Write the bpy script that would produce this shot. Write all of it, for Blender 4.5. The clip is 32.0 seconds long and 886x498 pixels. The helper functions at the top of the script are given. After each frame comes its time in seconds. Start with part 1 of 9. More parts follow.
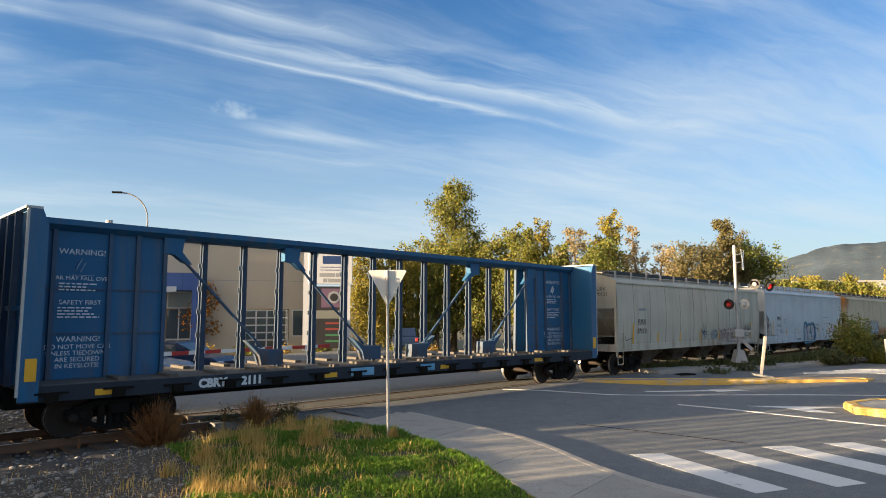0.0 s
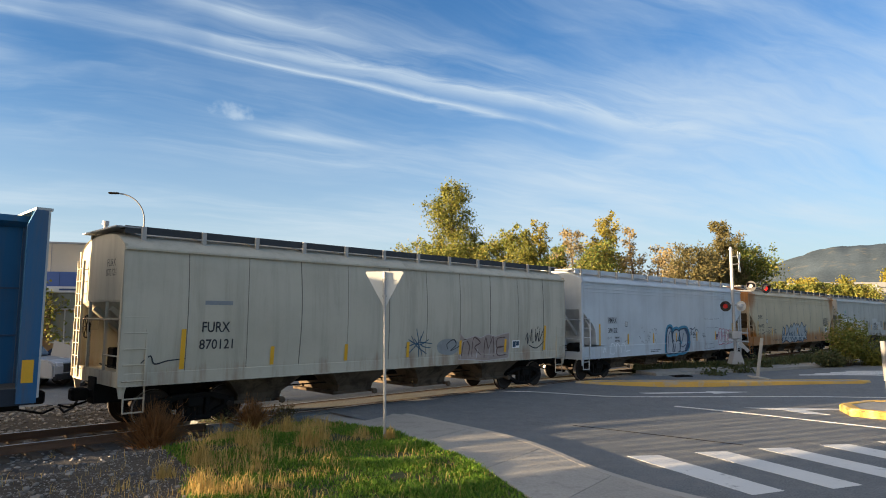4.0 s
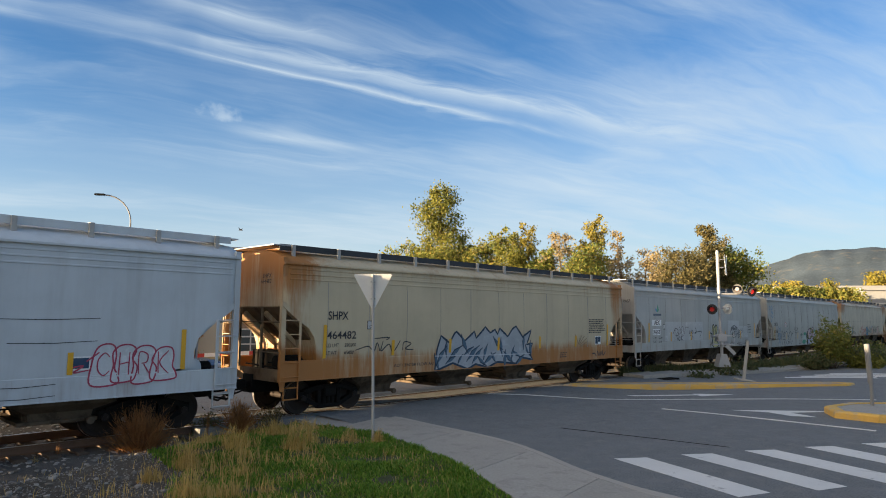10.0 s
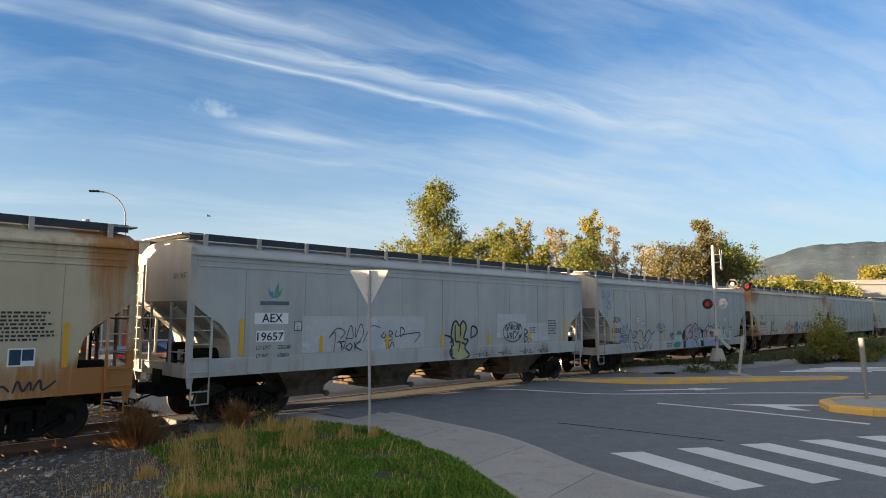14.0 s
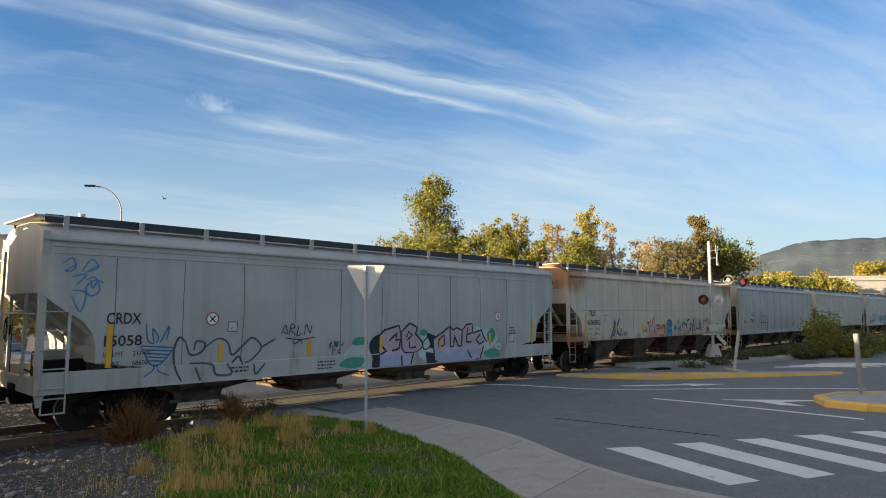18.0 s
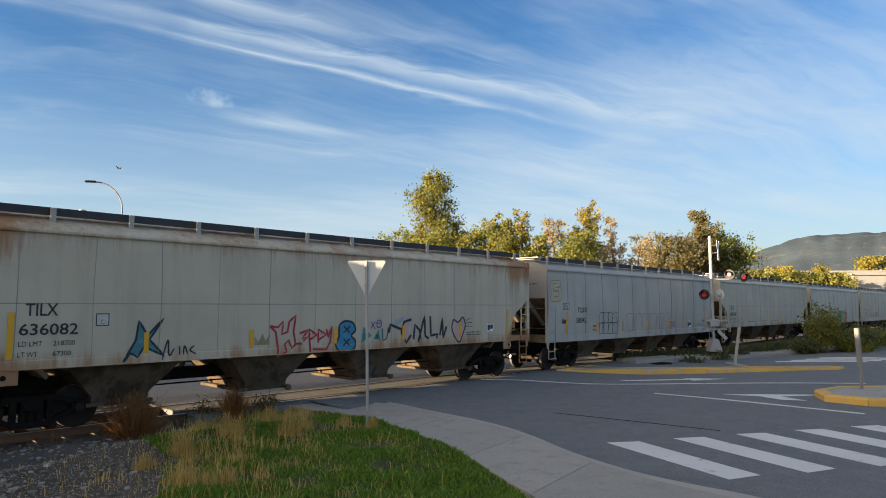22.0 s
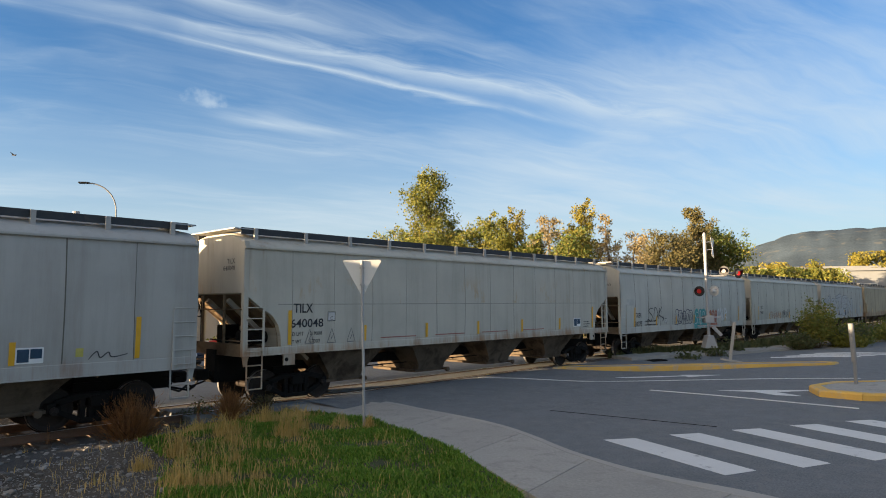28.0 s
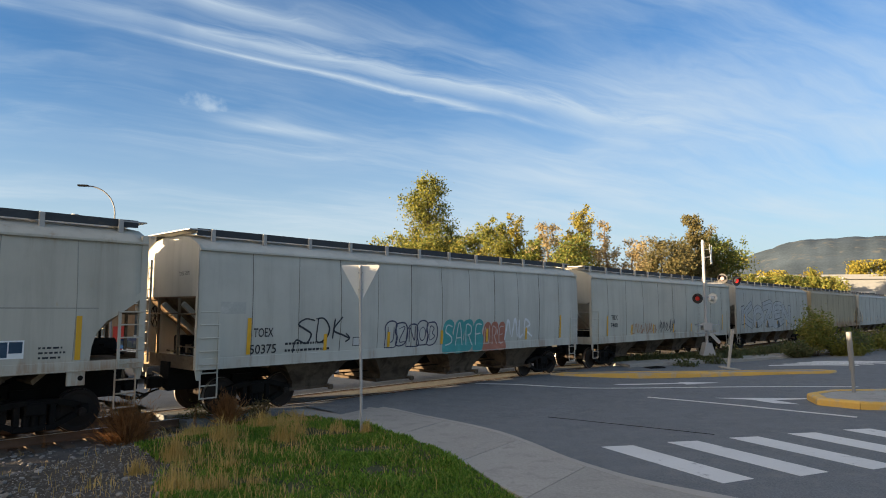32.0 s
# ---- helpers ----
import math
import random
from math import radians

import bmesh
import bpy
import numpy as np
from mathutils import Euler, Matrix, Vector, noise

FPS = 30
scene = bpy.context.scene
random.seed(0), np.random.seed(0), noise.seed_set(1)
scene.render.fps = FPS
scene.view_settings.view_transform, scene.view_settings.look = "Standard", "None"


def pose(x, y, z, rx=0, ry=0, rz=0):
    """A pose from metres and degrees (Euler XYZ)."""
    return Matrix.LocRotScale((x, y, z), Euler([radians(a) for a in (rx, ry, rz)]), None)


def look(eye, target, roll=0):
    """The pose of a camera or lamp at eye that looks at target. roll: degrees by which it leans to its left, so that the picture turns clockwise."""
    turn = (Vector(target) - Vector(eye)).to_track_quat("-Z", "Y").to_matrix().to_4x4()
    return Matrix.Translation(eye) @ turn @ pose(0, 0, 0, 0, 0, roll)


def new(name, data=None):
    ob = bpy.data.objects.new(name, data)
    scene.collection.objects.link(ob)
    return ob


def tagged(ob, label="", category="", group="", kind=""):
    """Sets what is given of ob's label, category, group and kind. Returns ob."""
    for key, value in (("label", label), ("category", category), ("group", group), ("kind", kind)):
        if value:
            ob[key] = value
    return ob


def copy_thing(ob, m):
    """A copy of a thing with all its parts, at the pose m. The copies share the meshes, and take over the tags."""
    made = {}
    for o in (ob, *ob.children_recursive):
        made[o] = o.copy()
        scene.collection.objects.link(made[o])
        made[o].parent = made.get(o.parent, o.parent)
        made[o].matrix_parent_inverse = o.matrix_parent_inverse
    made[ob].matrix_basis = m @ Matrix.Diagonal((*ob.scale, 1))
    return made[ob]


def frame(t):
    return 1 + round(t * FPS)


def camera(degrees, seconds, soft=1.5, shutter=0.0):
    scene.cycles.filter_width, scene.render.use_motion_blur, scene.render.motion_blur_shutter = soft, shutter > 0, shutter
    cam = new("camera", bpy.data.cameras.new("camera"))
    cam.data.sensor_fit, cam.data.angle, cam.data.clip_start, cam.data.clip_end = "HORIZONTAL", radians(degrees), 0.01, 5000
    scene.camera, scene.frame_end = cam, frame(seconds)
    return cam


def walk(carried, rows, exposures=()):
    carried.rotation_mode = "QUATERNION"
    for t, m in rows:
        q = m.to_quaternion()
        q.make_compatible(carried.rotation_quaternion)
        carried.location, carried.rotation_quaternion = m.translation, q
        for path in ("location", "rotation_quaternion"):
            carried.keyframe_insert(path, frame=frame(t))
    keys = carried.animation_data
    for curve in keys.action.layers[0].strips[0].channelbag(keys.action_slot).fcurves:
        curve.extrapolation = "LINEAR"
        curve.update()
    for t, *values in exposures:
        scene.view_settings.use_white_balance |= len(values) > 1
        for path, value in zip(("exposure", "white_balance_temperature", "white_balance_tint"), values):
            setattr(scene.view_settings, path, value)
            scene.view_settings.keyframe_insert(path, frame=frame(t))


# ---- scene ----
# The camera stands on the verge and turns a little in the holder's grip: seconds, yaw to the right, pitch, roll.
EYE_Z = 2.9
GRIP = [
    (0, -0.92, 5.19, -0.10),
    (0.5, -0.93, 5.22, -0.09),
    (1, -0.90, 5.23, -0.10),
    (1.5, -0.83, 5.22, -0.12),
    (2, -0.76, 5.21, -0.12),
    (2.5, -0.74, 5.19, -0.07),
    (3, -0.75, 5.18, -0.04),
    (3.5, -0.70, 5.26, -0.03),
    (5.5, -0.59, 5.40, -0.03),
    (6, -0.48, 5.48, -0.04),
    (6.5, -0.38, 5.49, -0.05),
    (7, -0.27, 5.48, -0.05),
    (7.5, -0.15, 5.47, -0.03),
    (8, 0.00, 5.46, -0.02),
    (8.5, 0.17, 5.44, -0.01),
    (9, 0.29, 5.46, 0.01),
    (9.5, 0.35, 5.50, 0.04),
    (10, 0.33, 5.56, 0.03),
    (10.5, 0.34, 5.60, -0.01),
    (11, 0.41, 5.61, -0.05),
    (11.5, 0.50, 5.59, -0.09),
    (12, 0.59, 5.56, -0.13),
    (12.5, 0.64, 5.49, -0.15),
    (13, 0.66, 5.39, -0.17),
    (13.5, 0.66, 5.27, -0.18),
    (14, 0.68, 5.18, -0.19),
    (14.5, 0.77, 5.08, -0.20),
    (16.5, 0.89, 4.95, -0.19),
    (17, 0.95, 4.88, -0.17),
    (17.5, 0.96, 4.85, -0.15),
    (18, 0.97, 4.78, -0.12),
    (18.5, 0.99, 4.69, -0.09),
    (19, 1.03, 4.61, -0.08),
    (19.5, 1.03, 4.54, -0.08),
    (20, 1.00, 4.47, -0.08),
    (20.5, 0.95, 4.41, -0.09),
    (21, 0.92, 4.38, -0.12),
    (21.5, 0.90, 4.37, -0.16),
    (22, 0.90, 4.36, -0.20),
    (22.5, 0.89, 4.34, -0.24),
    (23, 0.90, 4.33, -0.26),
    (23.5, 0.94, 4.33, -0.29),
    (24, 0.99, 4.32, -0.34),
    (24.5, 1.04, 4.31, -0.42),
    (25, 1.10, 4.29, -0.50),
    (25.5, 1.17, 4.27, -0.57),
    (27.5, 1.25, 4.26, -0.63),
    (28, 1.31, 4.25, -0.67),
    (28.5, 1.36, 4.24, -0.67),
    (29, 1.37, 4.23, -0.64),
    (29.5, 1.38, 4.24, -0.59),
    (30, 1.40, 4.30, -0.53),
    (30.5, 1.44, 4.40, -0.47),
    (31, 1.48, 4.50, -0.41),
    (31.5, 1.48, 4.61, -0.34),
    (32, 1.43, 4.73, -0.26),
]


def aim(yaw, pitch, roll):
    return pose(0, 0, EYE_Z, 0, 0, -yaw) @ pose(0, 0, 0, 90 + pitch) @ pose(0, 0, 0, 0, 0, roll)


cam = camera(68.57, 32.0, soft=1.0)
walk(cam, [(t, aim(a, b, c)) for t, a, b, c in GRIP], exposures=[(0.0, 2.12), (32.0, 2.07)])

# ---- plan: the track runs along s (away to the right), yt is the distance across it from the camera's foot ----
TH = radians(44.39)
DX, DY = math.sin(TH), math.cos(TH)
GRADE = 0.012
RAIL_Z = 0.13
TRACK_Y = 16.1
TRK = pose(-DY * TRACK_Y, DX * TRACK_Y, RAIL_Z, 0, 0, 90 - math.degrees(TH)) @ pose(12, 0, 0, 0, math.degrees(math.atan(GRADE)), 0) @ pose(-12, 0, 0)


def st(x, y):
    return x * DX + y * DY, -x * DY + y * DX


def xy(s, t):
    return s * DX - t * DY, s * DY + t * DX


def smooth(a, b, v):
    k = min(1.0, max(0.0, (v - a) / (b - a)))
    return k * k * (3 - 2 * k)


def track_z(s):
    return -GRADE * (max(-90.0, min(170.0, s)) - 12)


# ---- world, sun ----
SUN_AZ = Vector((-0.925, -0.38, 0)).normalized()
SUN_EL = radians(6.6)
world = bpy.data.worlds.new("sky")
scene.world = world
world.use_nodes = True


class Nodes:
    """A small writer for node trees."""

    def __init__(self, tree):
        self.tree = tree
        tree.nodes.clear()

    def add(self, kind, **kw):
        n = self.tree.nodes.new(kind)
        for k, v in kw.items():
            if k == "op":
                n.operation = v
            elif k == "ins":
                for i, x in v.items():
                    if isinstance(x, bpy.types.NodeSocket):
                        self.tree.links.new(x, n.inputs[i])
                    else:
                        n.inputs[i].default_value = x
        return n

    def math(self, op, a, b=0.0, c=0.0, clamp=False):
        n = self.add("ShaderNodeMath", op=op, ins={0: a, 1: b, 2: c})
        n.use_clamp = clamp
        return n.outputs[0]

    def noise(self, vec, scale, detail=4.0, rough=0.5, dist=0.0):
        return self.add("ShaderNodeTexNoise", ins={"Vector": vec, "Scale": scale, "Detail": detail, "Roughness": rough, "Distortion": dist}).outputs["Fac"]

    def mapping(self, vec, scale=(1, 1, 1), loc=(0, 0, 0), rot=(0, 0, 0)):
        return self.add("ShaderNodeMapping", ins={"Vector": vec, "Scale": scale, "Location": loc, "Rotation": rot}).outputs[0]

    def ramp(self, fac, lo, hi, a=0.0, b=1.0):
        n = self.add("ShaderNodeMapRange", ins={"Value": fac, "From Min": lo, "From Max": hi, "To Min": a, "To Max": b})
        n.interpolation_type = "SMOOTHSTEP"
        return n.outputs[0]

    def mix(self, fac, a, b, blend="MIX"):
        n = self.tree.nodes.new("ShaderNodeMix")
        n.data_type, n.blend_type = "RGBA", blend
        for i, x in ((0, fac), (6, a), (7, b)):
            if isinstance(x, bpy.types.NodeSocket):
                self.tree.links.new(x, n.inputs[i])
            else:
                n.inputs[i].default_value = (*x, 1) if i > 0 and len(x) == 3 else x
        return n.outputs[2]


def build_sky():
    w = Nodes(world.node_tree)
    sky = w.add("ShaderNodeTexSky")
    sky.sky_type, sky.sun_disc = "NISHITA", False
    sky.sun_elevation, sky.sun_rotation = SUN_EL, math.atan2(SUN_AZ.x, SUN_AZ.y)
    sky.air_density, sky.dust_density, sky.ozone_density = 1.0, 0.6, 2.5
    way = w.add("ShaderNodeTexCoord").outputs["Generated"]
    sep = w.add("ShaderNodeSeparateXYZ", ins={0: way})
    x, y, z = sep.outputs
    up = w.math("MAXIMUM", z, 0.02)
    # the cloud sheet: the direction met with a flat layer high above
    flat = w.add("ShaderNodeCombineXYZ", ins={0: w.math("DIVIDE", x, w.math("ADD", up, 0.12)), 1: w.math("DIVIDE", y, w.math("ADD", up, 0.12)), 2: 0.0}).outputs[0]
    warp = w.noise(w.mapping(flat, (1.2, 1.2, 1)), 1.0, 3.0)
    bent = w.add("ShaderNodeVectorMath", op="ADD", ins={0: flat, 1: w.add("ShaderNodeCombineXYZ", ins={0: w.math("MULTIPLY", warp, 0.7), 1: w.math("MULTIPLY", warp, 0.8), 2: 0.0}).outputs[0]}).outputs[0]
    turned = w.mapping(bent, rot=(0, 0, radians(-STREAK)))
    streak = w.noise(w.mapping(turned, (0.5, 1.9, 1), loc=(0.6, 2.3, 0)), 1.2, 8.0, 0.58, 0.5)
    fine = w.noise(w.mapping(turned, (1.3, 6.0, 1)), 1.5, 8.0, 0.62, 0.6)
    broad = w.noise(w.mapping(flat, (0.5, 0.7, 1), loc=(3.1, 1.7, 0)), 1.0, 4.0, 0.5)
    mask = w.math("ADD", w.math("MULTIPLY", streak, 0.50), w.math("ADD", w.math("MULTIPLY", fine, 0.17), w.math("MULTIPLY", broad, 0.56)))
    # the veil is thicker towards the right of the view
    mask = w.math("ADD", mask, w.ramp(x, -0.5, 0.6, 0.016, 0.030))
    total = w.math("MULTIPLY", w.ramp(mask, 0.50, 0.90), 0.80)
    # long trails, each along its own great circle
    for nx, ny, nz, wide, much, begin, end in TRAILS:
        off = w.math("ADD", w.math("ADD", w.math("MULTIPLY", x, nx), w.math("MULTIPLY", y, ny)), w.math("MULTIPLY", z, nz))
        off = w.math("ADD", off, w.math("MULTIPLY", w.math("SUBTRACT", fine, 0.5), wide * 2.2))
        off = w.math("ADD", off, w.math("MULTIPLY", w.math("SUBTRACT", warp, 0.5), 0.012))
        band = w.math("POWER", w.math("MAXIMUM", w.math("SUBTRACT", 1.0, w.math("DIVIDE", w.math("ABSOLUTE", off), wide)), 0.0), 1.3)
        band = w.math("MULTIPLY", band, w.ramp(w.noise(way, 4.0, 5.0), 0.3, 0.62, 0.25, 1.0))
        band = w.math("MULTIPLY", w.math("MULTIPLY", band, w.ramp(x, begin, begin + 0.1)), w.ramp(x, end - min(0.45, (end - begin) * 0.7), end, 1.0, 0.0))
        total = w.math("ADD", total, w.math("MULTIPLY", band, much))
    # one small puff
    near = w.add("ShaderNodeVectorMath", op="DOT_PRODUCT", ins={0: w.add("ShaderNodeVectorMath", op="NORMALIZE", ins={0: w.mapping(way, (1, 1, 2.2))}).outputs[0], 1: Vector((-0.3133, 0.9061, 0.2843 * 2.2)).normalized()}).outputs["Value"]
    total = w.math("ADD", total, w.math("MULTIPLY", w.ramp(w.math("ADD", near, w.math("MULTIPLY", w.math("SUBTRACT", w.noise(way, 26.0, 5.0), 0.5), 0.0022)), 0.99955, 0.99998), 0.4))
    # haze thickens towards the horizon
    low = w.ramp(z, 0.0, 0.36, 0.72, 0.0)
    total = w.math("MAXIMUM", w.math("MINIMUM", total, 1.0), w.math("ADD", low, w.math("MULTIPLY", total, w.math("SUBTRACT", 1.0, low))), clamp=True)
    lit = w.mix(w.ramp(z, 0.0, 0.3), CLOUD_LOW, CLOUD_HIGH)
    # thin cloud round the low sun is far brighter and warmer than the rest
    sunward = w.add("ShaderNodeVectorMath", op="DOT_PRODUCT", ins={0: way, 1: tuple(SUN_AZ * math.cos(SUN_EL) + Vector((0, 0, math.sin(SUN_EL))))}).outputs["Value"]
    lit = w.mix(w.ramp(sunward, 0.22, 1.0), lit, CLOUD_SUN)
    total = w.math("MAXIMUM", total, w.math("MULTIPLY", w.ramp(sunward, 0.22, 0.8), 0.9))
    blue = w.mix(1.0, sky.outputs[0], SKY_TINT, "MULTIPLY")
    col = w.mix(total, blue, lit)
    bg = w.add("ShaderNodeBackground", ins={0: col, 1: SKY_STRENGTH})
    w.tree.links.new(bg.outputs[0], w.add("ShaderNodeOutputWorld").inputs[0])


STREAK = 28.0
TRAILS = [
    (-0.2119, 0.3003, -0.9300, 0.0085, 0.62, -0.9, 0.42), (-0.1983, 0.3265, -0.9241, 0.017, 0.50, -0.9, 0.50), (-0.2346, 0.3531, -0.9057, 0.015, 0.50, -0.45, -0.05),
    (-0.1901, 0.2543, -0.9483, 0.022, 0.34, -0.9, -0.25), (-0.1361, 0.2298, -0.9637, 0.010, 0.42, -0.33, -0.03), (-0.1188, 0.1913, -0.9743, 0.03, 0.22, -0.9, 0.1),
    (-0.2040, 0.3150, -0.9269, 0.055, 0.20, -0.9, 0.5), (-0.2601, 0.2335, -0.9369, 0.016, 0.18, 0.03, 0.28)]
SKY_STRENGTH = 0.05
SKY_TINT = (0.61, 0.945, 1.285)
CLOUD_LOW, CLOUD_HIGH, CLOUD_SUN = (3.20, 3.72, 4.06), (3.04, 3.60, 4.07), (10.9, 8.8, 6.6)
build_sky()
sun = new("sun", bpy.data.lights.new("sun", "SUN"))
sun.data.energy, sun.data.angle, sun.data.color = 5.0, radians(0.5), (1.0, 0.74, 0.45)
sun.matrix_world = look(SUN_AZ * 60 + Vector((0, 0, 60 * math.tan(SUN_EL))), (0, 0, 0))


# ---- materials ----
def material(name, base, rough=0.6, metal=0.0, vary=0.15, scale=6.0, bump=0.15, bump_scale=60.0, second=None, second_at=(0.55, 0.75), stretch=(1, 1, 1), rnd=0.0, spec=0.4, fine=0.5):
    """A painted, stained or worn surface: grain and blotches at two scales, and relief."""
    m = bpy.data.materials.new(name)
    m.use_nodes = True
    w = Nodes(m.node_tree)
    at = w.add("ShaderNodeTexCoord").outputs["Object"]
    at = w.mapping(at, stretch)
    big = w.noise(at, scale * 0.18, 5.0, 0.6)
    small = w.noise(at, scale * 4.0, 4.0, 0.6)
    tone = w.math("ADD", w.math("MULTIPLY", w.math("SUBTRACT", big, 0.5), vary * 2.4), w.math("MULTIPLY", w.math("SUBTRACT", small, 0.5), vary * 2.4 * fine))
    if rnd:
        tone = w.math("ADD", tone, w.math("MULTIPLY", w.math("SUBTRACT", w.add("ShaderNodeObjectInfo").outputs["Random"], 0.5), rnd))
    tone = w.math("ADD", tone, 1.0)
    col = w.mix(1.0, base, w.add("ShaderNodeCombineColor", ins={0: tone, 1: tone, 2: tone}).outputs[0], "MULTIPLY")
    if second:
        col = w.mix(w.ramp(w.noise(at, scale * 0.5, 6.0, 0.65, 0.4), *second_at), col, second)
    relief = w.add("ShaderNodeBump", ins={"Strength": bump, "Distance": 0.02, "Height": w.noise(at, bump_scale, 5.0, 0.6)})
    p = w.add("ShaderNodeBsdfPrincipled", ins={"Base Color": col, "Roughness": w.math("ADD", w.math("MULTIPLY", w.math("SUBTRACT", big, 0.5), 0.25), rough), "Metallic": metal, "Normal": relief.outputs[0], "Specular IOR Level": spec})
    w.tree.links.new(p.outputs[0], w.add("ShaderNodeOutputMaterial").inputs[0])
    return m


def car_paint(name, base, rust, amount, grime=0.4, top=4.05, foot=1.45, eave_rust=0.15, belt=0.0, ends=0.0):
    """Freight car paint: dirt running down in streaks, rust bleeding from the eave and the sill, faded blotches."""
    m = bpy.data.materials.new(name)
    m.use_nodes = True
    w = Nodes(m.node_tree)
    at = w.add("ShaderNodeTexCoord").outputs["Object"]
    z = w.add("ShaderNodeSeparateXYZ", ins={0: at}).outputs[2]
    runs = w.noise(w.mapping(at, (1.5, 1.5, 0.12)), 1.6, 7.0, 0.66, 0.3)
    fine = w.noise(w.mapping(at, (5, 5, 0.5)), 2.2, 5.0, 0.65, 0.4)
    blot = w.noise(at, 0.55, 5.0, 0.6)
    speck = w.noise(at, 22.0, 4.0, 0.6)
    col = w.mix(w.ramp(blot, 0.35, 0.7), base, tuple(c * 0.86 for c in base))
    dirt = w.math("MULTIPLY", w.ramp(runs, 0.42, 0.8), grime)
    col = w.mix(dirt, col, (0.16, 0.13, 0.10))
    near_top = w.ramp(z, top - 1.1, top + 0.15)
    near_foot = w.ramp(z, foot + 0.75, foot - 0.1)
    near_end = w.ramp(w.math("ABSOLUTE", w.add("ShaderNodeSeparateXYZ", ins={0: at}).outputs[0]), 7.35, 8.35, 0.0, ends)
    edge = w.math("ADD", w.math("MULTIPLY", near_top, eave_rust), w.math("MULTIPLY", near_foot, 0.42))
    edge = w.math("ADD", edge, near_end)
    rusty = w.math("ADD", w.math("ADD", w.math("MULTIPLY", runs, 0.5), w.math("MULTIPLY", fine, 0.32)), w.math("ADD", edge, w.math("MULTIPLY", blot, 0.3)))
    col = w.mix(w.math("MULTIPLY", w.ramp(rusty, 0.98 - 0.42 * amount, 1.22 - 0.3 * amount), min(1.0, 0.45 + amount)), col, rust)
    col = w.mix(w.math("MULTIPLY", w.ramp(speck, 0.62, 0.75), 0.25 * grime), col, (0.2, 0.15, 0.11))
    if belt:
        zone = w.math("MULTIPLY", w.ramp(z, 2.66, 2.74), w.ramp(z, 3.75, 2.95))
        blotch = w.ramp(w.math("ADD", w.math("MULTIPLY", w.noise(w.mapping(at, (1, 1, 0.7)), 0.8, 6.0, 0.65, 0.3), 0.75), w.math("MULTIPLY", fine, 0.25)), 0.53, 0.64)
        col = w.mix(w.math("MULTIPLY", w.math("MULTIPLY", zone, blotch), belt), col, (0.42, 0.25, 0.10))
    relief = w.add("ShaderNodeBump", ins={"Strength": 0.12, "Distance": 0.03, "Height": w.math("ADD", w.noise(at, 1.3, 3.0), w.math("MULTIPLY", speck, 0.12))})
    p = w.add("ShaderNodeBsdfPrincipled", ins={"Base Color": col, "Roughness": w.math("ADD", 0.5, w.math("MULTIPLY", runs, 0.25)), "Normal": relief.outputs[0], "Specular IOR Level": 0.35})
    w.tree.links.new(p.outputs[0], w.add("ShaderNodeOutputMaterial").inputs[0])
    return m


def glow(name, colour, strength):
    m = bpy.data.materials.new(name)
    m.use_nodes = True
    w = Nodes(m.node_tree)
    p = w.add("ShaderNodeBsdfPrincipled", ins={"Base Color": (*colour, 1), "Emission Color": (*colour, 1), "Emission Strength": strength, "Roughness": 0.3})
    w.tree.links.new(p.outputs[0], w.add("ShaderNodeOutputMaterial").inputs[0])
    return m


def leaf_material(name, a, b, c):
    """Leaves: each one its own tone between three colours, a little light through them."""
    m = bpy.data.materials.new(name)
    m.use_nodes = True
    w = Nodes(m.node_tree)
    r = w.add("ShaderNodeNewGeometry").outputs["Random Per Island"]
    at = w.add("ShaderNodeTexCoord").outputs["Object"]
    patch = w.noise(at, 0.35, 3.0)
    col = w.mix(w.ramp(w.math("ADD", w.math("MULTIPLY", r, 0.5), w.math("MULTIPLY", patch, 0.5)), 0.25, 0.65), a, b)
    col = w.mix(w.ramp(r, 0.72, 0.95), col, c)
    d = w.add("ShaderNodeBsdfPrincipled", ins={"Base Color": col, "Roughness": 0.65, "Specular IOR Level": 0.18})
    t = w.add("ShaderNodeBsdfTranslucent", ins={0: col})
    mx = w.add("ShaderNodeMixShader", ins={0: 0.35, 1: d.outputs[0], 2: t.outputs[0]})
    w.tree.links.new(mx.outputs[0], w.add("ShaderNodeOutputMaterial").inputs[0])
    return m


def glass_material(name, tint, rough=0.05):
    m = bpy.data.materials.new(name)
    m.use_nodes = True
    w = Nodes(m.node_tree)
    p = w.add("ShaderNodeBsdfPrincipled", ins={"Base Color": (*tint, 1), "Roughness": rough, "Specular IOR Level": 0.9})
    w.tree.links.new(p.outputs[0], w.add("ShaderNodeOutputMaterial").inputs[0])
    return m


ASPHALT = material("asphalt", (0.158, 0.167, 0.172), 0.88, vary=0.26, scale=7.0, bump=0.9, bump_scale=45, second=(0.20, 0.20, 0.195), second_at=(0.48, 0.72), fine=2.6, spec=0.25)
CONCRETE = material("concrete", (0.315, 0.30, 0.268), 0.85, fine=1.6, vary=0.16, scale=5.0, bump=0.3, bump_scale=90, second=(0.24, 0.225, 0.20), second_at=(0.5, 0.72), rnd=0.12)
KERB = material("kerb concrete", (0.335, 0.32, 0.29), 0.85, vary=0.12, scale=3.0, bump=0.3)
KERB_YELLOW = material("worn yellow kerb paint", (0.60, 0.38, 0.09), 0.75, vary=0.2, scale=4.0, bump=0.4, second=(0.42, 0.36, 0.26), second_at=(0.5, 0.68))
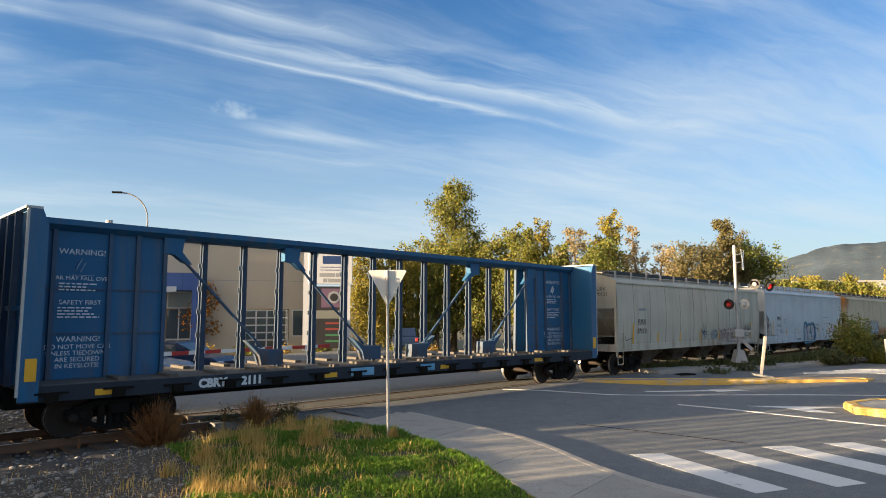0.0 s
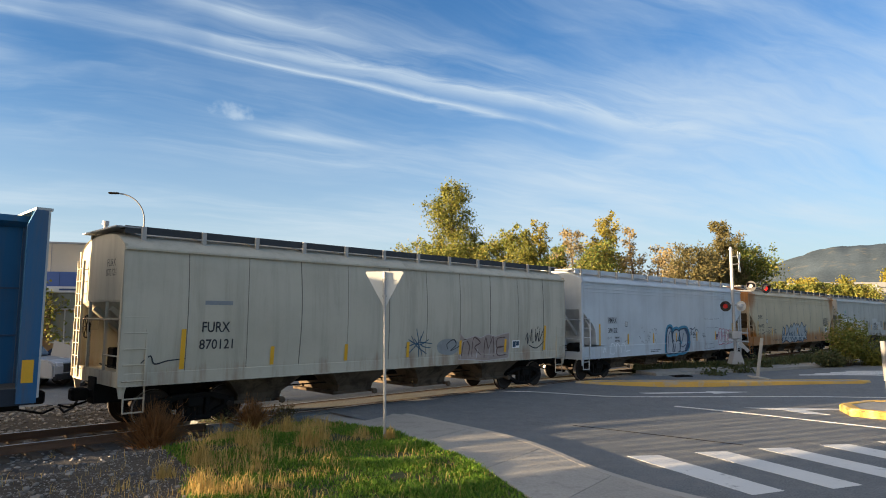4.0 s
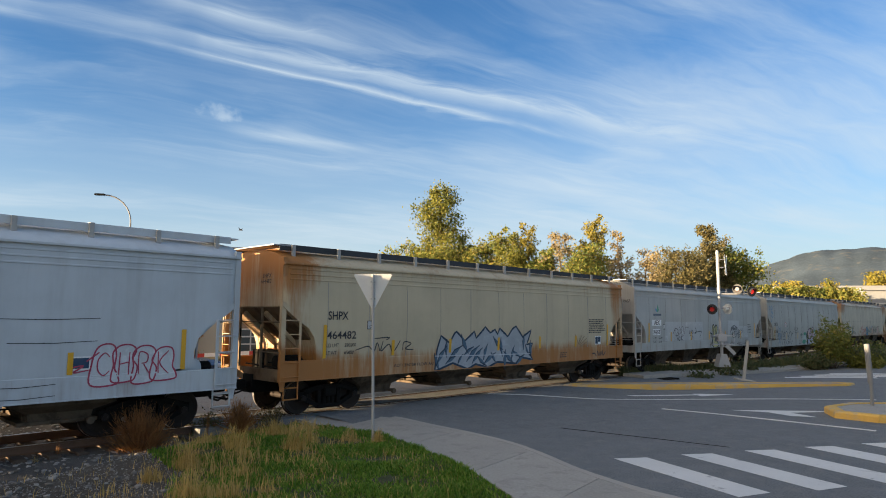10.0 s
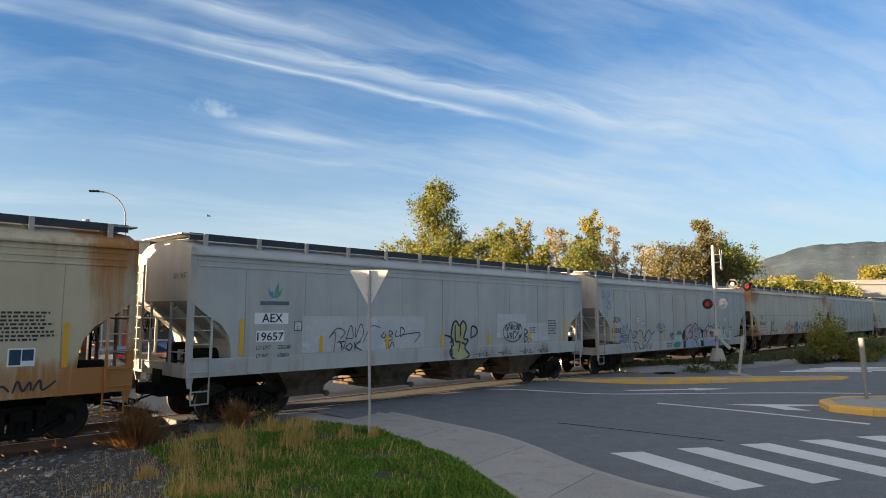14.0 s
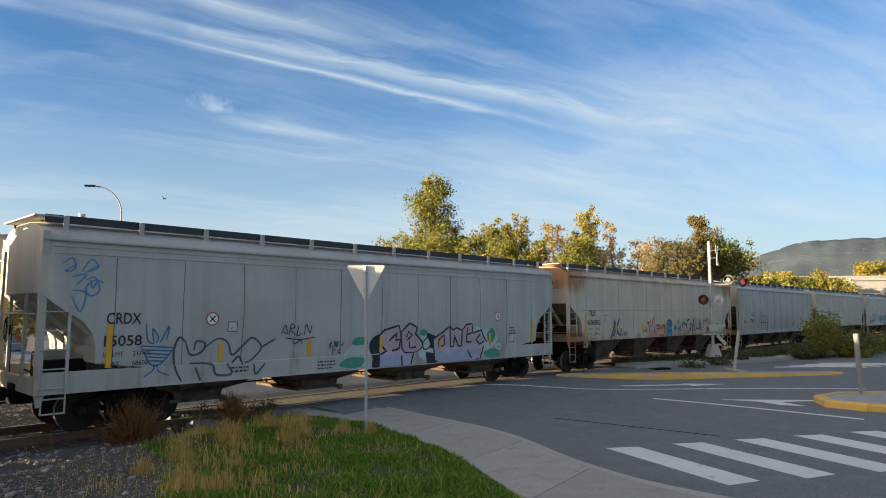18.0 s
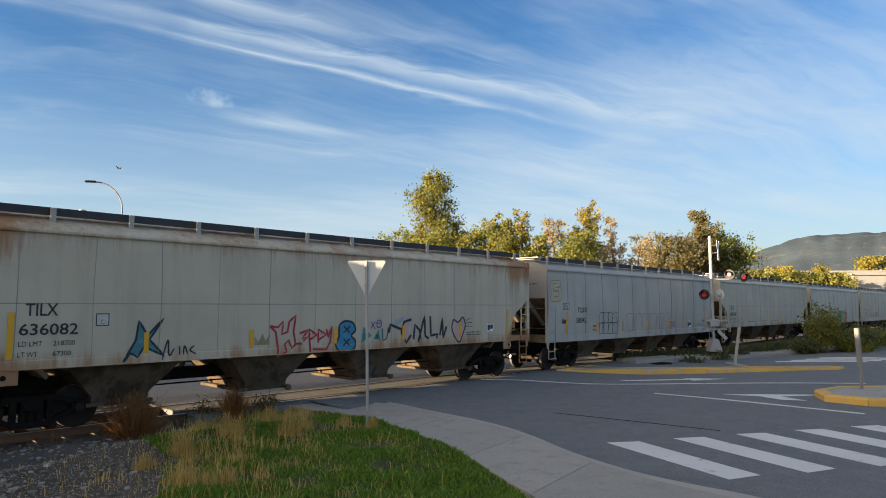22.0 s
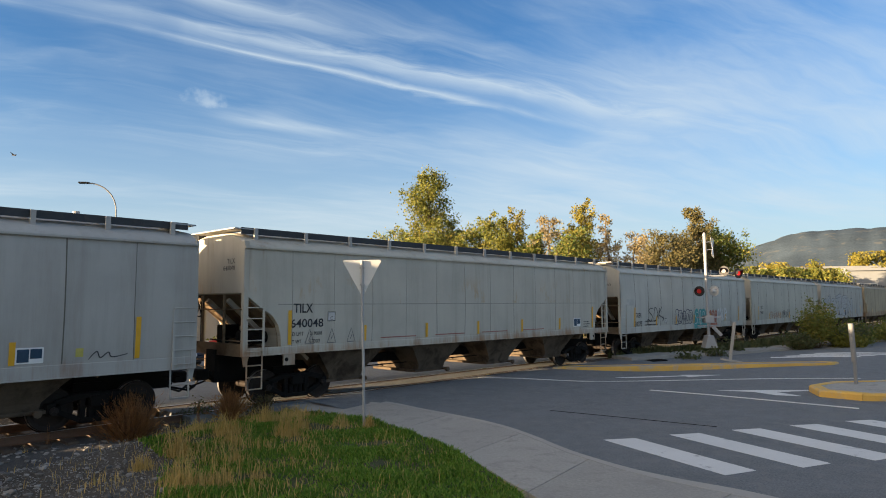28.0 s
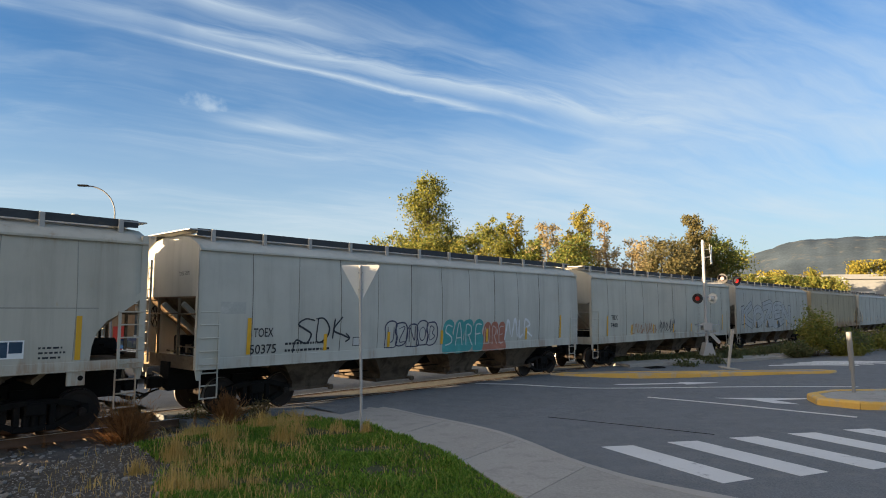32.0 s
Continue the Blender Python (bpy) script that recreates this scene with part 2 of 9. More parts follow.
ROAD_PAINT = material("worn white road paint", (0.62, 0.62, 0.60), 0.75, vary=0.12, scale=5.0, bump=0.4, second=(0.2, 0.2, 0.2), second_at=(0.60, 0.74))
DIRT = material("dirt and grit", (0.088, 0.076, 0.062), 0.95, spec=0.1, vary=0.4, scale=4.0, bump=1.0, bump_scale=22, second=(0.145, 0.13, 0.11), second_at=(0.55, 0.72), fine=1.4)
TURF = material("turf", (0.055, 0.065, 0.022), 0.95, vary=0.35, scale=4.0, bump=0.9, bump_scale=35, second=(0.14, 0.11, 0.05), second_at=(0.55, 0.72), fine=1.0)
FAR_GROUND = material("far ground", (0.13, 0.12, 0.07), 0.95, vary=0.3, scale=0.4, bump=0.6, bump_scale=8)
BALLAST = material("ballast", (0.10, 0.09, 0.08), 0.95, vary=0.4, scale=12.0, bump=1.0, bump_scale=25, fine=1.2)
RAIL_RUST = material("rusty rail", (0.13, 0.07, 0.04), 0.8, vary=0.3, scale=8.0, bump=0.4)
RAIL_TOP = material("polished rail head", (0.45, 0.43, 0.42), 0.3, metal=0.9, vary=0.1, scale=8.0, bump=0.05)
TIE = material("old timber tie", (0.10, 0.075, 0.055), 0.95, vary=0.3, scale=6.0, bump=0.7, stretch=(4, 1, 4))
WALK_STEEL = material("dark weathered walkway steel", (0.045, 0.05, 0.056), 0.75, spec=0.25, vary=0.35, scale=5.0, bump=0.2, second=(0.09, 0.08, 0.07), second_at=(0.55, 0.8))
BLACK_STEEL = material("grimy black steel", (0.010, 0.009, 0.008), 0.85, spec=0.12, vary=0.4, scale=5.0, bump=0.3, second=(0.032, 0.022, 0.015), second_at=(0.55, 0.8))
SEAM_DARK = material("dirt in the seam", (0.13, 0.12, 0.10), 0.9, vary=0.3, bump=0.1)
WHEEL_STEEL = material("wheel steel", (0.03, 0.023, 0.019), 0.7, metal=0.2, spec=0.2, vary=0.3, scale=6.0, bump=0.2)
TREAD = material("bright wheel tread", (0.5, 0.48, 0.46), 0.35, metal=0.85, vary=0.1, scale=6.0, bump=0.05)
GALV = material("galvanised steel", (0.34, 0.345, 0.35), 0.55, metal=0.15, vary=0.12, scale=9.0, bump=0.08)
SIGN_BACK = material("bare aluminium sign back", (0.60, 0.60, 0.58), 0.5, metal=0.35, vary=0.08, scale=5.0, bump=0.05)
WHITE_PAINT = material("white paint", (0.76, 0.76, 0.74), 0.5, vary=0.08, scale=4.0, bump=0.06)
STENCIL_BLACK = material("black stencil paint", (0.03, 0.03, 0.035), 0.6, vary=0.2, scale=8.0, bump=0.05)
STENCIL_WHITE = material("white stencil paint", (0.62, 0.66, 0.70), 0.6, vary=0.2, scale=8.0, bump=0.05)
REFLECTOR = material("yellow reflective strip", (0.72, 0.38, 0.02), 0.45, vary=0.15, scale=6.0, bump=0.05)
SIGNAL_BLACK = material("matt black housing", (0.02, 0.02, 0.022), 0.6, vary=0.2, bump=0.05)
LENS_DARK = glass_material("dark red lens", (0.08, 0.01, 0.012), 0.5)
LENS_DIM = glow("dim red lens", (0.5, 0.02, 0.015), 0.03)
LENS_LIT = glow("lit red lens", (0.9, 0.03, 0.02), 0.16)
RED = material("red paint", (0.45, 0.04, 0.03), 0.5, vary=0.1, bump=0.05)
GLASS_DARK = glass_material("window glass", (0.06, 0.08, 0.09))
RUBBER = material("tyre rubber", (0.02, 0.02, 0.02), 0.8, vary=0.2, bump=0.2)
BARK = material("bark", (0.11, 0.085, 0.06), 0.95, vary=0.3, scale=6.0, bump=0.8, stretch=(3, 3, 0.6))

# ---- mesh helpers ----
CACHE = {}


def mesh_from(name, verts, faces, mat=None, smooth_faces=False):
    me = bpy.data.meshes.new(name)
    me.from_pydata([tuple(v) for v in verts], [], faces)
    if mat:
        me.materials.append(mat)
    if smooth_faces:
        me.polygons.foreach_set("use_smooth", [True] * len(me.polygons))
    me.update()
    return me


def mesh_bm(name, bm, mat=None):
    bmesh.ops.recalc_face_normals(bm, faces=bm.faces)
    me = bpy.data.meshes.new(name)
    bm.to_mesh(me)
    bm.free()
    if mat:
        me.materials.append(mat)
    return me


def put(name, me, parent=None, m=None, label=""):
    ob = new(name, me)
    if parent:
        ob.parent = parent
    if m is not None:
        ob.matrix_basis = m
    if label:
        ob["label"] = label
    return ob


def part(name, bm, mat, parent, label="", m=None):
    return put(name, mesh_bm(name, bm, mat), parent, m, label)


def box(bm, x0, x1, y0, y1, z0, z1, bevel=0.0):
    m = Matrix.LocRotScale(((x0 + x1) / 2, (y0 + y1) / 2, (z0 + z1) / 2), None, (abs(x1 - x0), abs(y1 - y0), abs(z1 - z0)))
    made = bmesh.ops.create_cube(bm, size=1, matrix=m)
    if bevel:
        es = list({e for v in made["verts"] for e in v.link_edges})
        bmesh.ops.bevel(bm, geom=es, offset=bevel, segments=1, affect="EDGES")
    return bm


def boxed(*a, bevel=0.0):
    return box(bmesh.new(), *a, bevel=bevel)


def rod(bm, a, b, r, r2=None, seg=8):
    """A round bar from a to b."""
    a, b = Vector(a), Vector(b)
    d = b - a
    m = Matrix.Translation((a + b) / 2) @ d.to_track_quat("Z", "Y").to_matrix().to_4x4()
    bmesh.ops.create_cone(bm, cap_ends=True, segments=seg, radius1=r, radius2=r if r2 is None else r2, depth=d.length, matrix=m)
    return bm


def bar(bm, a, b, w, h):
    """A square bar from a to b."""
    a, b = Vector(a), Vector(b)
    d = b - a
    m = Matrix.Translation((a + b) / 2) @ d.to_track_quat("Z", "Y").to_matrix().to_4x4() @ Matrix.Diagonal((w, h, d.length, 1))
    bmesh.ops.create_cube(bm, size=1, matrix=m)
    return bm


def prism(bm, outline, y0, y1):
    """An outline in x and z, drawn out along y."""
    n = len(outline)
    a = [bm.verts.new((x, y0, z)) for x, z in outline]
    b = [bm.verts.new((x, y1, z)) for x, z in outline]
    bm.faces.new(a)
    bm.faces.new(b[::-1])
    for i in range(n):
        bm.faces.new((a[i], a[(i + 1) % n], b[(i + 1) % n], b[i]))
    return bm


def slab(bm, outline, z0, z1):
    """An outline in x and y, drawn up from z0 to z1."""
    n = len(outline)
    a = [bm.verts.new((x, y, z0)) for x, y in outline]
    b = [bm.verts.new((x, y, z1)) for x, y in outline]
    bm.faces.new(a[::-1])
    bm.faces.new(b)
    for i in range(n):
        bm.faces.new((a[i], a[(i + 1) % n], b[(i + 1) % n], b[i]))
    return bm


def cached(key, make):
    if key not in CACHE:
        CACHE[key] = make()
    return CACHE[key]


def text_mesh(words, size, mat, shear=0.0, offset=0.0, spacing=1.0, align="LEFT"):
    def make():
        cu = bpy.data.curves.new("lettering", "FONT")
        cu.body, cu.size, cu.shear, cu.offset, cu.space_character, cu.align_x = words, size, shear, offset, spacing, align
        cu.resolution_u = 3
        ob = bpy.data.objects.new("lettering", cu)
        me = bpy.data.meshes.new_from_object(ob)
        bpy.data.objects.remove(ob)
        me.materials.clear()
        me.materials.append(mat)
        return me
    return cached((words, size, mat.name, shear, offset, spacing, align), make)

# ---- ground ----
def ground_z(x, y):
    s, t = st(x, y)
    z = track_z(s) - 0.38 + 0.28 * smooth(5.8, 7.4, s) * smooth(12.4, 13.4, t) * smooth(15.4, 14.9, t) * smooth(30, 28, s)
    near = smooth(14.3, 12.4, t) * smooth(12.5, 9.5, s) * smooth(2.0, 1.5, x)
    bank = 0.10 + 0.10 * noise.noise((x * 0.35, y * 0.35, 3.1)) + 0.03 * noise.noise((x * 1.7, y * 1.7, 0.4))
    bank += 0.20 * math.exp(-(((x + 5.9) / 1.5) ** 2 + ((y - 12.7) / 1.1) ** 2))
    bank += 0.34 * math.exp(-(((x + 7.0) / 2.6) ** 2 + ((y - 14.6) / 1.2) ** 2))
    return z + (bank - z) * near


def road_z(x, y):
    s, t = st(x, y)
    return track_z(s) * smooth(6.5, 13.5, t) * smooth(30.0, 19.0, t) + RAIL_Z * smooth(11.6, 14.4, t) * smooth(21.5, 18.2, t)


FAR_KERB = [(7.6, 29.6), (9.17, 29.5), (13.5, 32.3), (18.45, 35.0), (25.3, 37.75), (40, 42.6), (70, 51)]


def beyond_far_kerb(x, y):
    for (x0, y0), (x1, y1) in zip(FAR_KERB, FAR_KERB[1:]):
        if x0 <= x <= x1:
            return y - (y0 + (y1 - y0) * (x - x0) / (x1 - x0))
    return -1 if x < FAR_KERB[0][0] else 1


def sheet(name, us, vs, fn, mat, keep=None):
    verts, index, faces = [], {}, []
    for i, u in enumerate(us):
        for j, v in enumerate(vs):
            index[i, j] = len(verts)
            verts.append(fn(u, v))
    for i in range(len(us) - 1):
        for j in range(len(vs) - 1):
            q = [index[i, j], index[i + 1, j], index[i + 1, j + 1], index[i, j + 1]]
            if keep and not keep(*[sum(verts[k][a] for k in q) / 4 for a in (0, 1)]):
                continue
            faces.append(q)
    return put(name, mesh_from(name, verts, faces, mat, True))


def steps(a, b, n):
    return [a + (b - a) * i / n for i in range(n + 1)]


def far_z(x, y):
    r = math.hypot(x, y)
    k = smooth(60, 260, r)
    return ground_z(x, y) * (1 - k) + (-1.2) * k - 0.03


GRID = sorted(set([-3000, -1200, -500, -220, -120] + steps(-80, -16, 32) + steps(-16, 14, 75) + steps(14, 110, 40) + [150, 250, 500, 1200, 3000]))
GRIDY = sorted(set([-1500, -400, -120, -40, -10] + steps(0, 24, 60) + steps(24, 120, 48) + [160, 250, 500, 1200, 3000]))


def ground_point(x, y):
    return x, y, (far_z(x, y) if max(abs(x), abs(y)) > 28 else ground_z(x, y))


tagged(sheet("ground", GRID, GRIDY, ground_point, FAR_GROUND), "dry autumn ground of dirt and thin grass", "ground", kind="structure")

# the near verge: turf and dirt over the ground sheet
SIDEWALK_IN = [(-4.2, 17.9), (-2.89, 16.5), (-1.48, 15.0), (-0.18, 13.1), (0.35, 12.0), (0.79, 11.0), (1.13, 9.95), (1.45, 9.1), (1.7, 8.0), (1.6, 6.0), (1.4, 2.0)]
SIDEWALK_OUT = [(-3.4, 18.95), (-1.78, 18.0), (-0.97, 17.4), (-0.22, 16.45), (0.46, 15.65), (1.07, 14.9), (1.62, 14.05), (2.06, 13.05), (2.42, 12.0), (2.74, 11.3), (3.2, 10.5), (3.75, 9.85), (4.6, 9.0), (5.6, 7.4), (6.0, 5.0)]


def poly_at(line, k):
    """The point at the share k of a polyline's length, on a smooth curve through its corners."""
    lens = [math.dist(a, b) for a, b in zip(line, line[1:])]
    d = k * sum(lens)
    for i, l in enumerate(lens):
        if d <= l or i == len(lens) - 1:
            u = d / l
            p0, p1, p2, p3 = line[max(i - 1, 0)], line[i], line[i + 1], line[min(i + 2, len(line) - 1)]
            return tuple(0.5 * (2 * p1[a] + (p2[a] - p0[a]) * u + (2 * p0[a] - 5 * p1[a] + 4 * p2[a] - p3[a]) * u * u + (3 * p1[a] - p0[a] - 3 * p2[a] + p3[a]) * u ** 3) for a in (0, 1))
        d -= l


IN_PTS = [poly_at(SIDEWALK_IN, k / 60) for k in range(61)]
OUT_PTS = [poly_at(SIDEWALK_OUT, k / 60) for k in range(61)]


def grass_edge(y):
    """x of the verge's edge along the footway at the distance y."""
    for (x0, y0), (x1, y1) in zip(IN_PTS, IN_PTS[1:]):
        if y1 <= y <= y0:
            return x0 + (x1 - x0) * (y0 - y) / max(1e-6, y0 - y1)
    return 1.0 if y < IN_PTS[-1][1] else -99


def verge_point(u, v):
    edge = grass_edge(v)
    x = min(u, edge + 0.02) if edge > -90 else u
    return x, v, ground_z(x, v) + 0.02 + 0.05 * smooth(0.5, 0.0, edge - x)


def turf_share(x, y):
    """How much of the verge is grass: all of it by the footway, none on the dirt by the track."""
    edge = grass_edge(y)
    if edge < -90:
        return 0.0
    n = noise.noise((x * 0.6, y * 0.6, 8.0))
    return smooth(-4.9 + n * 0.8, -4.2 + n * 0.8, x + 0.3 * (y - 12)) * smooth(18.2, 17.2, y)


dirt_bank = sheet("dirt_bank", steps(-20, 1.3, 90), steps(4, 18.4, 70), verge_point, DIRT, lambda x, y: st(x, y)[1] < 14.6)
tagged(dirt_bank, "bare dirt bank with scattered stones beside the track", "dirt bank", kind="structure")
lawn = sheet("grass_verge", steps(-7, 1.3, 60), steps(4, 18.2, 80), lambda u, v: (verge_point(u, v)[0], v, verge_point(u, v)[2] + 0.012), TURF, lambda x, y: turf_share(x, y) > 0.35 and x < grass_edge(y))
tagged(lawn, "green mown grass verge beside the footway", "grass", kind="structure")

# asphalt on both sides of the track
road = sheet("road", steps(4, 120, 90), steps(-46, 14.9, 66), lambda u, v: (*xy(u, v), road_z(*xy(u, v))), ASPHALT,
             lambda x, y: beyond_far_kerb(x, y) < 0.9 and (x > grass_edge(y) + 0.3 if 4 < y < 18 else x > 1.3 or y > 18))
tagged(road, "grey asphalt road with worn white markings at a level crossing", "road", kind="structure")
far_road = sheet("road", steps(-70, 31, 60), steps(17.4, 37, 24), lambda u, v: (*xy(u, v), road_z(*xy(u, v)) - 0.004), ASPHALT, lambda x, y: st(x, y)[0] > 6.8 or st(x, y)[1] > 22.5)
far_bank = sheet("dirt_bank", steps(-40, 7, 90), steps(17.6, 23.2, 20), lambda u, v: (*xy(u, v), road_z(*xy(u, v)) - 0.02 - 0.22 * smooth(19.6, 18.0, v) - 0.06 * smooth(22, 22.8, v) + 0.05 * noise.noise((u, v, 2.0))), DIRT)
tagged(far_bank, "dark stony dirt on the far side of the track", "dirt bank", kind="structure")
tagged(far_road, "grey asphalt street beyond the railway track", "road", kind="structure")


crossing = new("crossing_panel")
crossing.matrix_basis = TRK
tagged(crossing, "asphalt and timber crossing surface between the rails", "crossing", kind="structure")
for y0, y1, mat in ((-1.25, -0.83, ASPHALT), (-0.66, -0.45, TIE), (-0.44, 0.44, ASPHALT), (0.45, 0.66, TIE), (0.83, 1.35, ASPHALT)):
    part("panel", boxed(7.2, 28.5, y0, y1, -0.3, -0.012), mat, crossing)

ballast = new("ballast")
ballast.matrix_basis = TRK
tagged(ballast, "grey crushed stone ballast under the track", "ballast", kind="structure")
for a, b in ((-80, 7.2), (28.5, 300)):
    vs, fs = [], []
    prof = [(-3.3, -0.62), (-1.9, -0.26), (-0.85, -0.24), (0.85, -0.24), (1.9, -0.26), (3.3, -0.62)]
    n = 90
    for i in range(n + 1):
        s = a + (b - a) * i / n
        for y, z in prof:
            vs.append((s, y + 0.12 * noise.noise((s * 0.5, y, 1)), z + 0.05 * noise.noise((s * 0.9, y * 2, 5))))
    for i in range(n):
        for j in range(5):
            k = i * 6 + j
            fs.append((k, k + 6, k + 7, k + 1))
    put("ballast_bed", mesh_from("ballast_bed", vs, fs, BALLAST, True), ballast)

# bank added beyond the rails; its tan imitates sunlit ground below the cars
SUNLIT_EARTH = material("gritty earth tinted as if sunlit", (0.36, 0.27, 0.16), 0.95, vary=0.25, scale=2.0, bump=0.8, bump_scale=20)
far_bank = sheet("dirt_bank", steps(23, 150, 100), steps(18.6, 25, 12), lambda u, v: (*xy(u, v), track_z(u) - 0.42 + 0.75 * smooth(18.8, 22.5, v) + 0.12 * noise.noise((u * 0.8, v * 0.8, 4))), SUNLIT_EARTH)
tagged(far_bank, "tan earth bank added to look like sunlit ground beyond the track", "dirt bank", kind="structure")
track = new("railway_track")
track.matrix_basis = TRK
tagged(track, "single railway track with rusty rails on timber ties", "railway track", kind="structure")
for y in (-0.7525, 0.7525):
    for a, b in ((-80, 300),):
        bm = prism(bmesh.new(), [(-0.07, -0.17), (0.07, -0.17), (0.02, -0.14), (0.012, -0.045), (0.036, -0.035), (0.036, -0.004), (-0.036, -0.004), (-0.036, -0.035), (-0.012, -0.045), (-0.02, -0.14)], a, b)
        bmesh.ops.transform(bm, matrix=Matrix.Rotation(radians(-90), 4, "Z"), verts=bm.verts)
        rail = part("rail", bm, RAIL_RUST, track, m=pose(0, y, 0))
        part("rail_head", boxed(a, b, -0.03, 0.03, -0.004, 0.0), RAIL_TOP, rail, "polished running surface")
tie_mesh = mesh_bm("tie", boxed(-0.11, 0.11, -1.3, 1.3, -0.36, -0.175, bevel=0.015), TIE)
for i in range(150):
    s = -30 + i * 0.56
    if 7.0 < s < 28.7:
        continue
    put("tie", tie_mesh, track, pose(s, 0.04 * math.sin(i * 1.7), 0, 0, 0, 1.2 * math.sin(i * 2.3)))

# footway: slabs between the verge and the road, and its kerb
footway = new("footway")
tagged(footway, "pale concrete footway curving round the corner", "pavement", kind="structure")
FW_Z = 0.15
CUTS = [0, 9, 18, 27, 35, 44, 52, 60]
for a, b in zip(CUTS, CUTS[1:]):
    ks = list(range(a, b + 1))
    inn = [IN_PTS[k] for k in ks]
    out = [(OUT_PTS[k][0] * 0.93 + IN_PTS[k][0] * 0.07, OUT_PTS[k][1] * 0.93 + IN_PTS[k][1] * 0.07) for k in ks]
    ring = inn + out[::-1]
    cx, cy = sum(p[0] for p in ring) / len(ring), sum(p[1] for p in ring) / len(ring)
    ring = [(cx + (p[0] - cx) * 0.993, cy + (p[1] - cy) * 0.993) for p in ring]
    z1 = FW_Z if a > 0 else FW_Z - 0.05
    part("paving_slab", slab(bmesh.new(), ring, z1 - 0.3, z1), CONCRETE, footway)
    rim = [(OUT_PTS[k][0] * 0.925 + IN_PTS[k][0] * 0.075, OUT_PTS[k][1] * 0.925 + IN_PTS[k][1] * 0.075) for k in ks] + [OUT_PTS[k] for k in ks][::-1]
    part("kerb_stone", slab(bmesh.new(), rim, -0.25, z1 + 0.004), KERB, footway)

# far kerb, footway and verge beyond the road
far_walk = new("footway")
tagged(far_walk, "concrete footway along the far side of the road", "pavement", kind="structure")
for (x0, y0), (x1, y1) in zip(FAR_KERB[1:], FAR_KERB[2:]):
    n = max(2, int(math.dist((x0, y0), (x1, y1)) / 1.6))
    for i in range(n):
        a, b = i / n, (i + 0.992) / n
        p, q = (x0 + (x1 - x0) * a, y0 + (y1 - y0) * a), (x0 + (x1 - x0) * b, y0 + (y1 - y0) * b)
        za = road_z(*p)
        part("paving_slab", slab(bmesh.new(), [p, q, (q[0] - 0.55, q[1] + 1.3), (p[0] - 0.55, p[1] + 1.3)], za - 0.5, za + 0.13), CONCRETE, far_walk)


def far_verge_point(u, v):
    i = min(len(FAR_KERB) - 2, int(u))
    (x0, y0), (x1, y1) = FAR_KERB[i], FAR_KERB[i + 1]
    k = u - i
    x, y = x0 + (x1 - x0) * k - 0.5, y0 + (y1 - y0) * k + 1.25
    s, t = st(x, y)
    run = max(0.4, 14.0 - t)
    x, y = xy(s, t + run * v)
    return x, y, road_z(x0, y0) * (1 - k) + road_z(x1, y1) * k + 0.14 + (track_z(s) - 0.45 - 0.1) * smooth(0.55, 1.0, v) + 0.08 * noise.noise((x * 0.5, y * 0.5, 2))


tagged(sheet("grass_verge", steps(1, len(FAR_KERB) - 1.001, 60), steps(0, 1, 10), far_verge_point, TURF), "rough grass bank between the road and the track", "grass", kind="structure")


# ---- road markings ----
def marking(outline, label):
    verts = [(x, y, road_z(x, y) + 0.004) for x, y in outline] + [(x, y, road_z(x, y) - 0.02) for x, y in outline]
    n = len(outline)
    faces = [list(range(n))] + [(i, (i + 1) % n, n + (i + 1) % n, n + i) for i in range(n)]
    ob = put("road_marking", mesh_from("road_marking", verts, faces, ROAD_PAINT))
    return tagged(ob, label, "road marking", "road markings", "structure")


def strip(a, b, w, label, mat=None):
    d = Vector((b[0] - a[0], b[1] - a[1])).normalized()
    n = Vector((-d.y, d.x)) * w / 2
    k = max(1, round(math.dist(a, b) / 0.7))
    verts, faces = [], []
    for i in range(k + 1):
        x, y = a[0] + (b[0] - a[0]) * i / k, a[1] + (b[1] - a[1]) * i / k
        for s, dz in ((1, 0.006), (-1, 0.012), (-1, -0.03), (1, -0.03)):
            verts.append((x + s * n.x, y + s * n.y, road_z(x, y) + dz))
    for i in range(k):
        for j in range(4):
            faces.append((4 * i + j, 4 * i + (j + 1) % 4, 4 * i + 4 + (j + 1) % 4, 4 * i + 4 + j))
    ob = put("road_marking", mesh_from("road_marking", verts, faces, mat or ROAD_PAINT))
    return tagged(ob, label, "road marking", "road markings", "structure")


# zebra bars, set out along the far edge of the crosswalk
for k in range(6):
    ax, ay = 3.49 + 1.475 * k, 13.26 + 0.37 * k
    bx, by = ax + 1.24 + 0.0 * k, ay - 2.70
    marking([(ax, ay), (ax + 0.68, ay + 0.1), (bx + 0.62, by + 0.24), (bx, by)], "wide white zebra crossing bar on the asphalt")
for k in range(4):
    ax, ay = 16.1 + 0.95 * k, 30.6 + 0.42 * k
    strip((ax, ay), (ax + 3.4, ay - 1.35), 0.45, "white crosswalk bar on the far arm of the road")
strip((1.7, 23.13), (14.56, 21.95), 0.12, "thin white lane line")
strip((6.81, 20.16), (10.75, 16.28), 0.14, "slanting white lane line")
marking([(6.7, 23.9), (6.75, 23.65), (9.3, 23.75), (9.3, 23.4), (10.6, 23.75), (9.3, 24.25), (9.3, 23.95)], "white direction arrow on the road")
marking([(8.7, 19.75), (11.34, 19.5), (11.4, 19.35), (10.2, 19.2), (10.5, 18.4), (9.9, 18.6), (9.6, 19.3)], "white arrow head on the road")
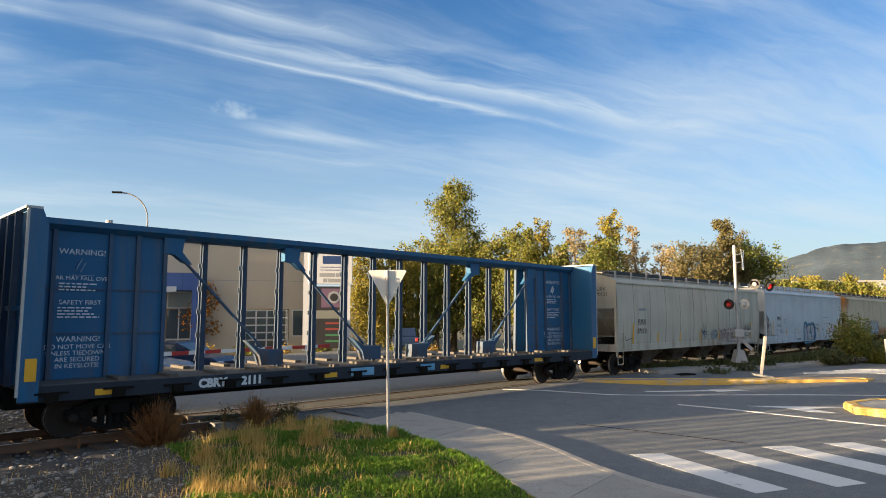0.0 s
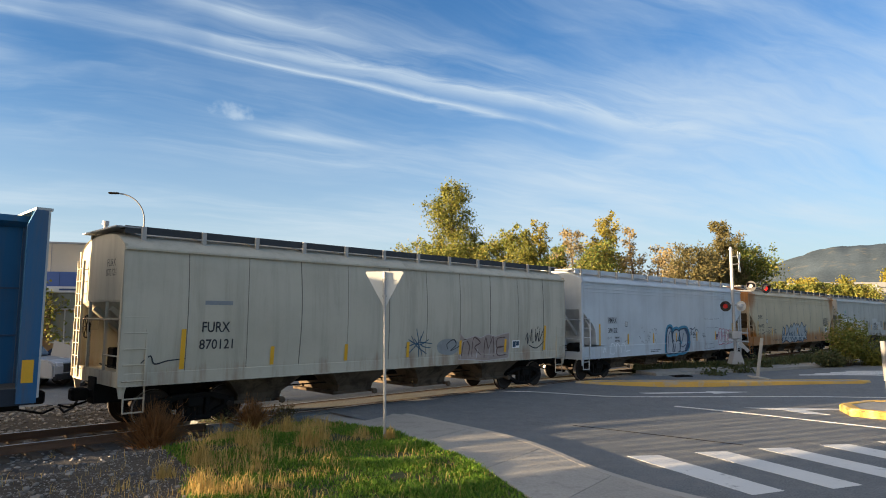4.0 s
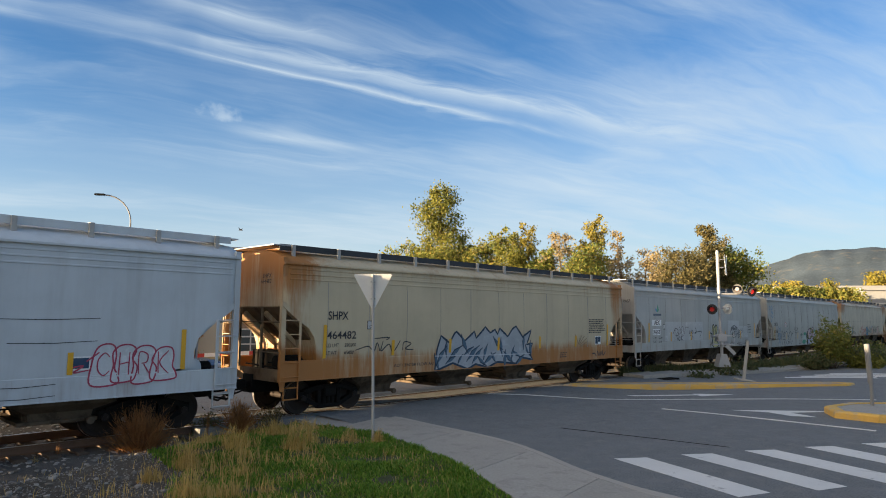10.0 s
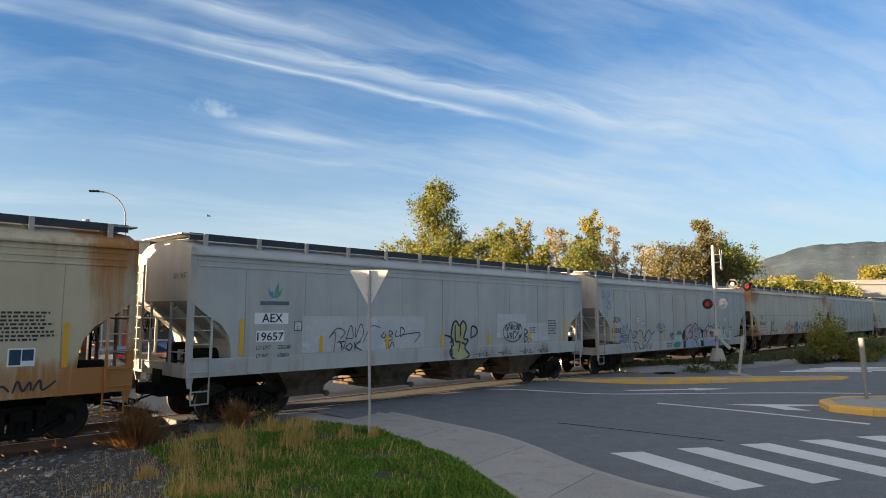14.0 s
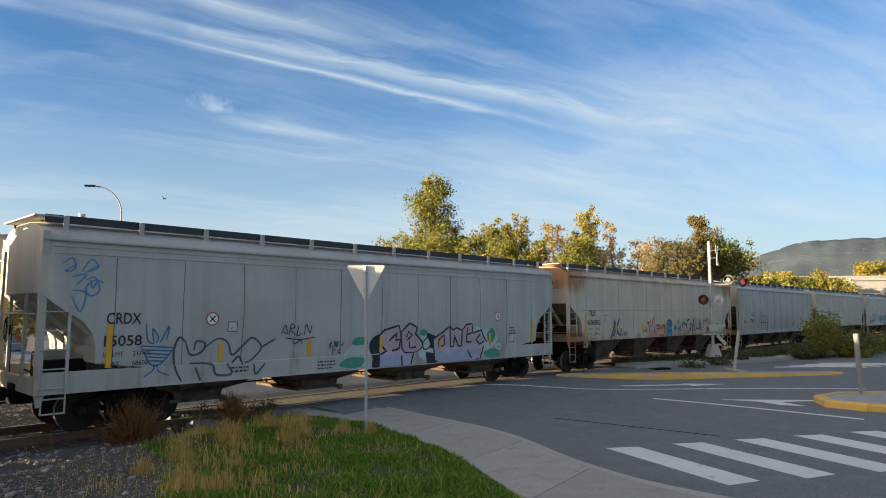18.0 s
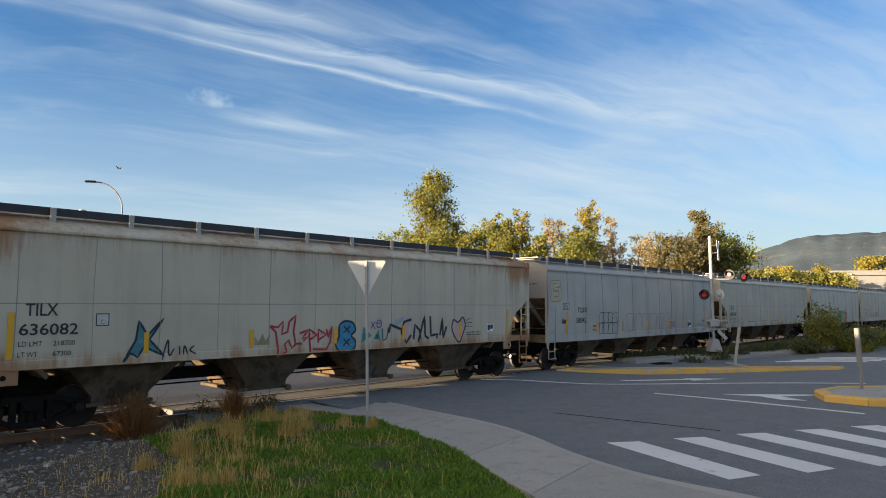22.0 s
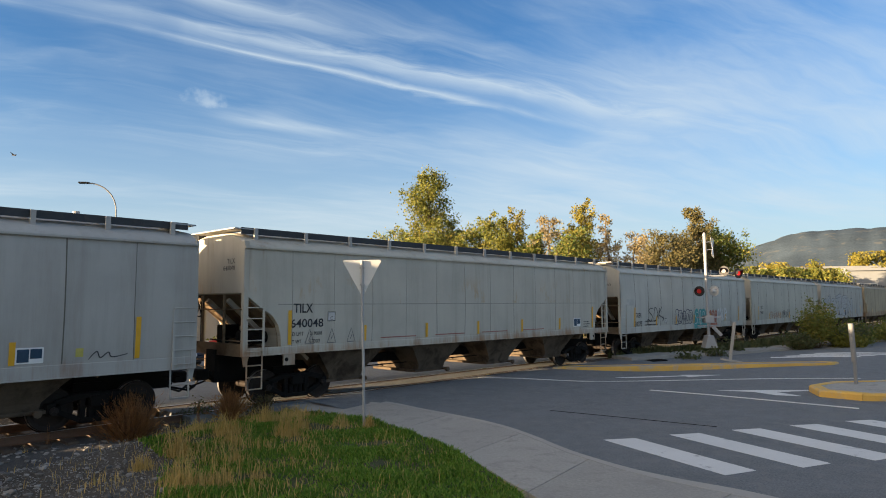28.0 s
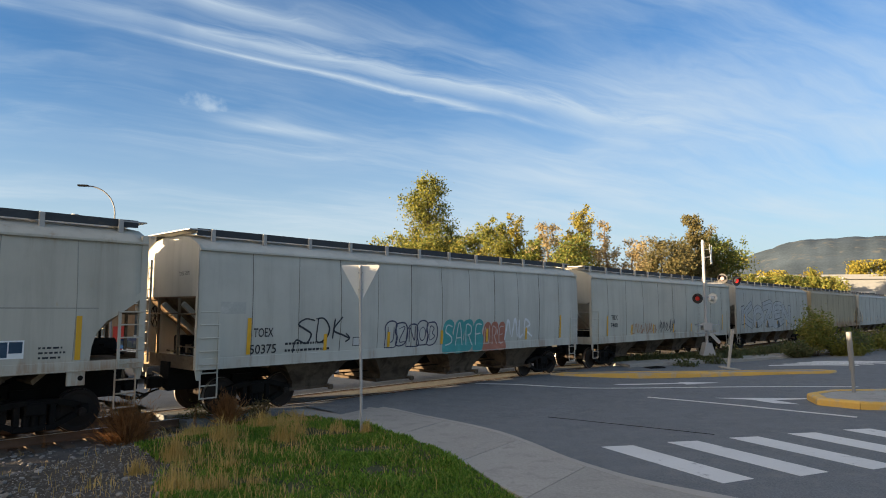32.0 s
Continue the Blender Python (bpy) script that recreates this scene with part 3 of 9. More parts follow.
strip((3.08, 16.75), (6.28, 14.34), 0.035, "thin dark sealed crack in the asphalt", BLACK_STEEL)


def island(outline, label, hole):
    isl = new("traffic_island")
    tagged(isl, label, "traffic island", "traffic islands")
    n = len(outline)
    cx, cy = sum(p[0] for p in outline) / n, sum(p[1] for p in outline) / n
    isl.matrix_basis = pose(cx, cy, road_z(cx, cy))
    ring = [(x - cx, y - cy) for x, y in outline]
    for i in range(n):
        a, b = Vector(ring[i]), Vector(ring[(i + 1) % n])
        L = (b - a).length
        k = max(1, round(L / 1.9))
        for j in range(k):
            p, q = a.lerp(b, j / k), a.lerp(b, (j + 0.985) / k)
            ins = [v * (1 - 0.3 / max(0.31, v.length)) for v in (p, q)]
            bm = bmesh.new()
            bot = [bm.verts.new((*v, -0.25)) for v in (p, q, ins[1], ins[0])]
            mid = [bm.verts.new((*v, 0.15)) for v in (p, q)] + [bm.verts.new((*v, 0.2)) for v in (ins[1], ins[0])]
            top = [bm.verts.new((*(v * (1 - 0.05 / max(0.1, v.length))), 0.2)) for v in (p, q)]
            bm.faces.new(bot[::-1])
            bm.faces.new((bot[0], bot[1], mid[1], mid[0]))
            bm.faces.new((mid[0], mid[1], top[1], top[0]))
            bm.faces.new((top[0], top[1], mid[2], mid[3]))
            bm.faces.new((bot[2], bot[3], mid[3], mid[2]))
            bm.faces.new((bot[1], bot[2], mid[2], top[1], mid[1]))
            bm.faces.new((bot[3], bot[0], mid[0], top[0], mid[3]))
            part("kerb_stone", bm, KERB_YELLOW, isl)
    part("infill", slab(bmesh.new(), [tuple(Vector(v) * (1 - 0.28 / max(0.3, Vector(v).length))) for v in ring], -0.2, 0.18), CONCRETE if hole else ASPHALT, isl)
    return isl


island([(4.9, 26.05), (5.6, 25.75), (16.2, 26.05), (16.7, 26.4), (16.2, 26.75), (5.6, 26.4)], "long narrow traffic island with worn yellow kerb stones", True)
island([(10.9, 18.2), (11.6, 17.4), (13.5, 16.9), (20, 17.4), (20, 20.4), (12.3, 19.9), (11.2, 19.2)], "rounded traffic island with a yellow kerb", True)

# ---- the train ----
# Couplings along the track at the clip's start, from the flat car's rear coupling on.
COUPLINGS = [23.56, 41.0, 58.71, 77.33, 95.33, 114.31, 133.54, 151.41, 170.53, 188.37, 206.15, 223.82, 242.3, 260.6, 278.9]


def run_of(t):
    """Metres that the train has gone at t seconds."""
    return (((1.18757e-05 * t - 1.140583e-03) * t + 3.35116e-02) * t + 4.847936) * t + 0.0106


WHEEL_R = 0.457


def wheelset_mesh():
    bm = bmesh.new()
    prof = [(0.0, 0.10), (0.11, 0.10), (0.13, 0.075), (0.34, 0.055), (0.38, 0.07), (0.44, 0.07), (WHEEL_R, 0.05), (WHEEL_R + 0.003, -0.05), (WHEEL_R + 0.028, -0.062), (WHEEL_R + 0.024, -0.085), (0.36, -0.085), (0.33, -0.03), (0.13, -0.04), (0.11, -0.1)]
    seg = 28
    for side in (-1, 1):
        rings = []
        for k in range(seg):
            a = 2 * math.pi * k / seg
            rings.append([bm.verts.new((r * math.cos(a), side * (0.78 + off), r * math.sin(a))) for r, off in prof])
        for k in range(seg):
            p, q = rings[k], rings[(k + 1) % seg]
            for j in range(len(prof) - 1):
                f = bm.faces.new((p[j], q[j], q[j + 1], p[j + 1]))
                f.material_index = 1 if j == 6 else 0
        # cap and its bolts, turning with the axle
        rod(bm, (0, side * 0.80, 0), (0, side * 1.13, 0), 0.085, seg=14)
        for k in range(3):
            a = 2 * math.pi * k / 3
            rod(bm, (0.045 * math.cos(a), side * 1.12, 0.045 * math.sin(a)), (0.045 * math.cos(a), side * 1.155, 0.045 * math.sin(a)), 0.016, seg=6)
    rod(bm, (0, -0.8, 0), (0, 0.8, 0), 0.085, seg=12)
    me = mesh_bm("wheelset", bm, WHEEL_STEEL)
    me.materials.append(TREAD)
    return me


def side_frame_mesh():
    bm = bmesh.new()
    for s in (-1, 1):
        box(bm, s * 0.89 - 0.14, s * 0.89 + 0.14, -0.08, 0.08, 0.40, 0.62, bevel=0.02)
        bar(bm, (s * 0.86, 0, 0.60), (s * 0.42, 0, 0.72), 0.16, 0.13)
        bar(bm, (s * 0.80, 0, 0.42), (s * 0.34, 0, 0.20), 0.14, 0.11)
        box(bm, s * 0.33 - 0.06, s * 0.33 + 0.06, -0.07, 0.07, 0.18, 0.72, bevel=0.015)
        rod(bm, (s * 0.15, 0, 0.24), (s * 0.15, 0, 0.48), 0.075, seg=10)
    box(bm, -0.45, 0.45, -0.08, 0.08, 0.66, 0.78, bevel=0.02)
    box(bm, -0.40, 0.40, -0.10, 0.10, 0.14, 0.25, bevel=0.02)
    rod(bm, (0, 0, 0.24), (0, 0, 0.48), 0.075, seg=10)
    return mesh_bm("side_frame", bm, BLACK_STEEL)


WHEELSETS = []


def truck(car, x):
    t = put("truck", cached("bolster", lambda: mesh_bm("truck", box(box(bmesh.new(), -0.2, 0.2, -1.15, 1.15, 0.46, 0.72, bevel=0.03), -0.3, 0.3, -0.35, 0.35, 0.7, 0.92), BLACK_STEEL)), car, pose(x, 0, 0), "black three-piece freight truck")
    for y in (-1.0, 1.0):
        put("side_frame", cached("side_frame", side_frame_mesh), t, pose(0, y, 0))
    for d in (-0.89, 0.89):
        w = put("wheelset", cached("wheelset", wheelset_mesh), t, pose(d, 0, WHEEL_R), "steel wheels with bright treads on an axle")
        WHEELSETS.append((w, d))
    return t


def coupler_mesh():
    bm = boxed(0.0, 0.55, -0.1, 0.1, 0.76, 0.92, bevel=0.02)
    box(bm, 0.45, 0.8, -0.17, 0.14, 0.7, 0.98, bevel=0.04)
    rod(bm, (0.2, -0.35, 0.66), (0.72, -0.32, 0.52), 0.025)
    rod(bm, (0.72, -0.32, 0.52), (0.95, -0.28, 0.6), 0.025)
    rod(bm, (0.1, -0.35, 0.9), (0.1, -1.3, 0.98), 0.016)
    return mesh_bm("coupler", bm, BLACK_STEEL)


def ribbon(lines, width, mat, name="paint_stroke", taper=True):
    """Painted strokes in the plane of the car's side: polylines of (x, z)."""
    verts, faces = [], []
    for line in lines:
        base = len(verts)
        n = len(line)
        for i, (x, z) in enumerate(line):
            a, b = line[max(0, i - 1)], line[min(n - 1, i + 1)]
            dx, dz = b[0] - a[0], b[1] - a[1]
            l = math.hypot(dx, dz) or 1
            w = width * 0.5 * (1 if not taper else 0.65 + 0.35 * math.sin(math.pi * (i + 0.5) / n))
            verts += [(x - dz / l * w, 0, z + dx / l * w), (x + dz / l * w, 0, z - dx / l * w)]
        faces += [(base + 2 * i, base + 2 * i + 1, base + 2 * i + 3, base + 2 * i + 2) for i in range(n - 1)]
    return mesh_from(name, verts, faces, mat)


def curve(points, per=6, closed=False):
    """A smooth line through the points."""
    n = len(points)
    out = []
    for i in range(n if closed else n - 1):
        p = [points[(i + k) % n] if closed else points[min(max(i + k, 0), n - 1)] for k in (-1, 0, 1, 2)]
        for j in range(per):
            u = j / per
            out.append(tuple(0.5 * (2 * p[1][a] + (p[2][a] - p[0][a]) * u + (2 * p[0][a] - 5 * p[1][a] + 4 * p[2][a] - p[3][a]) * u * u + (3 * p[1][a] - p[0][a] - 3 * p[2][a] + p[3][a]) * u ** 3) for a in (0, 1)))
    out.append(out[0] if closed else tuple(points[-1]))
    return out


def blob(rng, x, z, w, h, n=9, spike=0.16):
    return curve([(x + w / 2 * (1 + rng.uniform(-spike, spike)) * math.cos(2 * math.pi * k / n), z + h / 2 * (1 + rng.uniform(-spike, spike)) * math.sin(2 * math.pi * k / n)) for k in range(n)], 4, True)


def filled(loops, mat, name):
    verts, faces = [], []
    for loop in loops:
        base = len(verts)
        pts = loop[:-1]
        cx, cz = sum(p[0] for p in pts) / len(pts), sum(p[1] for p in pts) / len(pts)
        verts += [(cx, 0, cz)] + [(x, 0, z) for x, z in pts]
        n = len(pts)
        faces += [(base, base + 1 + i, base + 1 + (i + 1) % n) for i in range(n)]
    return mesh_from(name, verts, faces, mat)


PAINTS = {}


def spray(colour):
    if colour not in PAINTS:
        PAINTS[colour] = material("spray paint", colour, 0.6, vary=0.22, scale=5.0, bump=0.04, second=tuple(min(1, c * 1.25 + 0.02) for c in colour), second_at=(0.5, 0.75))
    return PAINTS[colour]


# bones of the sprayed forms: polylines in a cell one wide and one high
GLYPHS = {
    "A": [[(-0.34, 0.06), (-0.1, 0.94), (0.12, 0.9), (0.34, 0.06)], [(-0.2, 0.36), (0.22, 0.4)]],
    "B": [[(-0.28, 0.08), (-0.28, 0.92), (0.2, 0.82), (0.0, 0.54), (0.32, 0.3), (-0.24, 0.08)]],
    "C": [[(0.32, 0.78), (0.05, 0.94), (-0.3, 0.7), (-0.32, 0.3), (0.0, 0.06), (0.34, 0.24)]],
    "D": [[(-0.3, 0.1), (-0.3, 0.9), (0.2, 0.8), (0.34, 0.45), (0.1, 0.1), (-0.26, 0.1)]],
    "E": [[(0.32, 0.92), (-0.28, 0.86), (-0.3, 0.1), (0.34, 0.12)], [(-0.26, 0.5), (0.2, 0.54)]],
    "F": [[(0.32, 0.92), (-0.28, 0.88), (-0.3, 0.04)], [(-0.26, 0.5), (0.2, 0.54)]],
    "H": [[(-0.3, 0.04), (-0.26, 0.95)], [(-0.26, 0.48), (0.28, 0.55)], [(0.3, 0.95), (0.26, 0.05)]],
    "I": [[(-0.1, 0.9), (0.0, 0.5), (0.08, 0.05)]],
    "K": [[(-0.28, 0.05), (-0.3, 0.95)], [(0.34, 0.96), (-0.2, 0.5), (0.36, 0.02)]],
    "L": [[(-0.24, 0.98), (-0.28, 0.5), (-0.2, 0.12), (0.36, 0.1)]],
    "M": [[(-0.38, 0.06), (-0.28, 0.9), (0.0, 0.4), (0.26, 0.92), (0.38, 0.06)]],
    "N": [[(-0.32, 0.04), (-0.3, 0.9), (0.26, 0.12), (0.32, 0.98)]],
    "O": [[(0.05, 0.92), (-0.3, 0.72), (-0.3, 0.28), (0.02, 0.08), (0.32, 0.32), (0.3, 0.74), (0.02, 0.92)]],
    "P": [[(-0.26, 0.02), (-0.28, 0.9), (0.22, 0.86), (0.28, 0.56), (-0.2, 0.44)]],
    "R": [[(-0.28, 0.04), (-0.3, 0.9), (0.2, 0.84), (0.18, 0.54), (-0.14, 0.48)], [(-0.02, 0.46), (0.36, 0.04)]],
    "S": [[(0.32, 0.86), (-0.16, 0.92), (-0.3, 0.64), (0.2, 0.46), (0.28, 0.2), (-0.32, 0.08)]],
    "T": [[(-0.36, 0.86), (0.36, 0.92)], [(0.02, 0.88), (-0.04, 0.04)]],
    "U": [[(-0.34, 0.96), (-0.26, 0.2), (0.06, 0.08), (0.28, 0.3), (0.3, 0.94)]],
    "V": [[(-0.34, 0.94), (-0.02, 0.06), (0.36, 0.9)]],
    "Y": [[(-0.32, 0.94), (0.0, 0.5), (0.34, 0.98)], [(0.0, 0.52), (-0.08, 0.02)]],
    "Z": [[(-0.32, 0.84), (0.32, 0.92), (-0.26, 0.12), (0.36, 0.08)]],
}


def glyph(letter):
    """The bones of one form, moved into a cell one wide and one high."""
    return [[(px * 1.2 + 0.5, pz) for px, pz in bone] for bone in GLYPHS[letter]]


def graffiti(car, x, z, w, h, seed, style, colours, letters=4, rim=0.075):
    """A sprayed piece on the car's side, form by form. style: 'tag' thin strokes, 'bubble' fat rounded forms, 'wild' fat angular forms. Colours: outline, then fills."""
    rng = random.Random(seed)
    if isinstance(letters, int):
        letters = "".join(rng.sample(sorted(GLYPHS), letters))
    cell = w / len(letters)
    for i in range(len(letters)):
        cx = x + cell * (i + 0.5)
        hh = h * rng.uniform(0.86, 1.06)
        u = rng.uniform
        if style == "tag":
            pts = [(cx + u(-0.6, -0.2) * cell, z + u(0.0, 0.3) * hh), (cx + u(-0.3, 0.1) * cell, z + u(0.75, 1.0) * hh), (cx + u(-0.2, 0.2) * cell, z + u(0.1, 0.4) * hh), (cx + u(0.1, 0.4) * cell, z + u(0.5, 0.95) * hh), (cx + u(0.0, 0.3) * cell, z + u(0.0, 0.25) * hh), (cx + u(0.4, 0.75) * cell, z + u(0.1, 0.5) * hh)]
            decal("graffiti_stroke", ribbon([curve(pts, 6)], 0.042, spray(colours[0])), car, 3, "thin sprayed graffiti stroke")
            continue
        bones = GLYPHS[letters[i]]
        verts, faces, mats = [], [], []
        fill = colours[1 + i % (len(colours) - 1)]
        fat = min(cell * 0.36, hh * 0.30) * (1.1 if style == "bubble" else 0.9)
        for layer, (wide, colour) in enumerate(((fat + rim, colours[0]), (fat, fill), (0.03, colours[0]))):
            for bone in bones:
                jig = random.Random(seed * 31 + i)
                pts = [(cx + (px + jig.uniform(-0.07, 0.07)) * cell * 1.28, z + (0.07 + 0.86 * (pz + jig.uniform(-0.05, 0.05))) * hh) for px, pz in bone]
                if layer == 2:
                    pts = [(px + 0.1 * fat, pz + 0.1 * fat) for px, pz in pts[:3]]
                line = curve(pts, 5) if style == "bubble" else [p for a, b in zip(pts, pts[1:]) for p in (a, (a[0] * 0.5 + b[0] * 0.5, a[1] * 0.5 + b[1] * 0.5))] + [pts[-1]]
                if layer == 0:
                    (ax, az), (bx, bz) = line[0], line[1]
                    l = math.hypot(bx - ax, bz - az) or 1
                    line[0] = (ax - (bx - ax) / l * 0.06, az - (bz - az) / l * 0.06)
                    (ax, az), (bx, bz) = line[-1], line[-2]
                    l = math.hypot(bx - ax, bz - az) or 1
                    line[-1] = (ax - (bx - ax) / l * 0.06, az - (bz - az) / l * 0.06)
                base, n = len(verts), len(line)
                for q, (px, pz) in enumerate(line):
                    a, b = line[max(0, q - 1)], line[min(n - 1, q + 1)]
                    dx, dz = b[0] - a[0], b[1] - a[1]
                    l = math.hypot(dx, dz) or 1
                    verts += [(px - dz / l * wide / 2, -0.003 * layer, pz + dx / l * wide / 2), (px + dz / l * wide / 2, -0.003 * layer, pz - dx / l * wide / 2)]
                for q in range(n - 1):
                    faces.append((base + 2 * q, base + 2 * q + 1, base + 2 * q + 3, base + 2 * q + 2))
                    mats.append(0 if layer != 1 else 1)
        me = mesh_from("graffiti_form", verts, faces, spray(colours[0]))
        me.materials.append(spray(fill))
        me.polygons.foreach_set("material_index", mats)
        decal("graffiti_form", me, car, 1 + 0.1 * i, "fat sprayed graffiti form")


def lettering(car, words, x, y, z, h, mat, shear=0.0, spacing=1.0, rot=0.0, offset=0.016, align="LEFT"):
    return put("lettering", text_mesh(words, h / 0.7, mat, shear, offset, spacing, align), car, pose(x, y, z, 90, 0, rot))


def plain_lines(car, x, y, z, w, n, step, mat, h=0.035):
    """Small writing too fine to read: rows of short bars."""
    rng = random.Random(int(x * 97 + z * 31 + n))
    bm = bmesh.new()
    for i in range(n):
        a = x
        end = x + w * rng.uniform(0.6, 1.0)
        while a < end:
            l = rng.uniform(0.05, 0.16)
            box(bm, a, min(a + l, end), -0.001, 0.001, z - i * step, z - i * step + h)
            a += l + 0.03
    return tagged(part("small_print", bm, mat, car, m=pose(0, y, 0)), kind="stuff")


HALF_W = 1.55
TRAIN_SCALE = 0.972
CUT = [(0.0, 2.98), (0.3, 2.74), (0.52, 2.58), (0.82, 2.40), (1.02, 2.14), (1.10, 1.85), (1.12, 1.5)]
SHAPES = {}


def side_y(car, z):
    """How far the car's side stands out from its middle at the height z."""
    bulge, eave, foot = SHAPES[car.name]
    if z < foot:
        return HALF_W + 0.016
    return HALF_W + bulge * math.sin(math.pi * min(1.0, max(0.0, (z - 1.4) / (eave - 1.4))))


def decal(name, me, car, layer=1, label=""):
    """Paint on the car's near side: the mesh follows the side's curve."""
    for v in me.vertices:
        v.co.y += -side_y(car, v.co.z) - 0.003 - 0.003 * layer
    return put(name, me, car, None, label)


def stencil(car, words, x0, x1, z0, z1, mat, layer=1, bold=0.0):
    """Lettering that fills the box."""
    me = text_mesh(words, 1.0, mat, offset=bold).copy()
    co = np.array([v.co[:] for v in me.vertices])
    lo, hi = co.min(0), co.max(0)
    for v in me.vertices:
        v.co = (x0 + (x1 - x0) * (v.co.x - lo[0]) / (hi[0] - lo[0]), 0, z0 + (z1 - z0) * (v.co.y - lo[1]) / (hi[1] - lo[1]))
    return decal("lettering", me, car, layer)


def end_stencil(car, hb, words, y0, y1, z0, z1, mat):
    """Lettering on the end sheet that faces ahead."""
    me = text_mesh(words, 1.0, mat).copy()
    co = np.array([v.co[:] for v in me.vertices])
    lo, hi = co.min(0), co.max(0)
    for v in me.vertices:
        v.co = (-hb - 0.01, y1 - (y1 - y0) * (v.co.x - lo[0]) / (hi[0] - lo[0]), z0 + (z1 - z0) * (v.co.y - lo[1]) / (hi[1] - lo[1]))
    return put("lettering", me, car)


def cell(box4, pts):
    x0, x1, z0, z1 = box4
    return [(x0 + (x1 - x0) * a, z0 + (z1 - z0) * b) for a, b in pts]


def fine_line(pts, step=0.12):
    out = []
    for a, b in zip(pts, pts[1:]):
        n = max(1, int(math.dist(a, b) / step))
        out += [(a[0] + (b[0] - a[0]) * k / n, a[1] + (b[1] - a[1]) * k / n) for k in range(n)]
    return out + [pts[-1]]


def strokes(car, box4, lines, width, colour, layer=3, round_=True, label="", name="graffiti_stroke"):
    """Sprayed lines, given in a cell one wide and one high, laid into the box."""
    runs = []
    for line in lines:
        pts = cell(box4, line)
        runs.append(curve(pts, 6) if round_ and len(pts) > 2 else fine_line(pts))
    return decal(name, ribbon(runs, width, spray(colour), taper=round_), car, layer, label)


def fill_shape(car, box4, outline, colour, layer=1, round_=False, label="", edge=None, edge_width=0.05, name="graffiti_fill"):
    """A sprayed field inside an outline, cut into bands so that it follows the side; edge: its contour's colour."""
    pts = cell(box4, outline)
    if round_:
        pts = curve(pts, 5, True)[:-1]
    bm = bmesh.new()
    bm.faces.new([bm.verts.new((x, 0, z)) for x, z in pts])
    z0, z1 = min(p[1] for p in pts), max(p[1] for p in pts)
    for k in range(1, 7):
        bmesh.ops.bisect_plane(bm, geom=bm.verts[:] + bm.edges[:] + bm.faces[:], plane_co=(0, 0, z0 + (z1 - z0) * k / 7), plane_no=(0, 0, 1))
    bmesh.ops.triangulate(bm, faces=bm.faces)
    ob = decal(name, mesh_bm(name, bm, spray(colour)), car, layer, label)
    if edge:
        decal("graffiti_edge", ribbon([fine_line(pts + [pts[0]])], edge_width, spray(edge), taper=False), car, layer + 1)
    return ob


def blob_shape(car, x, z, w, h, colour, seed, layer=1, edge=None):
    loop = blob(random.Random(seed), x + w / 2, z + h / 2, w, h, 9, 0.2)
    decal("paint_blot", filled([loop], spray(colour), "paint_blot"), car, layer, "sprayed colour patch")
    if edge:
        decal("graffiti_edge", ribbon([loop], 0.04, spray(edge), taper=False), car, layer + 1)


def patch(car, x0, x1, z0, z1, mat, layer=1, label="", name="paint_patch"):
    vs, fs = [], []
    n = 4
    for k in range(n + 1):
        z = z0 + (z1 - z0) * k / n
        vs += [(x0, 0, z), (x1, 0, z)]
    fs = [(2 * k, 2 * k + 1, 2 * k + 3, 2 * k + 2) for k in range(n)]
    return decal(name, mesh_from(name, vs, fs, mat), car, layer, label)


def print_rows(car, x0, x1, z1, n, step, mat, h=0.04):
    """Small writing too fine to read: rows of short bars."""
    rng = random.Random(int(x0 * 97 + z1 * 31 + n))
    vs, fs = [], []
    for i in range(n):
        a, end, z = x0, x0 + (x1 - x0) * rng.uniform(0.7, 1.0), z1 - i * step
        while a < end:
            b = min(a + rng.uniform(0.03, 0.12), end)
            k = len(vs)
            vs += [(a, 0, z), (b, 0, z), (b, 0, z + h), (a, 0, z + h)]
            fs.append((k, k + 1, k + 2, k + 3))
            a = b + 0.03
    return tagged(decal("small_print", mesh_from("small_print", vs, fs, mat), car, 2), kind="stuff")


def square_mark(car, x, z, size, words=""):
    """A thin-lined square with a letter in it."""
    patch(car, x, x + size, z, z + size, STENCIL_BLACK, 1, name="small_mark")
    patch(car, x + 0.02, x + size - 0.02, z + 0.02, z + size - 0.02, spray((0.50, 0.49, 0.46)), 2, name="small_mark")
    if words:
        stencil(car, words, x + size * 0.35, x + size * 0.65, z + size * 0.15, z + size * 0.5, STENCIL_BLACK, 3)


def inspection_panel(car, x, z, w=0.48, h=0.34):
    patch(car, x, x + w, z, z + h, WHITE_PAINT, 1, "dark inspection panel with white edges", "data_panel")
    patch(car, x + 0.03, x + w * 0.48, z + 0.03, z + h - 0.03, spray((0.02, 0.05, 0.09)), 2, name="small_mark")
    patch(car, x + w * 0.52, x + w - 0.03, z + h * 0.3, z + h - 0.03, spray((0.02, 0.05, 0.09)), 2, name="small_mark")


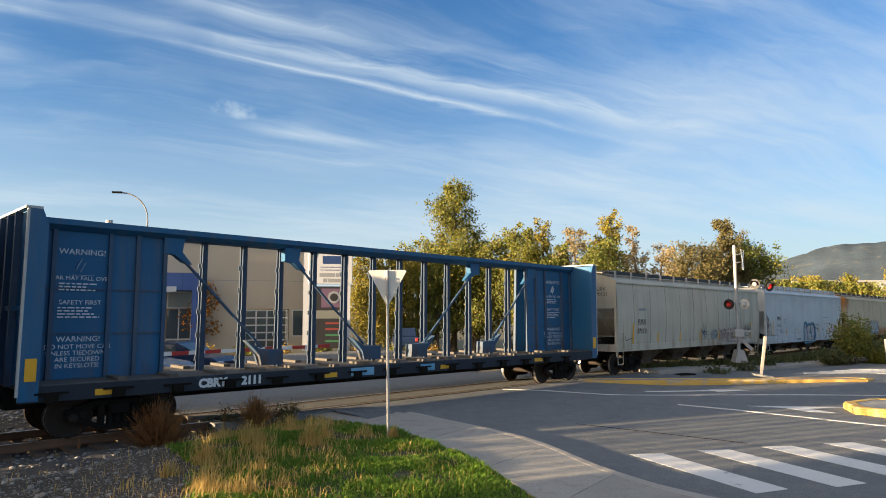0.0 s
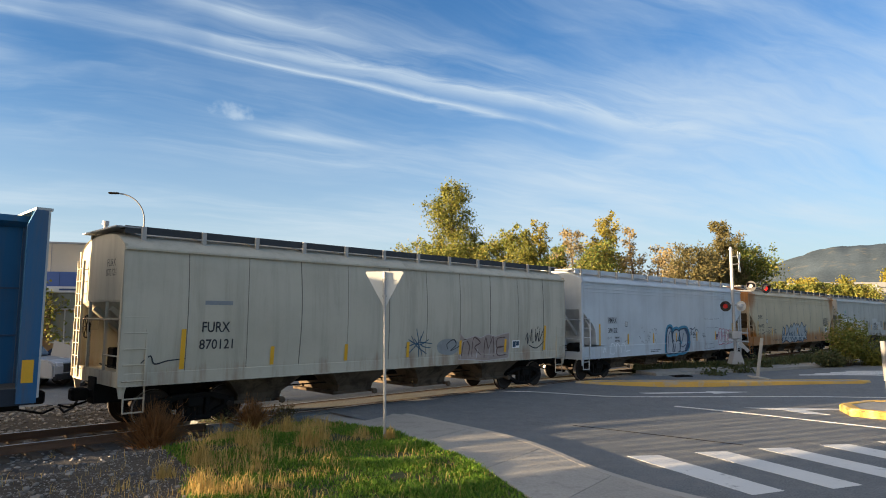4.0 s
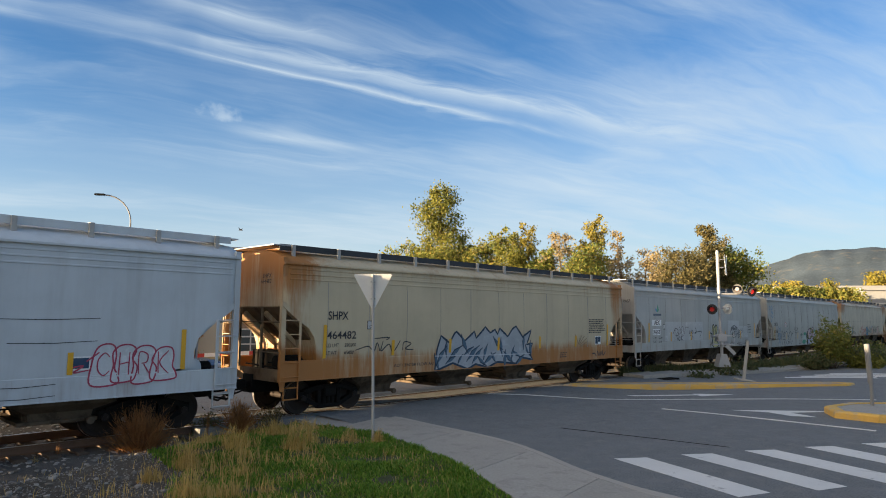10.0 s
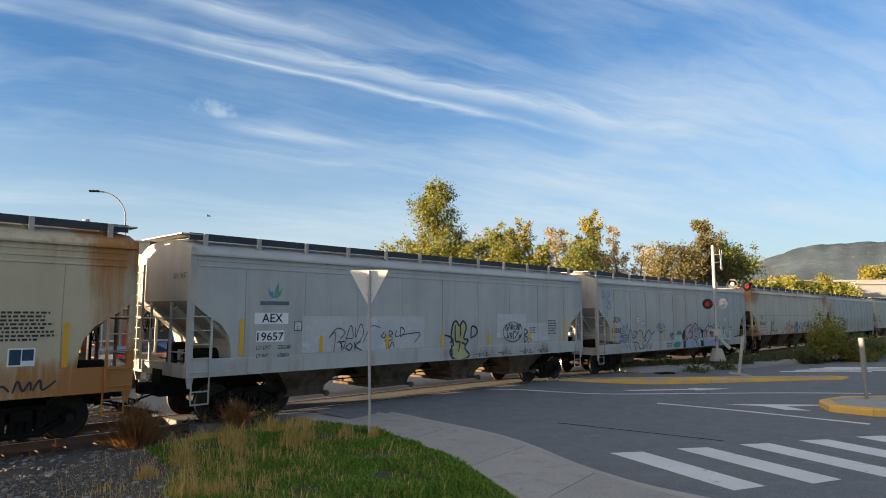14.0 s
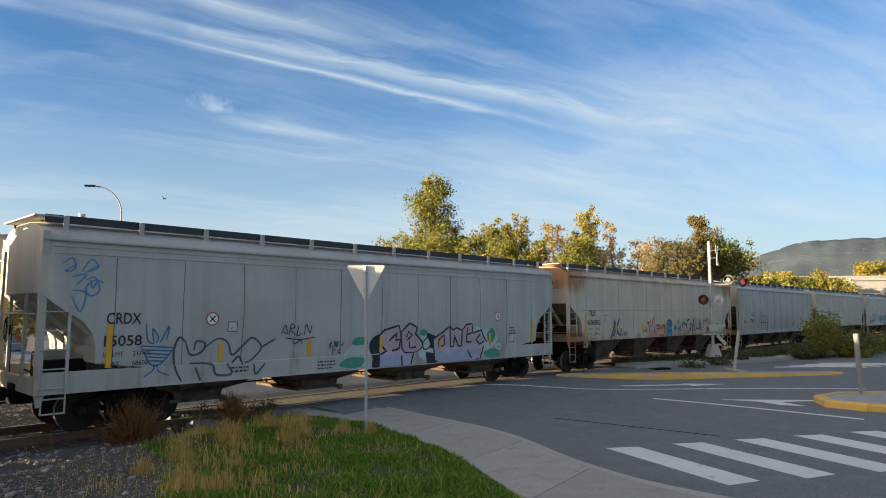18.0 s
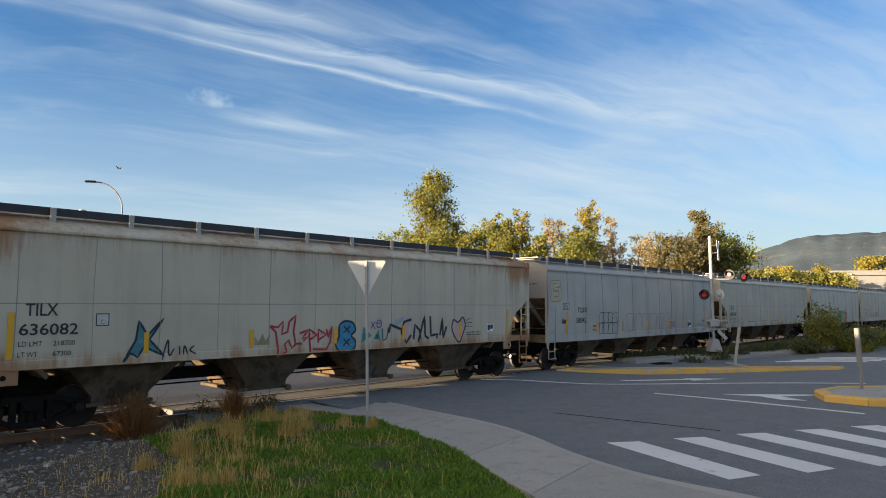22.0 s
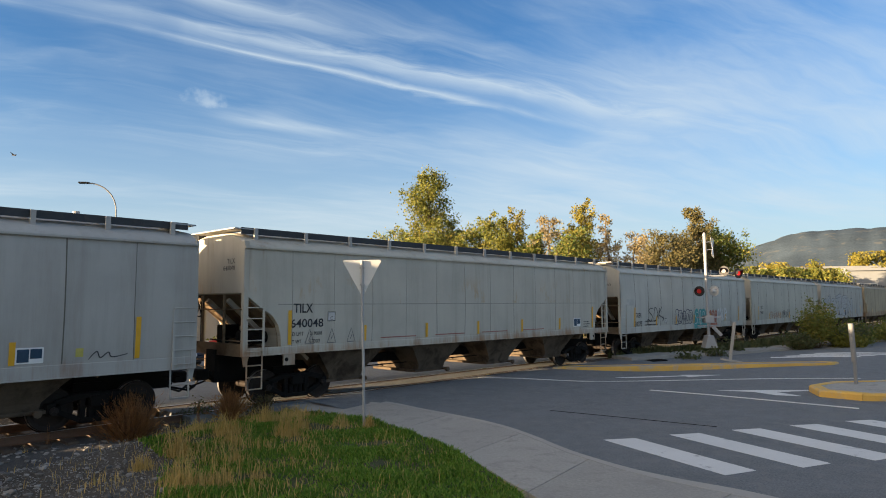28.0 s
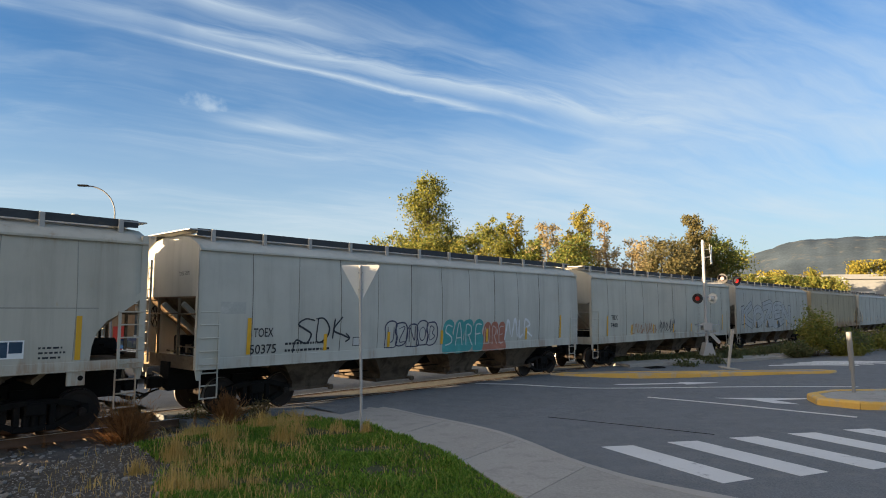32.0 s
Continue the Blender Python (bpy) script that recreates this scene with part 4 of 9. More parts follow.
def hopper(length, paint, label, sill=(1.0, 1.45), eave=4.02, bulge=0.0, seams=9, beads=0, web=None, bays=4, walk_mat=None, full_side=False, weld=0.0, plate=False, tank=False, seam_mat=None):
    """A covered hopper: body with sloped ends, sills, roof walk on brackets, ladders, outlet bays, trucks and couplers."""
    car = new("covered_hopper_car")
    tagged(car, label, "freight car", "cars of the train")
    car.scale = (TRAIN_SCALE,) * 3
    hb = (length / 2 - 0.6) / TRAIN_SCALE
    eave += 0.10
    z0, z1 = sill
    SHAPES[car.name] = (bulge, eave, z1)
    dark = BLACK_STEEL
    web = web or paint
    # body: cross sections along the car, cut away under both ends unless the side runs full
    cut = [(0.0, z1), (0.3, z1), (1.12, z1)] if full_side else CUT
    stations = [(-hb + dx, max(z, z1)) for dx, z in cut]
    stations += [(-hb + 1.12 + (2 * hb - 2.24) * k / 14, z1) for k in range(1, 14)]
    stations += [(hb - dx, max(z, z1)) for dx, z in cut[::-1]]
    levels = 8
    bm = bmesh.new()
    rings = []
    for x, zb in stations:
        near_end = min(1.0, (hb - abs(x)) / 0.3)
        ring = []
        for k in range(levels + 1):
            z = zb + (eave - zb) * k / levels
            f = (z - 1.4) / (eave - 1.4)
            ring.append((-(HALF_W + bulge * math.sin(math.pi * max(0.0, f))), z))
        ring += [(-HALF_W + 0.035, eave + 0.06), (-HALF_W + 0.12, eave + 0.14), (-HALF_W + 0.28, eave + 0.225), (-1.0, eave + 0.33 + 0.02 * near_end), (-0.5, eave + 0.46 * (0.9 + 0.1 * near_end))]
        full = ring + [(-y, z) for y, z in ring[::-1]]
        rings.append([bm.verts.new((x, y, z)) for y, z in full])
    n = len(rings[0])
    for p, q in zip(rings, rings[1:]):
        for j in range(n):
            f = bm.faces.new((p[j], q[j], q[(j + 1) % n], p[(j + 1) % n]))
            f.smooth = not (j in (0, n - 1) or j == n // 2 - 1)
    if not full_side:
        bm.faces.new(rings[0])
        bm.faces.new(rings[-1][::-1])
    part("body", bm, paint, car)
    for s in (-1, 1):
        if full_side:
            # end sheet above the slope, closed over the full width
            part("end_sheet", prism(bmesh.new(), [(s * (hb - 0.02), 2.98), (s * (hb - 0.02), eave + 0.02), (s * (hb - 0.06), eave + 0.02), (s * (hb - 0.06), 2.98)], -HALF_W, HALF_W), paint, car)
            bm = bmesh.new()
            gable = [(-HALF_W, eave), (-HALF_W + 0.12, eave + 0.14), (-1.0, eave + 0.33), (-0.5, eave + 0.42), (0.5, eave + 0.42), (1.0, eave + 0.33), (HALF_W - 0.12, eave + 0.14), (HALF_W, eave)]
            bm.faces.new([bm.verts.new((s * (hb - 0.03), y, z)) for y, z in gable])
            part("end_gable", bm, paint, car)
        # slope sheet under the end, with its stiffening channels
        bm = prism(bmesh.new(), [(s * (hb - 0.04), 3.0), (s * (hb - 0.04), 2.94), (s * (hb - 1.9), 1.3), (s * (hb - 2.1), 1.12), (s * (hb - 2.15), 1.2)], -1.36, 1.36)
        part("slope_sheet", bm, web, car)
        for y in (-0.55, 0.55):
            bm = bar(bmesh.new(), (s * (hb - 0.12), y, 2.82), (s * (hb - 1.75), y, 1.38), 0.12, 0.16)
            part("end_rib", bm, paint, car)
        if not full_side:
            # plates added across the opening, where the recess is only in shade
            for y in (-1, 1):
                edge = [(s * (hb - dx), max(z, z1)) for dx, z in CUT]
                wedge = edge + [(s * (hb - 1.9), z1), (s * (hb - 1.9), 1.34), (s * (hb - 0.06), 2.92)]
                part("inner_web", prism(bmesh.new(), wedge, y * 1.36, y * 1.40), web, car, "plate added to fill the shaded recess of the cut-away end")
        # bolster web that carries the body over the truck
        bm = boxed(s * (hb - 1.78), s * (hb - 1.70), -1.2, 1.2, z0 + 0.18, 1.46)
        box(bm, s * (hb - 1.75), s * (hb - 0.5), -0.06, 0.06, z0 + 0.18, 1.75)
        part("bolster_web", bm, web, car)
        # end platform and sill
        bm = boxed(s * (hb - 1.9), s * (hb - 0.02), -1.45, 1.45, z0 + 0.12, z0 + 0.18)
        box(bm, s * (hb - 0.08), s * (hb + 0.004), -1.5, 1.5, z0 - 0.02, z0 + 0.3)
        part("end_platform", bm, web, car)
        part("draft_sill", boxed(s * (hb - 2.2), s * (hb + 0.05), -0.24, 0.24, 0.62, z0 + 0.12), dark, car)
        for y in (-1, 1):
            foot = z0 - 0.01
            part("corner_post", boxed(s * (hb - 0.13), s * (hb + 0.01), y * (HALF_W - 0.09), y * (HALF_W + 0.02), foot, (eave + 0.16) if not full_side else 2.98), paint, car)
            if full_side:
                part("corner_post", boxed(s * (hb - 0.05), s * (hb + 0.012), y * (HALF_W - 0.07), y * (HALF_W + 0.012), 2.98, eave + 0.1), paint, car)
            # grab ladder beside the post
            bm = bar(bmesh.new(), (s * (hb - 0.56), y * (HALF_W + 0.05), foot), (s * (hb - 0.56), y * (HALF_W + 0.05), 2.62), 0.06, 0.03)
            for k in range(5):
                zz = foot + 0.12 + (2.6 - foot - 0.12) * k / 4
                rod(bm, (s * (hb - 0.57), y * (HALF_W + 0.06), zz), (s * (hb - 0.06), y * (HALF_W + 0.06), zz), 0.015, seg=6)
            part("ladder", bm, paint, car)
            bm = bmesh.new()
            for k in range(2 if z0 < 1.2 else 3):
                rod(bm, (s * (hb - 0.58), y * 1.52, 0.52 + 0.3 * k), (s * (hb - 0.14), y * 1.52, 0.52 + 0.3 * k), 0.018, seg=6)
            for xx in (0.58, 0.14):
                rod(bm, (s * (hb - xx), y * 1.52, 0.51), (s * (hb - xx), y * 1.52, z0 + 0.02), 0.02, seg=6)
            part("stirrup", bm, paint, car)
            part("post_foot", prism(bmesh.new(), [(s * (hb - 0.2), z0), (s * hb, z0), (s * (hb - 0.05), z0 - 0.26), (s * (hb - 0.13), z0 - 0.26)], y * 1.5, y * 1.53), paint, car)
        # end ladder on the far corner, handrail with its posts
        bm = bmesh.new()
        for yy in (0.98, 1.42):
            bar(bm, (s * (hb + 0.07), yy, z0 + 0.05), (s * (hb + 0.07), yy, eave - 0.15), 0.05, 0.03)
        for k in range(9):
            zz = z0 + 0.25 + (eave - z0 - 0.6) * k / 8
            rod(bm, (s * (hb + 0.08), 0.98, zz), (s * (hb + 0.08), 1.42, zz), 0.014, seg=6)
        part("end_ladder", bm, paint, car)
        bm = rod(bmesh.new(), (s * (hb + 0.02), -1.5, 2.55), (s * (hb + 0.02), 1.4, 2.55), 0.018, seg=6)
        rod(bm, (s * (hb + 0.02), -1.5, 1.75), (s * (hb + 0.02), -0.55, 1.75), 0.016, seg=6)
        for yy in (-0.55, 0.62):
            bar(bm, (s * (hb - 0.02), yy, z0 + 0.1), (s * (hb - 0.02), yy, 2.95), 0.06, 0.05)
        part("handrail", bm, web, car)
        # brake gear: wheel, valve box, reservoir and pipes on the platform
        bm = boxed(s * (hb - 0.95), s * (hb - 0.5), 0.3, 0.75, z0 + 0.18, z0 + 0.75, bevel=0.03)
        rod(bm, (s * (hb - 0.35), -0.75, z0 + 0.45), (s * (hb - 1.15), -0.75, z0 + 0.45), 0.19, seg=14)
        rod(bm, (s * (hb - 0.1), 0.85, z0 + 0.2), (s * (hb - 0.1), 0.85, z0 + 1.4), 0.03, seg=6)
        for k in range(3):
            rod(bm, (s * (hb - 0.3 - 0.2 * k), -1.2, z0 + 0.3 + 0.1 * k), (s * (hb - 0.4 - 0.2 * k), 0.9, z0 + 0.34 + 0.08 * k), 0.022, seg=6)
        part("brake_gear", bm, dark, car, "grimy brake cylinder, valve and pipes")
        put("hand_wheel", cached("hand_wheel", hand_wheel_mesh), car, pose(s * (hb - 0.02), 0.85, z0 + 1.25))
        if tank and s > 0:
            bm = rod(bmesh.new(), (hb - 1.05, -1.35, z0 + 0.52), (hb - 1.05, 0.3, z0 + 0.52), 0.24, seg=18)
            part("air_tank", bm, paint, car, "air reservoir painted as the body")
        put("coupler", cached("coupler", coupler_mesh), car, pose(s * (hb - 0.32), 0, 0, 0, 0, 0 if s > 0 else 180))
        bm = bmesh.new()
        pts = [Vector((s * (hb + 0.15), 0.35, 0.78)), Vector((s * (hb + 0.3), 0.36, 0.5)), Vector((s * (hb + 0.5), 0.3, 0.42)), Vector((s * (hb + 0.62), 0.2, 0.55))]
        for a, b in zip(pts, pts[1:]):
            rod(bm, a, b, 0.028, seg=6)
        part("air_hose", bm, RUBBER, car)
        truck(car, s * (hb - 1.95))
        if plate:
            for y in (-1, 1):
                p = part("bolster_plate", boxed(s * (hb - 1.55), s * (hb - 1.2), y * (HALF_W - 0.03), y * (HALF_W + 0.02), z0 - 0.3, z0 + 0.05), paint, car)
                part("bolster_hole", rod(bmesh.new(), (s * (hb - 1.29), y * (HALF_W + 0.018), z0 - 0.15), (s * (hb - 1.29), y * (HALF_W + 0.024), z0 - 0.15), 0.055, seg=12), dark, p)
    # side sills
    for y in (-1, 1):
        bm = boxed(-hb, hb, y * (HALF_W - 0.10), y * (HALF_W + 0.015), z0, z1 + 0.015, bevel=0.012)
        part("side_sill", bm, paint, car)
        part("sill_flange", boxed(-hb, hb, y * (HALF_W - 0.12), y * (HALF_W + 0.05), z0 - 0.012, z0 + 0.012), paint, car)
        part("eave_angle", boxed(-hb, hb, y * (HALF_W - 0.03), y * (HALF_W + 0.065), eave - 0.035, eave + 0.03, bevel=0.01), paint, car)
    for k in range(beads):
        for y in (-1, 1):
            zb = eave - 0.16 - 0.14 * k
            part("bead", boxed(-hb + 0.2, hb - 0.2, y * HALF_W, y * (side_y(car, zb) + 0.016), zb, zb + 0.045, bevel=0.008), paint, car)
    # welded seams, dirt-lined, following the side
    top = eave - 0.04 - 0.14 * beads
    for k in range(seams):
        x = -hb + 1.45 + (2 * hb - 2.9) * k / max(1, seams - 1)
        zs = [z1 + 0.02 + (top - z1 - 0.02) * j / 8 for j in range(9)]
        bm = bmesh.new()
        lean = 0.02 * math.sin(k * 2.1)
        for a, b in zip(zs, zs[1:]):
            bar(bm, (x + lean * math.sin(a * 1.7), -side_y(car, a), a), (x + lean * math.sin(b * 1.7), -side_y(car, b), b + 0.004), 0.016 + 0.008 * math.sin(k * 3.7), 0.010)
        part("seam", bm, seam_mat or SEAM_DARK, car)
    if weld:
        part("weld_line", boxed(-hb + 1.0, hb - 1.0, -side_y(car, weld) - 0.004, -side_y(car, weld) + 0.01, weld - 0.012, weld + 0.012), SEAM_FAINT, car)
    # roof: hatch coaming, walk and brackets
    part("hatch", boxed(-hb + 0.7, hb - 0.7, -0.55, 0.55, eave + 0.36, eave + 0.555, bevel=0.06), paint, car)
    wm = walk_mat or WALK_STEEL
    for y in (-1, 1):
        bm = boxed(-hb + 0.1, hb - 0.1, y * 0.82, y * 1.18, eave + 0.50, eave + 0.525)
        box(bm, -hb + 0.1, hb - 0.1, y * 1.165, y * 1.19, eave + 0.38, eave + 0.55)
        part("roof_walk", bm, wm, car, "open-grid roof walkway")
    me = cached(("bracket", round(eave, 2)), lambda: mesh_bm("bracket", box(boxed(-0.05, 0.05, -1.27, -1.2, eave + 0.17, eave + 0.54), -0.03, 0.03, -1.2, -0.6, eave + 0.44, eave + 0.5), BRACKET))
    nb = 12
    for k in range(nb):
        x = -hb + 0.5 + (2 * hb - 1.0) * k / (nb - 1)
        put("walk_bracket", me, car, pose(x, 0, 0))
    for s in (-1, 1):
        part("cross_walk", boxed(s * (hb - 0.45), s * (hb + 0.1), -1.2, 1.2, eave + 0.50, eave + 0.53), wm if walk_mat else GALV, car)
    # outlet bays
    span = 2 * hb - 7.4
    for k in range(bays):
        cx = -span / 2 + span * k / (bays - 1)
        half = span / (bays - 1) * 0.5
        bm = bmesh.new()
        corner = ((-1, -1), (1, -1), (1, 1), (-1, 1))
        lips = [[bm.verts.new((cx + a * wx, b * wy, z)) for a, b in corner] for wx, wy, z in ((half * 0.9, 1.44, z1 - 0.04), (half * 0.62, 1.3, z0 - 0.12), (0.62, 1.05, 0.66), (0.6, 1.0, 0.5))]
        for p, q in zip(lips, lips[1:]):
            for j in range(4):
                bm.faces.new((p[j], p[(j + 1) % 4], q[(j + 1) % 4], q[j]))
        bm.faces.new(lips[-1][::-1])
        part("outlet_bay", bm, CHUTE, car, "grimy sloped outlet bay")
        bm = boxed(cx - 0.8, cx + 0.72, -1.06, 1.06, 0.42, 0.5, bevel=0.01)
        for yy in (-0.8, 0.8):
            box(bm, cx - 0.66, cx + 0.66, yy - 0.03, yy + 0.03, 0.5, 0.6)
        rod(bm, (cx + 0.5, -1.3, 0.46), (cx + 0.5, 1.3, 0.46), 0.035)
        rod(bm, (cx + 0.5, -1.34, 0.46), (cx + 0.5, -1.26, 0.46), 0.08, seg=8)
        part("outlet_gate", bm, CHUTE, car)
    bm = boxed(-hb + 2, hb - 2, -0.2, 0.2, 0.78, 1.05)
    rod(bm, (-hb + 2.2, -0.5, 0.72), (hb - 2.2, -0.5, 0.74), 0.02, seg=6)
    part("centre_sill", bm, BLACK_STEEL, car)
    # reflective strips along the near side
    for k in range(7):
        x = -(hb - 1.37) + (2 * hb - 2.74) * k / 6
        patch(car, x - 0.055, x + 0.055, z1 + 0.05, z1 + 0.05 + (0.92 if k in (0, 6) else 0.46), REFLECTOR, 5, name="reflector")
    return car, hb


def hand_wheel_mesh():
    bm = bmesh.new()
    for k in range(14):
        a, b = 2 * math.pi * k / 14, 2 * math.pi * (k + 1) / 14
        rod(bm, (0, 0.27 * math.cos(a), 0.27 * math.sin(a)), (0, 0.27 * math.cos(b), 0.27 * math.sin(b)), 0.018, seg=5)
    for k in range(3):
        a = math.pi * k / 3
        rod(bm, (0, 0.27 * math.cos(a), 0.27 * math.sin(a)), (0, -0.27 * math.cos(a), -0.27 * math.sin(a)), 0.014, seg=5)
    return mesh_bm("hand_wheel", bm, BLACK_STEEL)


SEAM_FAINT = material("faint weld line", (0.30, 0.285, 0.25), 0.8, vary=0.3, bump=0.1)
CHUTE = material("dusty outlet steel", (0.105, 0.08, 0.056), 0.9, vary=0.4, scale=4.0, bump=0.3, second=(0.05, 0.036, 0.025), second_at=(0.42, 0.66), spec=0.15)
BRACKET = material("dull bracket steel", (0.36, 0.35, 0.33), 0.75, vary=0.2, bump=0.1)
BROWN_WEB = material("rust-browned web steel", (0.20, 0.14, 0.085), 0.85, vary=0.35, scale=3.0, bump=0.2, second=(0.09, 0.055, 0.03), second_at=(0.45, 0.7), spec=0.2)
RUST = (0.23, 0.085, 0.025)
INK = (0.025, 0.027, 0.035)
HOPPERS = []


def add_hopper(i, **kw):
    """The hopper between couplings i and i + 1."""
    car, hb = hopper(COUPLINGS[i + 1] - COUPLINGS[i], **kw)
    HOPPERS.append((car, (COUPLINGS[i] + COUPLINGS[i + 1]) / 2 + 0.62))
    return car, hb


def marks(car, top, number, x0, x1, n0, n1, z_top, z_num, h=0.25, load=""):
    """Reporting mark over number, each between its two ends, and the load rows below."""
    stencil(car, top, x0, x1, z_top, z_top + h, STENCIL_BLACK, 3, 0.012)
    stencil(car, number, n0, n1, z_num, z_num + h * 0.94, STENCIL_BLACK, 3, 0.012)
    if load:
        a, b = load.split("/")
        for k, (words, value) in enumerate((("LD LMT", a), ("LT WT", b))):
            z = z_num - 0.22 - 0.21 * k
            stencil(car, words, n0, n0 + 0.07 * len(words), z, z + 0.1, STENCIL_BLACK, 3)
            stencil(car, value, n0 + 0.62, n0 + 0.62 + 0.068 * len(value), z, z + 0.1, STENCIL_BLACK, 3)


# single forms of the sprayed pieces, in a cell one wide and one high
ROUND_A = [(0, 0), (0.02, 0.5), (0.2, 0.88), (0.55, 1.0), (0.9, 0.95), (1, 0.7), (0.95, 0.4), (1.08, 0.22), (1.05, 0)]
ROUND_B = [(0, 0), (0.06, 0.45), (0.02, 0.78), (0.3, 0.98), (0.75, 1), (1, 0.85), (0.86, 0.6), (1.06, 0.4), (1.0, 0.15), (0.8, 0)]
ROUND_D = [(0, 0.06), (0.1, 0.5), (0, 0.9), (0.4, 1.0), (0.8, 0.97), (1, 0.7), (1.0, 0.35), (0.75, 0.08), (0.3, 0)]
CROWN = [(0, 0), (0.02, 0.5), (0.05, 0.79), (0.13, 0.62), (0.17, 0.84), (0.19, 0.88), (0.27, 0.66), (0.36, 0.88), (0.38, 0.72), (0.47, 0.98), (0.52, 0.84), (0.57, 0.92), (0.6, 0.8), (0.62, 0.95), (0.71, 0.74), (0.76, 0.93), (0.80, 1.0), (0.88, 0.72), (0.98, 0.9), (0.93, 0.52), (1.0, 0.55), (0.96, 0.3), (1.0, 0.12), (0.86, 0.2), (0.8, 0.05), (0.6, 0.12), (0.5, 0), (0.38, 0.1), (0.3, 0), (0.16, 0.16)]
BLOCK_LEFT = [(0.10, 0.72), (0.2, 0.85), (0.48, 0.95), (0.52, 0.78), (0.60, 0.88), (0.7, 1.0), (0.86, 0.9), (0.83, 0.74), (0.97, 0.55), (1.0, 0.42), (0.9, 0.33), (0.80, 0.3), (0.74, 0.0), (0.12, 0.0), (0.12, 0.28), (0.26, 0.36), (0.10, 0.55)]
BLOCK_RIGHT = [(0.02, 0.62), (0.14, 0.74), (0.3, 0.94), (0.36, 0.84), (0.42, 0.9), (0.52, 0.82), (0.6, 0.98), (0.7, 1.0), (0.72, 0.74), (0.88, 0.82), (0.94, 0.6), (1.0, 0.48), (0.92, 0.3), (0.86, 0.0), (0.05, 0.04), (0.04, 0.3)]


def train():
    P = car_paint("beige car paint", (0.500, 0.460, 0.365), RUST, 0.13, 0.45)
    car, hb = add_hopper(0, paint=P, label="beige covered hopper car with brown graffiti along its foot", sill=(1.10, 1.36), bulge=0.07, seams=10, full_side=True)
    marks(car, "FURX", "870121", -6.55, -5.85, -6.6, -5.75, 2.25, 1.85, 0.25)
    end_stencil(car, hb, "FURX", -1.05, -0.5, 3.75, 3.92, STENCIL_BLACK)
    end_stencil(car, hb, "870121", -1.1, -0.45, 3.53, 3.69, STENCIL_BLACK)
    patch(car, -6.5, -5.8, 2.9, 3.0, spray((0.22, 0.24, 0.26)), 1, "faint dark word mark", "logo")
    star = (-0.11, 1.03, 1.4, 2.28)
    strokes(car, star, [[(0.5, 0), (0.48, 0.5), (0.38, 1.0)], [(0, 0.35), (0.5, 0.5), (1, 0.45)], [(0.1, 0.1), (0.5, 0.55), (0.65, 0.9)], [(0.1, 0.62), (0.5, 0.42), (0.85, 0.6)], [(0.2, 0.75), (0.4, 0.4), (0.8, 0.1)], [(0.55, 0.75), (0.6, 0.4), (0.95, 0.3)], [(0.3, 0.65), (0.55, 0.3), (0.62, 0.05)]], 0.035, (0.03, 0.08, 0.13), label="star of thin blue-black tag strokes")
    blob_shape(car, 1.2, 1.42, 1.2, 0.5, (0.25, 0.26, 0.26), 6)
    strokes(car, (1.7, 2.3, 1.5, 1.95), [[(0.1, 0.2), (0, 0.6), (0.5, 0.9), (0.7, 0.5), (0.3, 0.1), (1.0, 0.4)]], 0.035, INK)
    piece = (2.25, 4.9, 1.15, 2.2)
    fill_shape(car, piece, [(0, 0.1), (0.02, 0.9), (0.12, 0.72), (0.3, 0.82), (0.4, 0.75), (0.55, 0.86), (0.7, 0.78), (0.85, 0.86), (0.98, 0.9), (1, 0.5), (0.97, 0.05), (0.5, 0), (0.25, 0.06)], (0.30, 0.235, 0.205), 1, label="faded brown graffiti field", edge=(0.42, 0.37, 0.34), edge_width=0.03)
    strokes(car, piece, [[(0.06, 0.2), (0.1, 0.7), (0.2, 0.5), (0.18, 0.2)], [(0.25, 0.15), (0.27, 0.75), (0.4, 0.6), (0.3, 0.45), (0.42, 0.2)], [(0.48, 0.1), (0.5, 0.75), (0.57, 0.4), (0.65, 0.78), (0.67, 0.12)], [(0.9, 0.75), (0.74, 0.7), (0.74, 0.42), (0.88, 0.45), (0.75, 0.4), (0.76, 0.15), (0.94, 0.18)]], 0.045, (0.10, 0.06, 0.05), 3)
    strokes(car, piece, [[(0.03, 0.1), (0.06, 0.6), (0.14, 0.68)], [(0.33, 0.1), (0.36, 0.4)], [(0.58, 0.2), (0.6, 0.55)], [(0.7, 0.5), (0.71, 0.2)]], 0.03, (0.45, 0.41, 0.38), 4)
    inspection_panel(car, 5.05, 1.54, 0.42, 0.27)
    strokes(car, (5.8, 6.96, 1.5, 2.3), [[(0, 0.4), (0.1, 0.7), (0.12, 0.2), (0.2, 0.6)], [(0.25, 0.3), (0.32, 0.9), (0.35, 0.3), (0.45, 0.3)], [(0.5, 0.9), (0.55, 0.3), (0.62, 0.7), (0.7, 0.3)], [(0.75, 0.95), (0.72, 0.3), (0.95, 0.9)], [(0.2, 0.15), (0.6, 0.0), (1, 0.3)], [(0.6, 0.9), (0.66, 1.0)]], 0.04, INK, label="thin black graffiti tag")
    strokes(car, (-7.9, -6.9, 1.5, 1.8), [[(0, 0.3), (0.2, 0.8), (0.3, 0.2), (0.6, 0.4), (1, 0.5)]], 0.035, INK)

    P = car_paint("cool white car paint", (0.530, 0.565, 0.590), RUST, 0.02, 0.2)
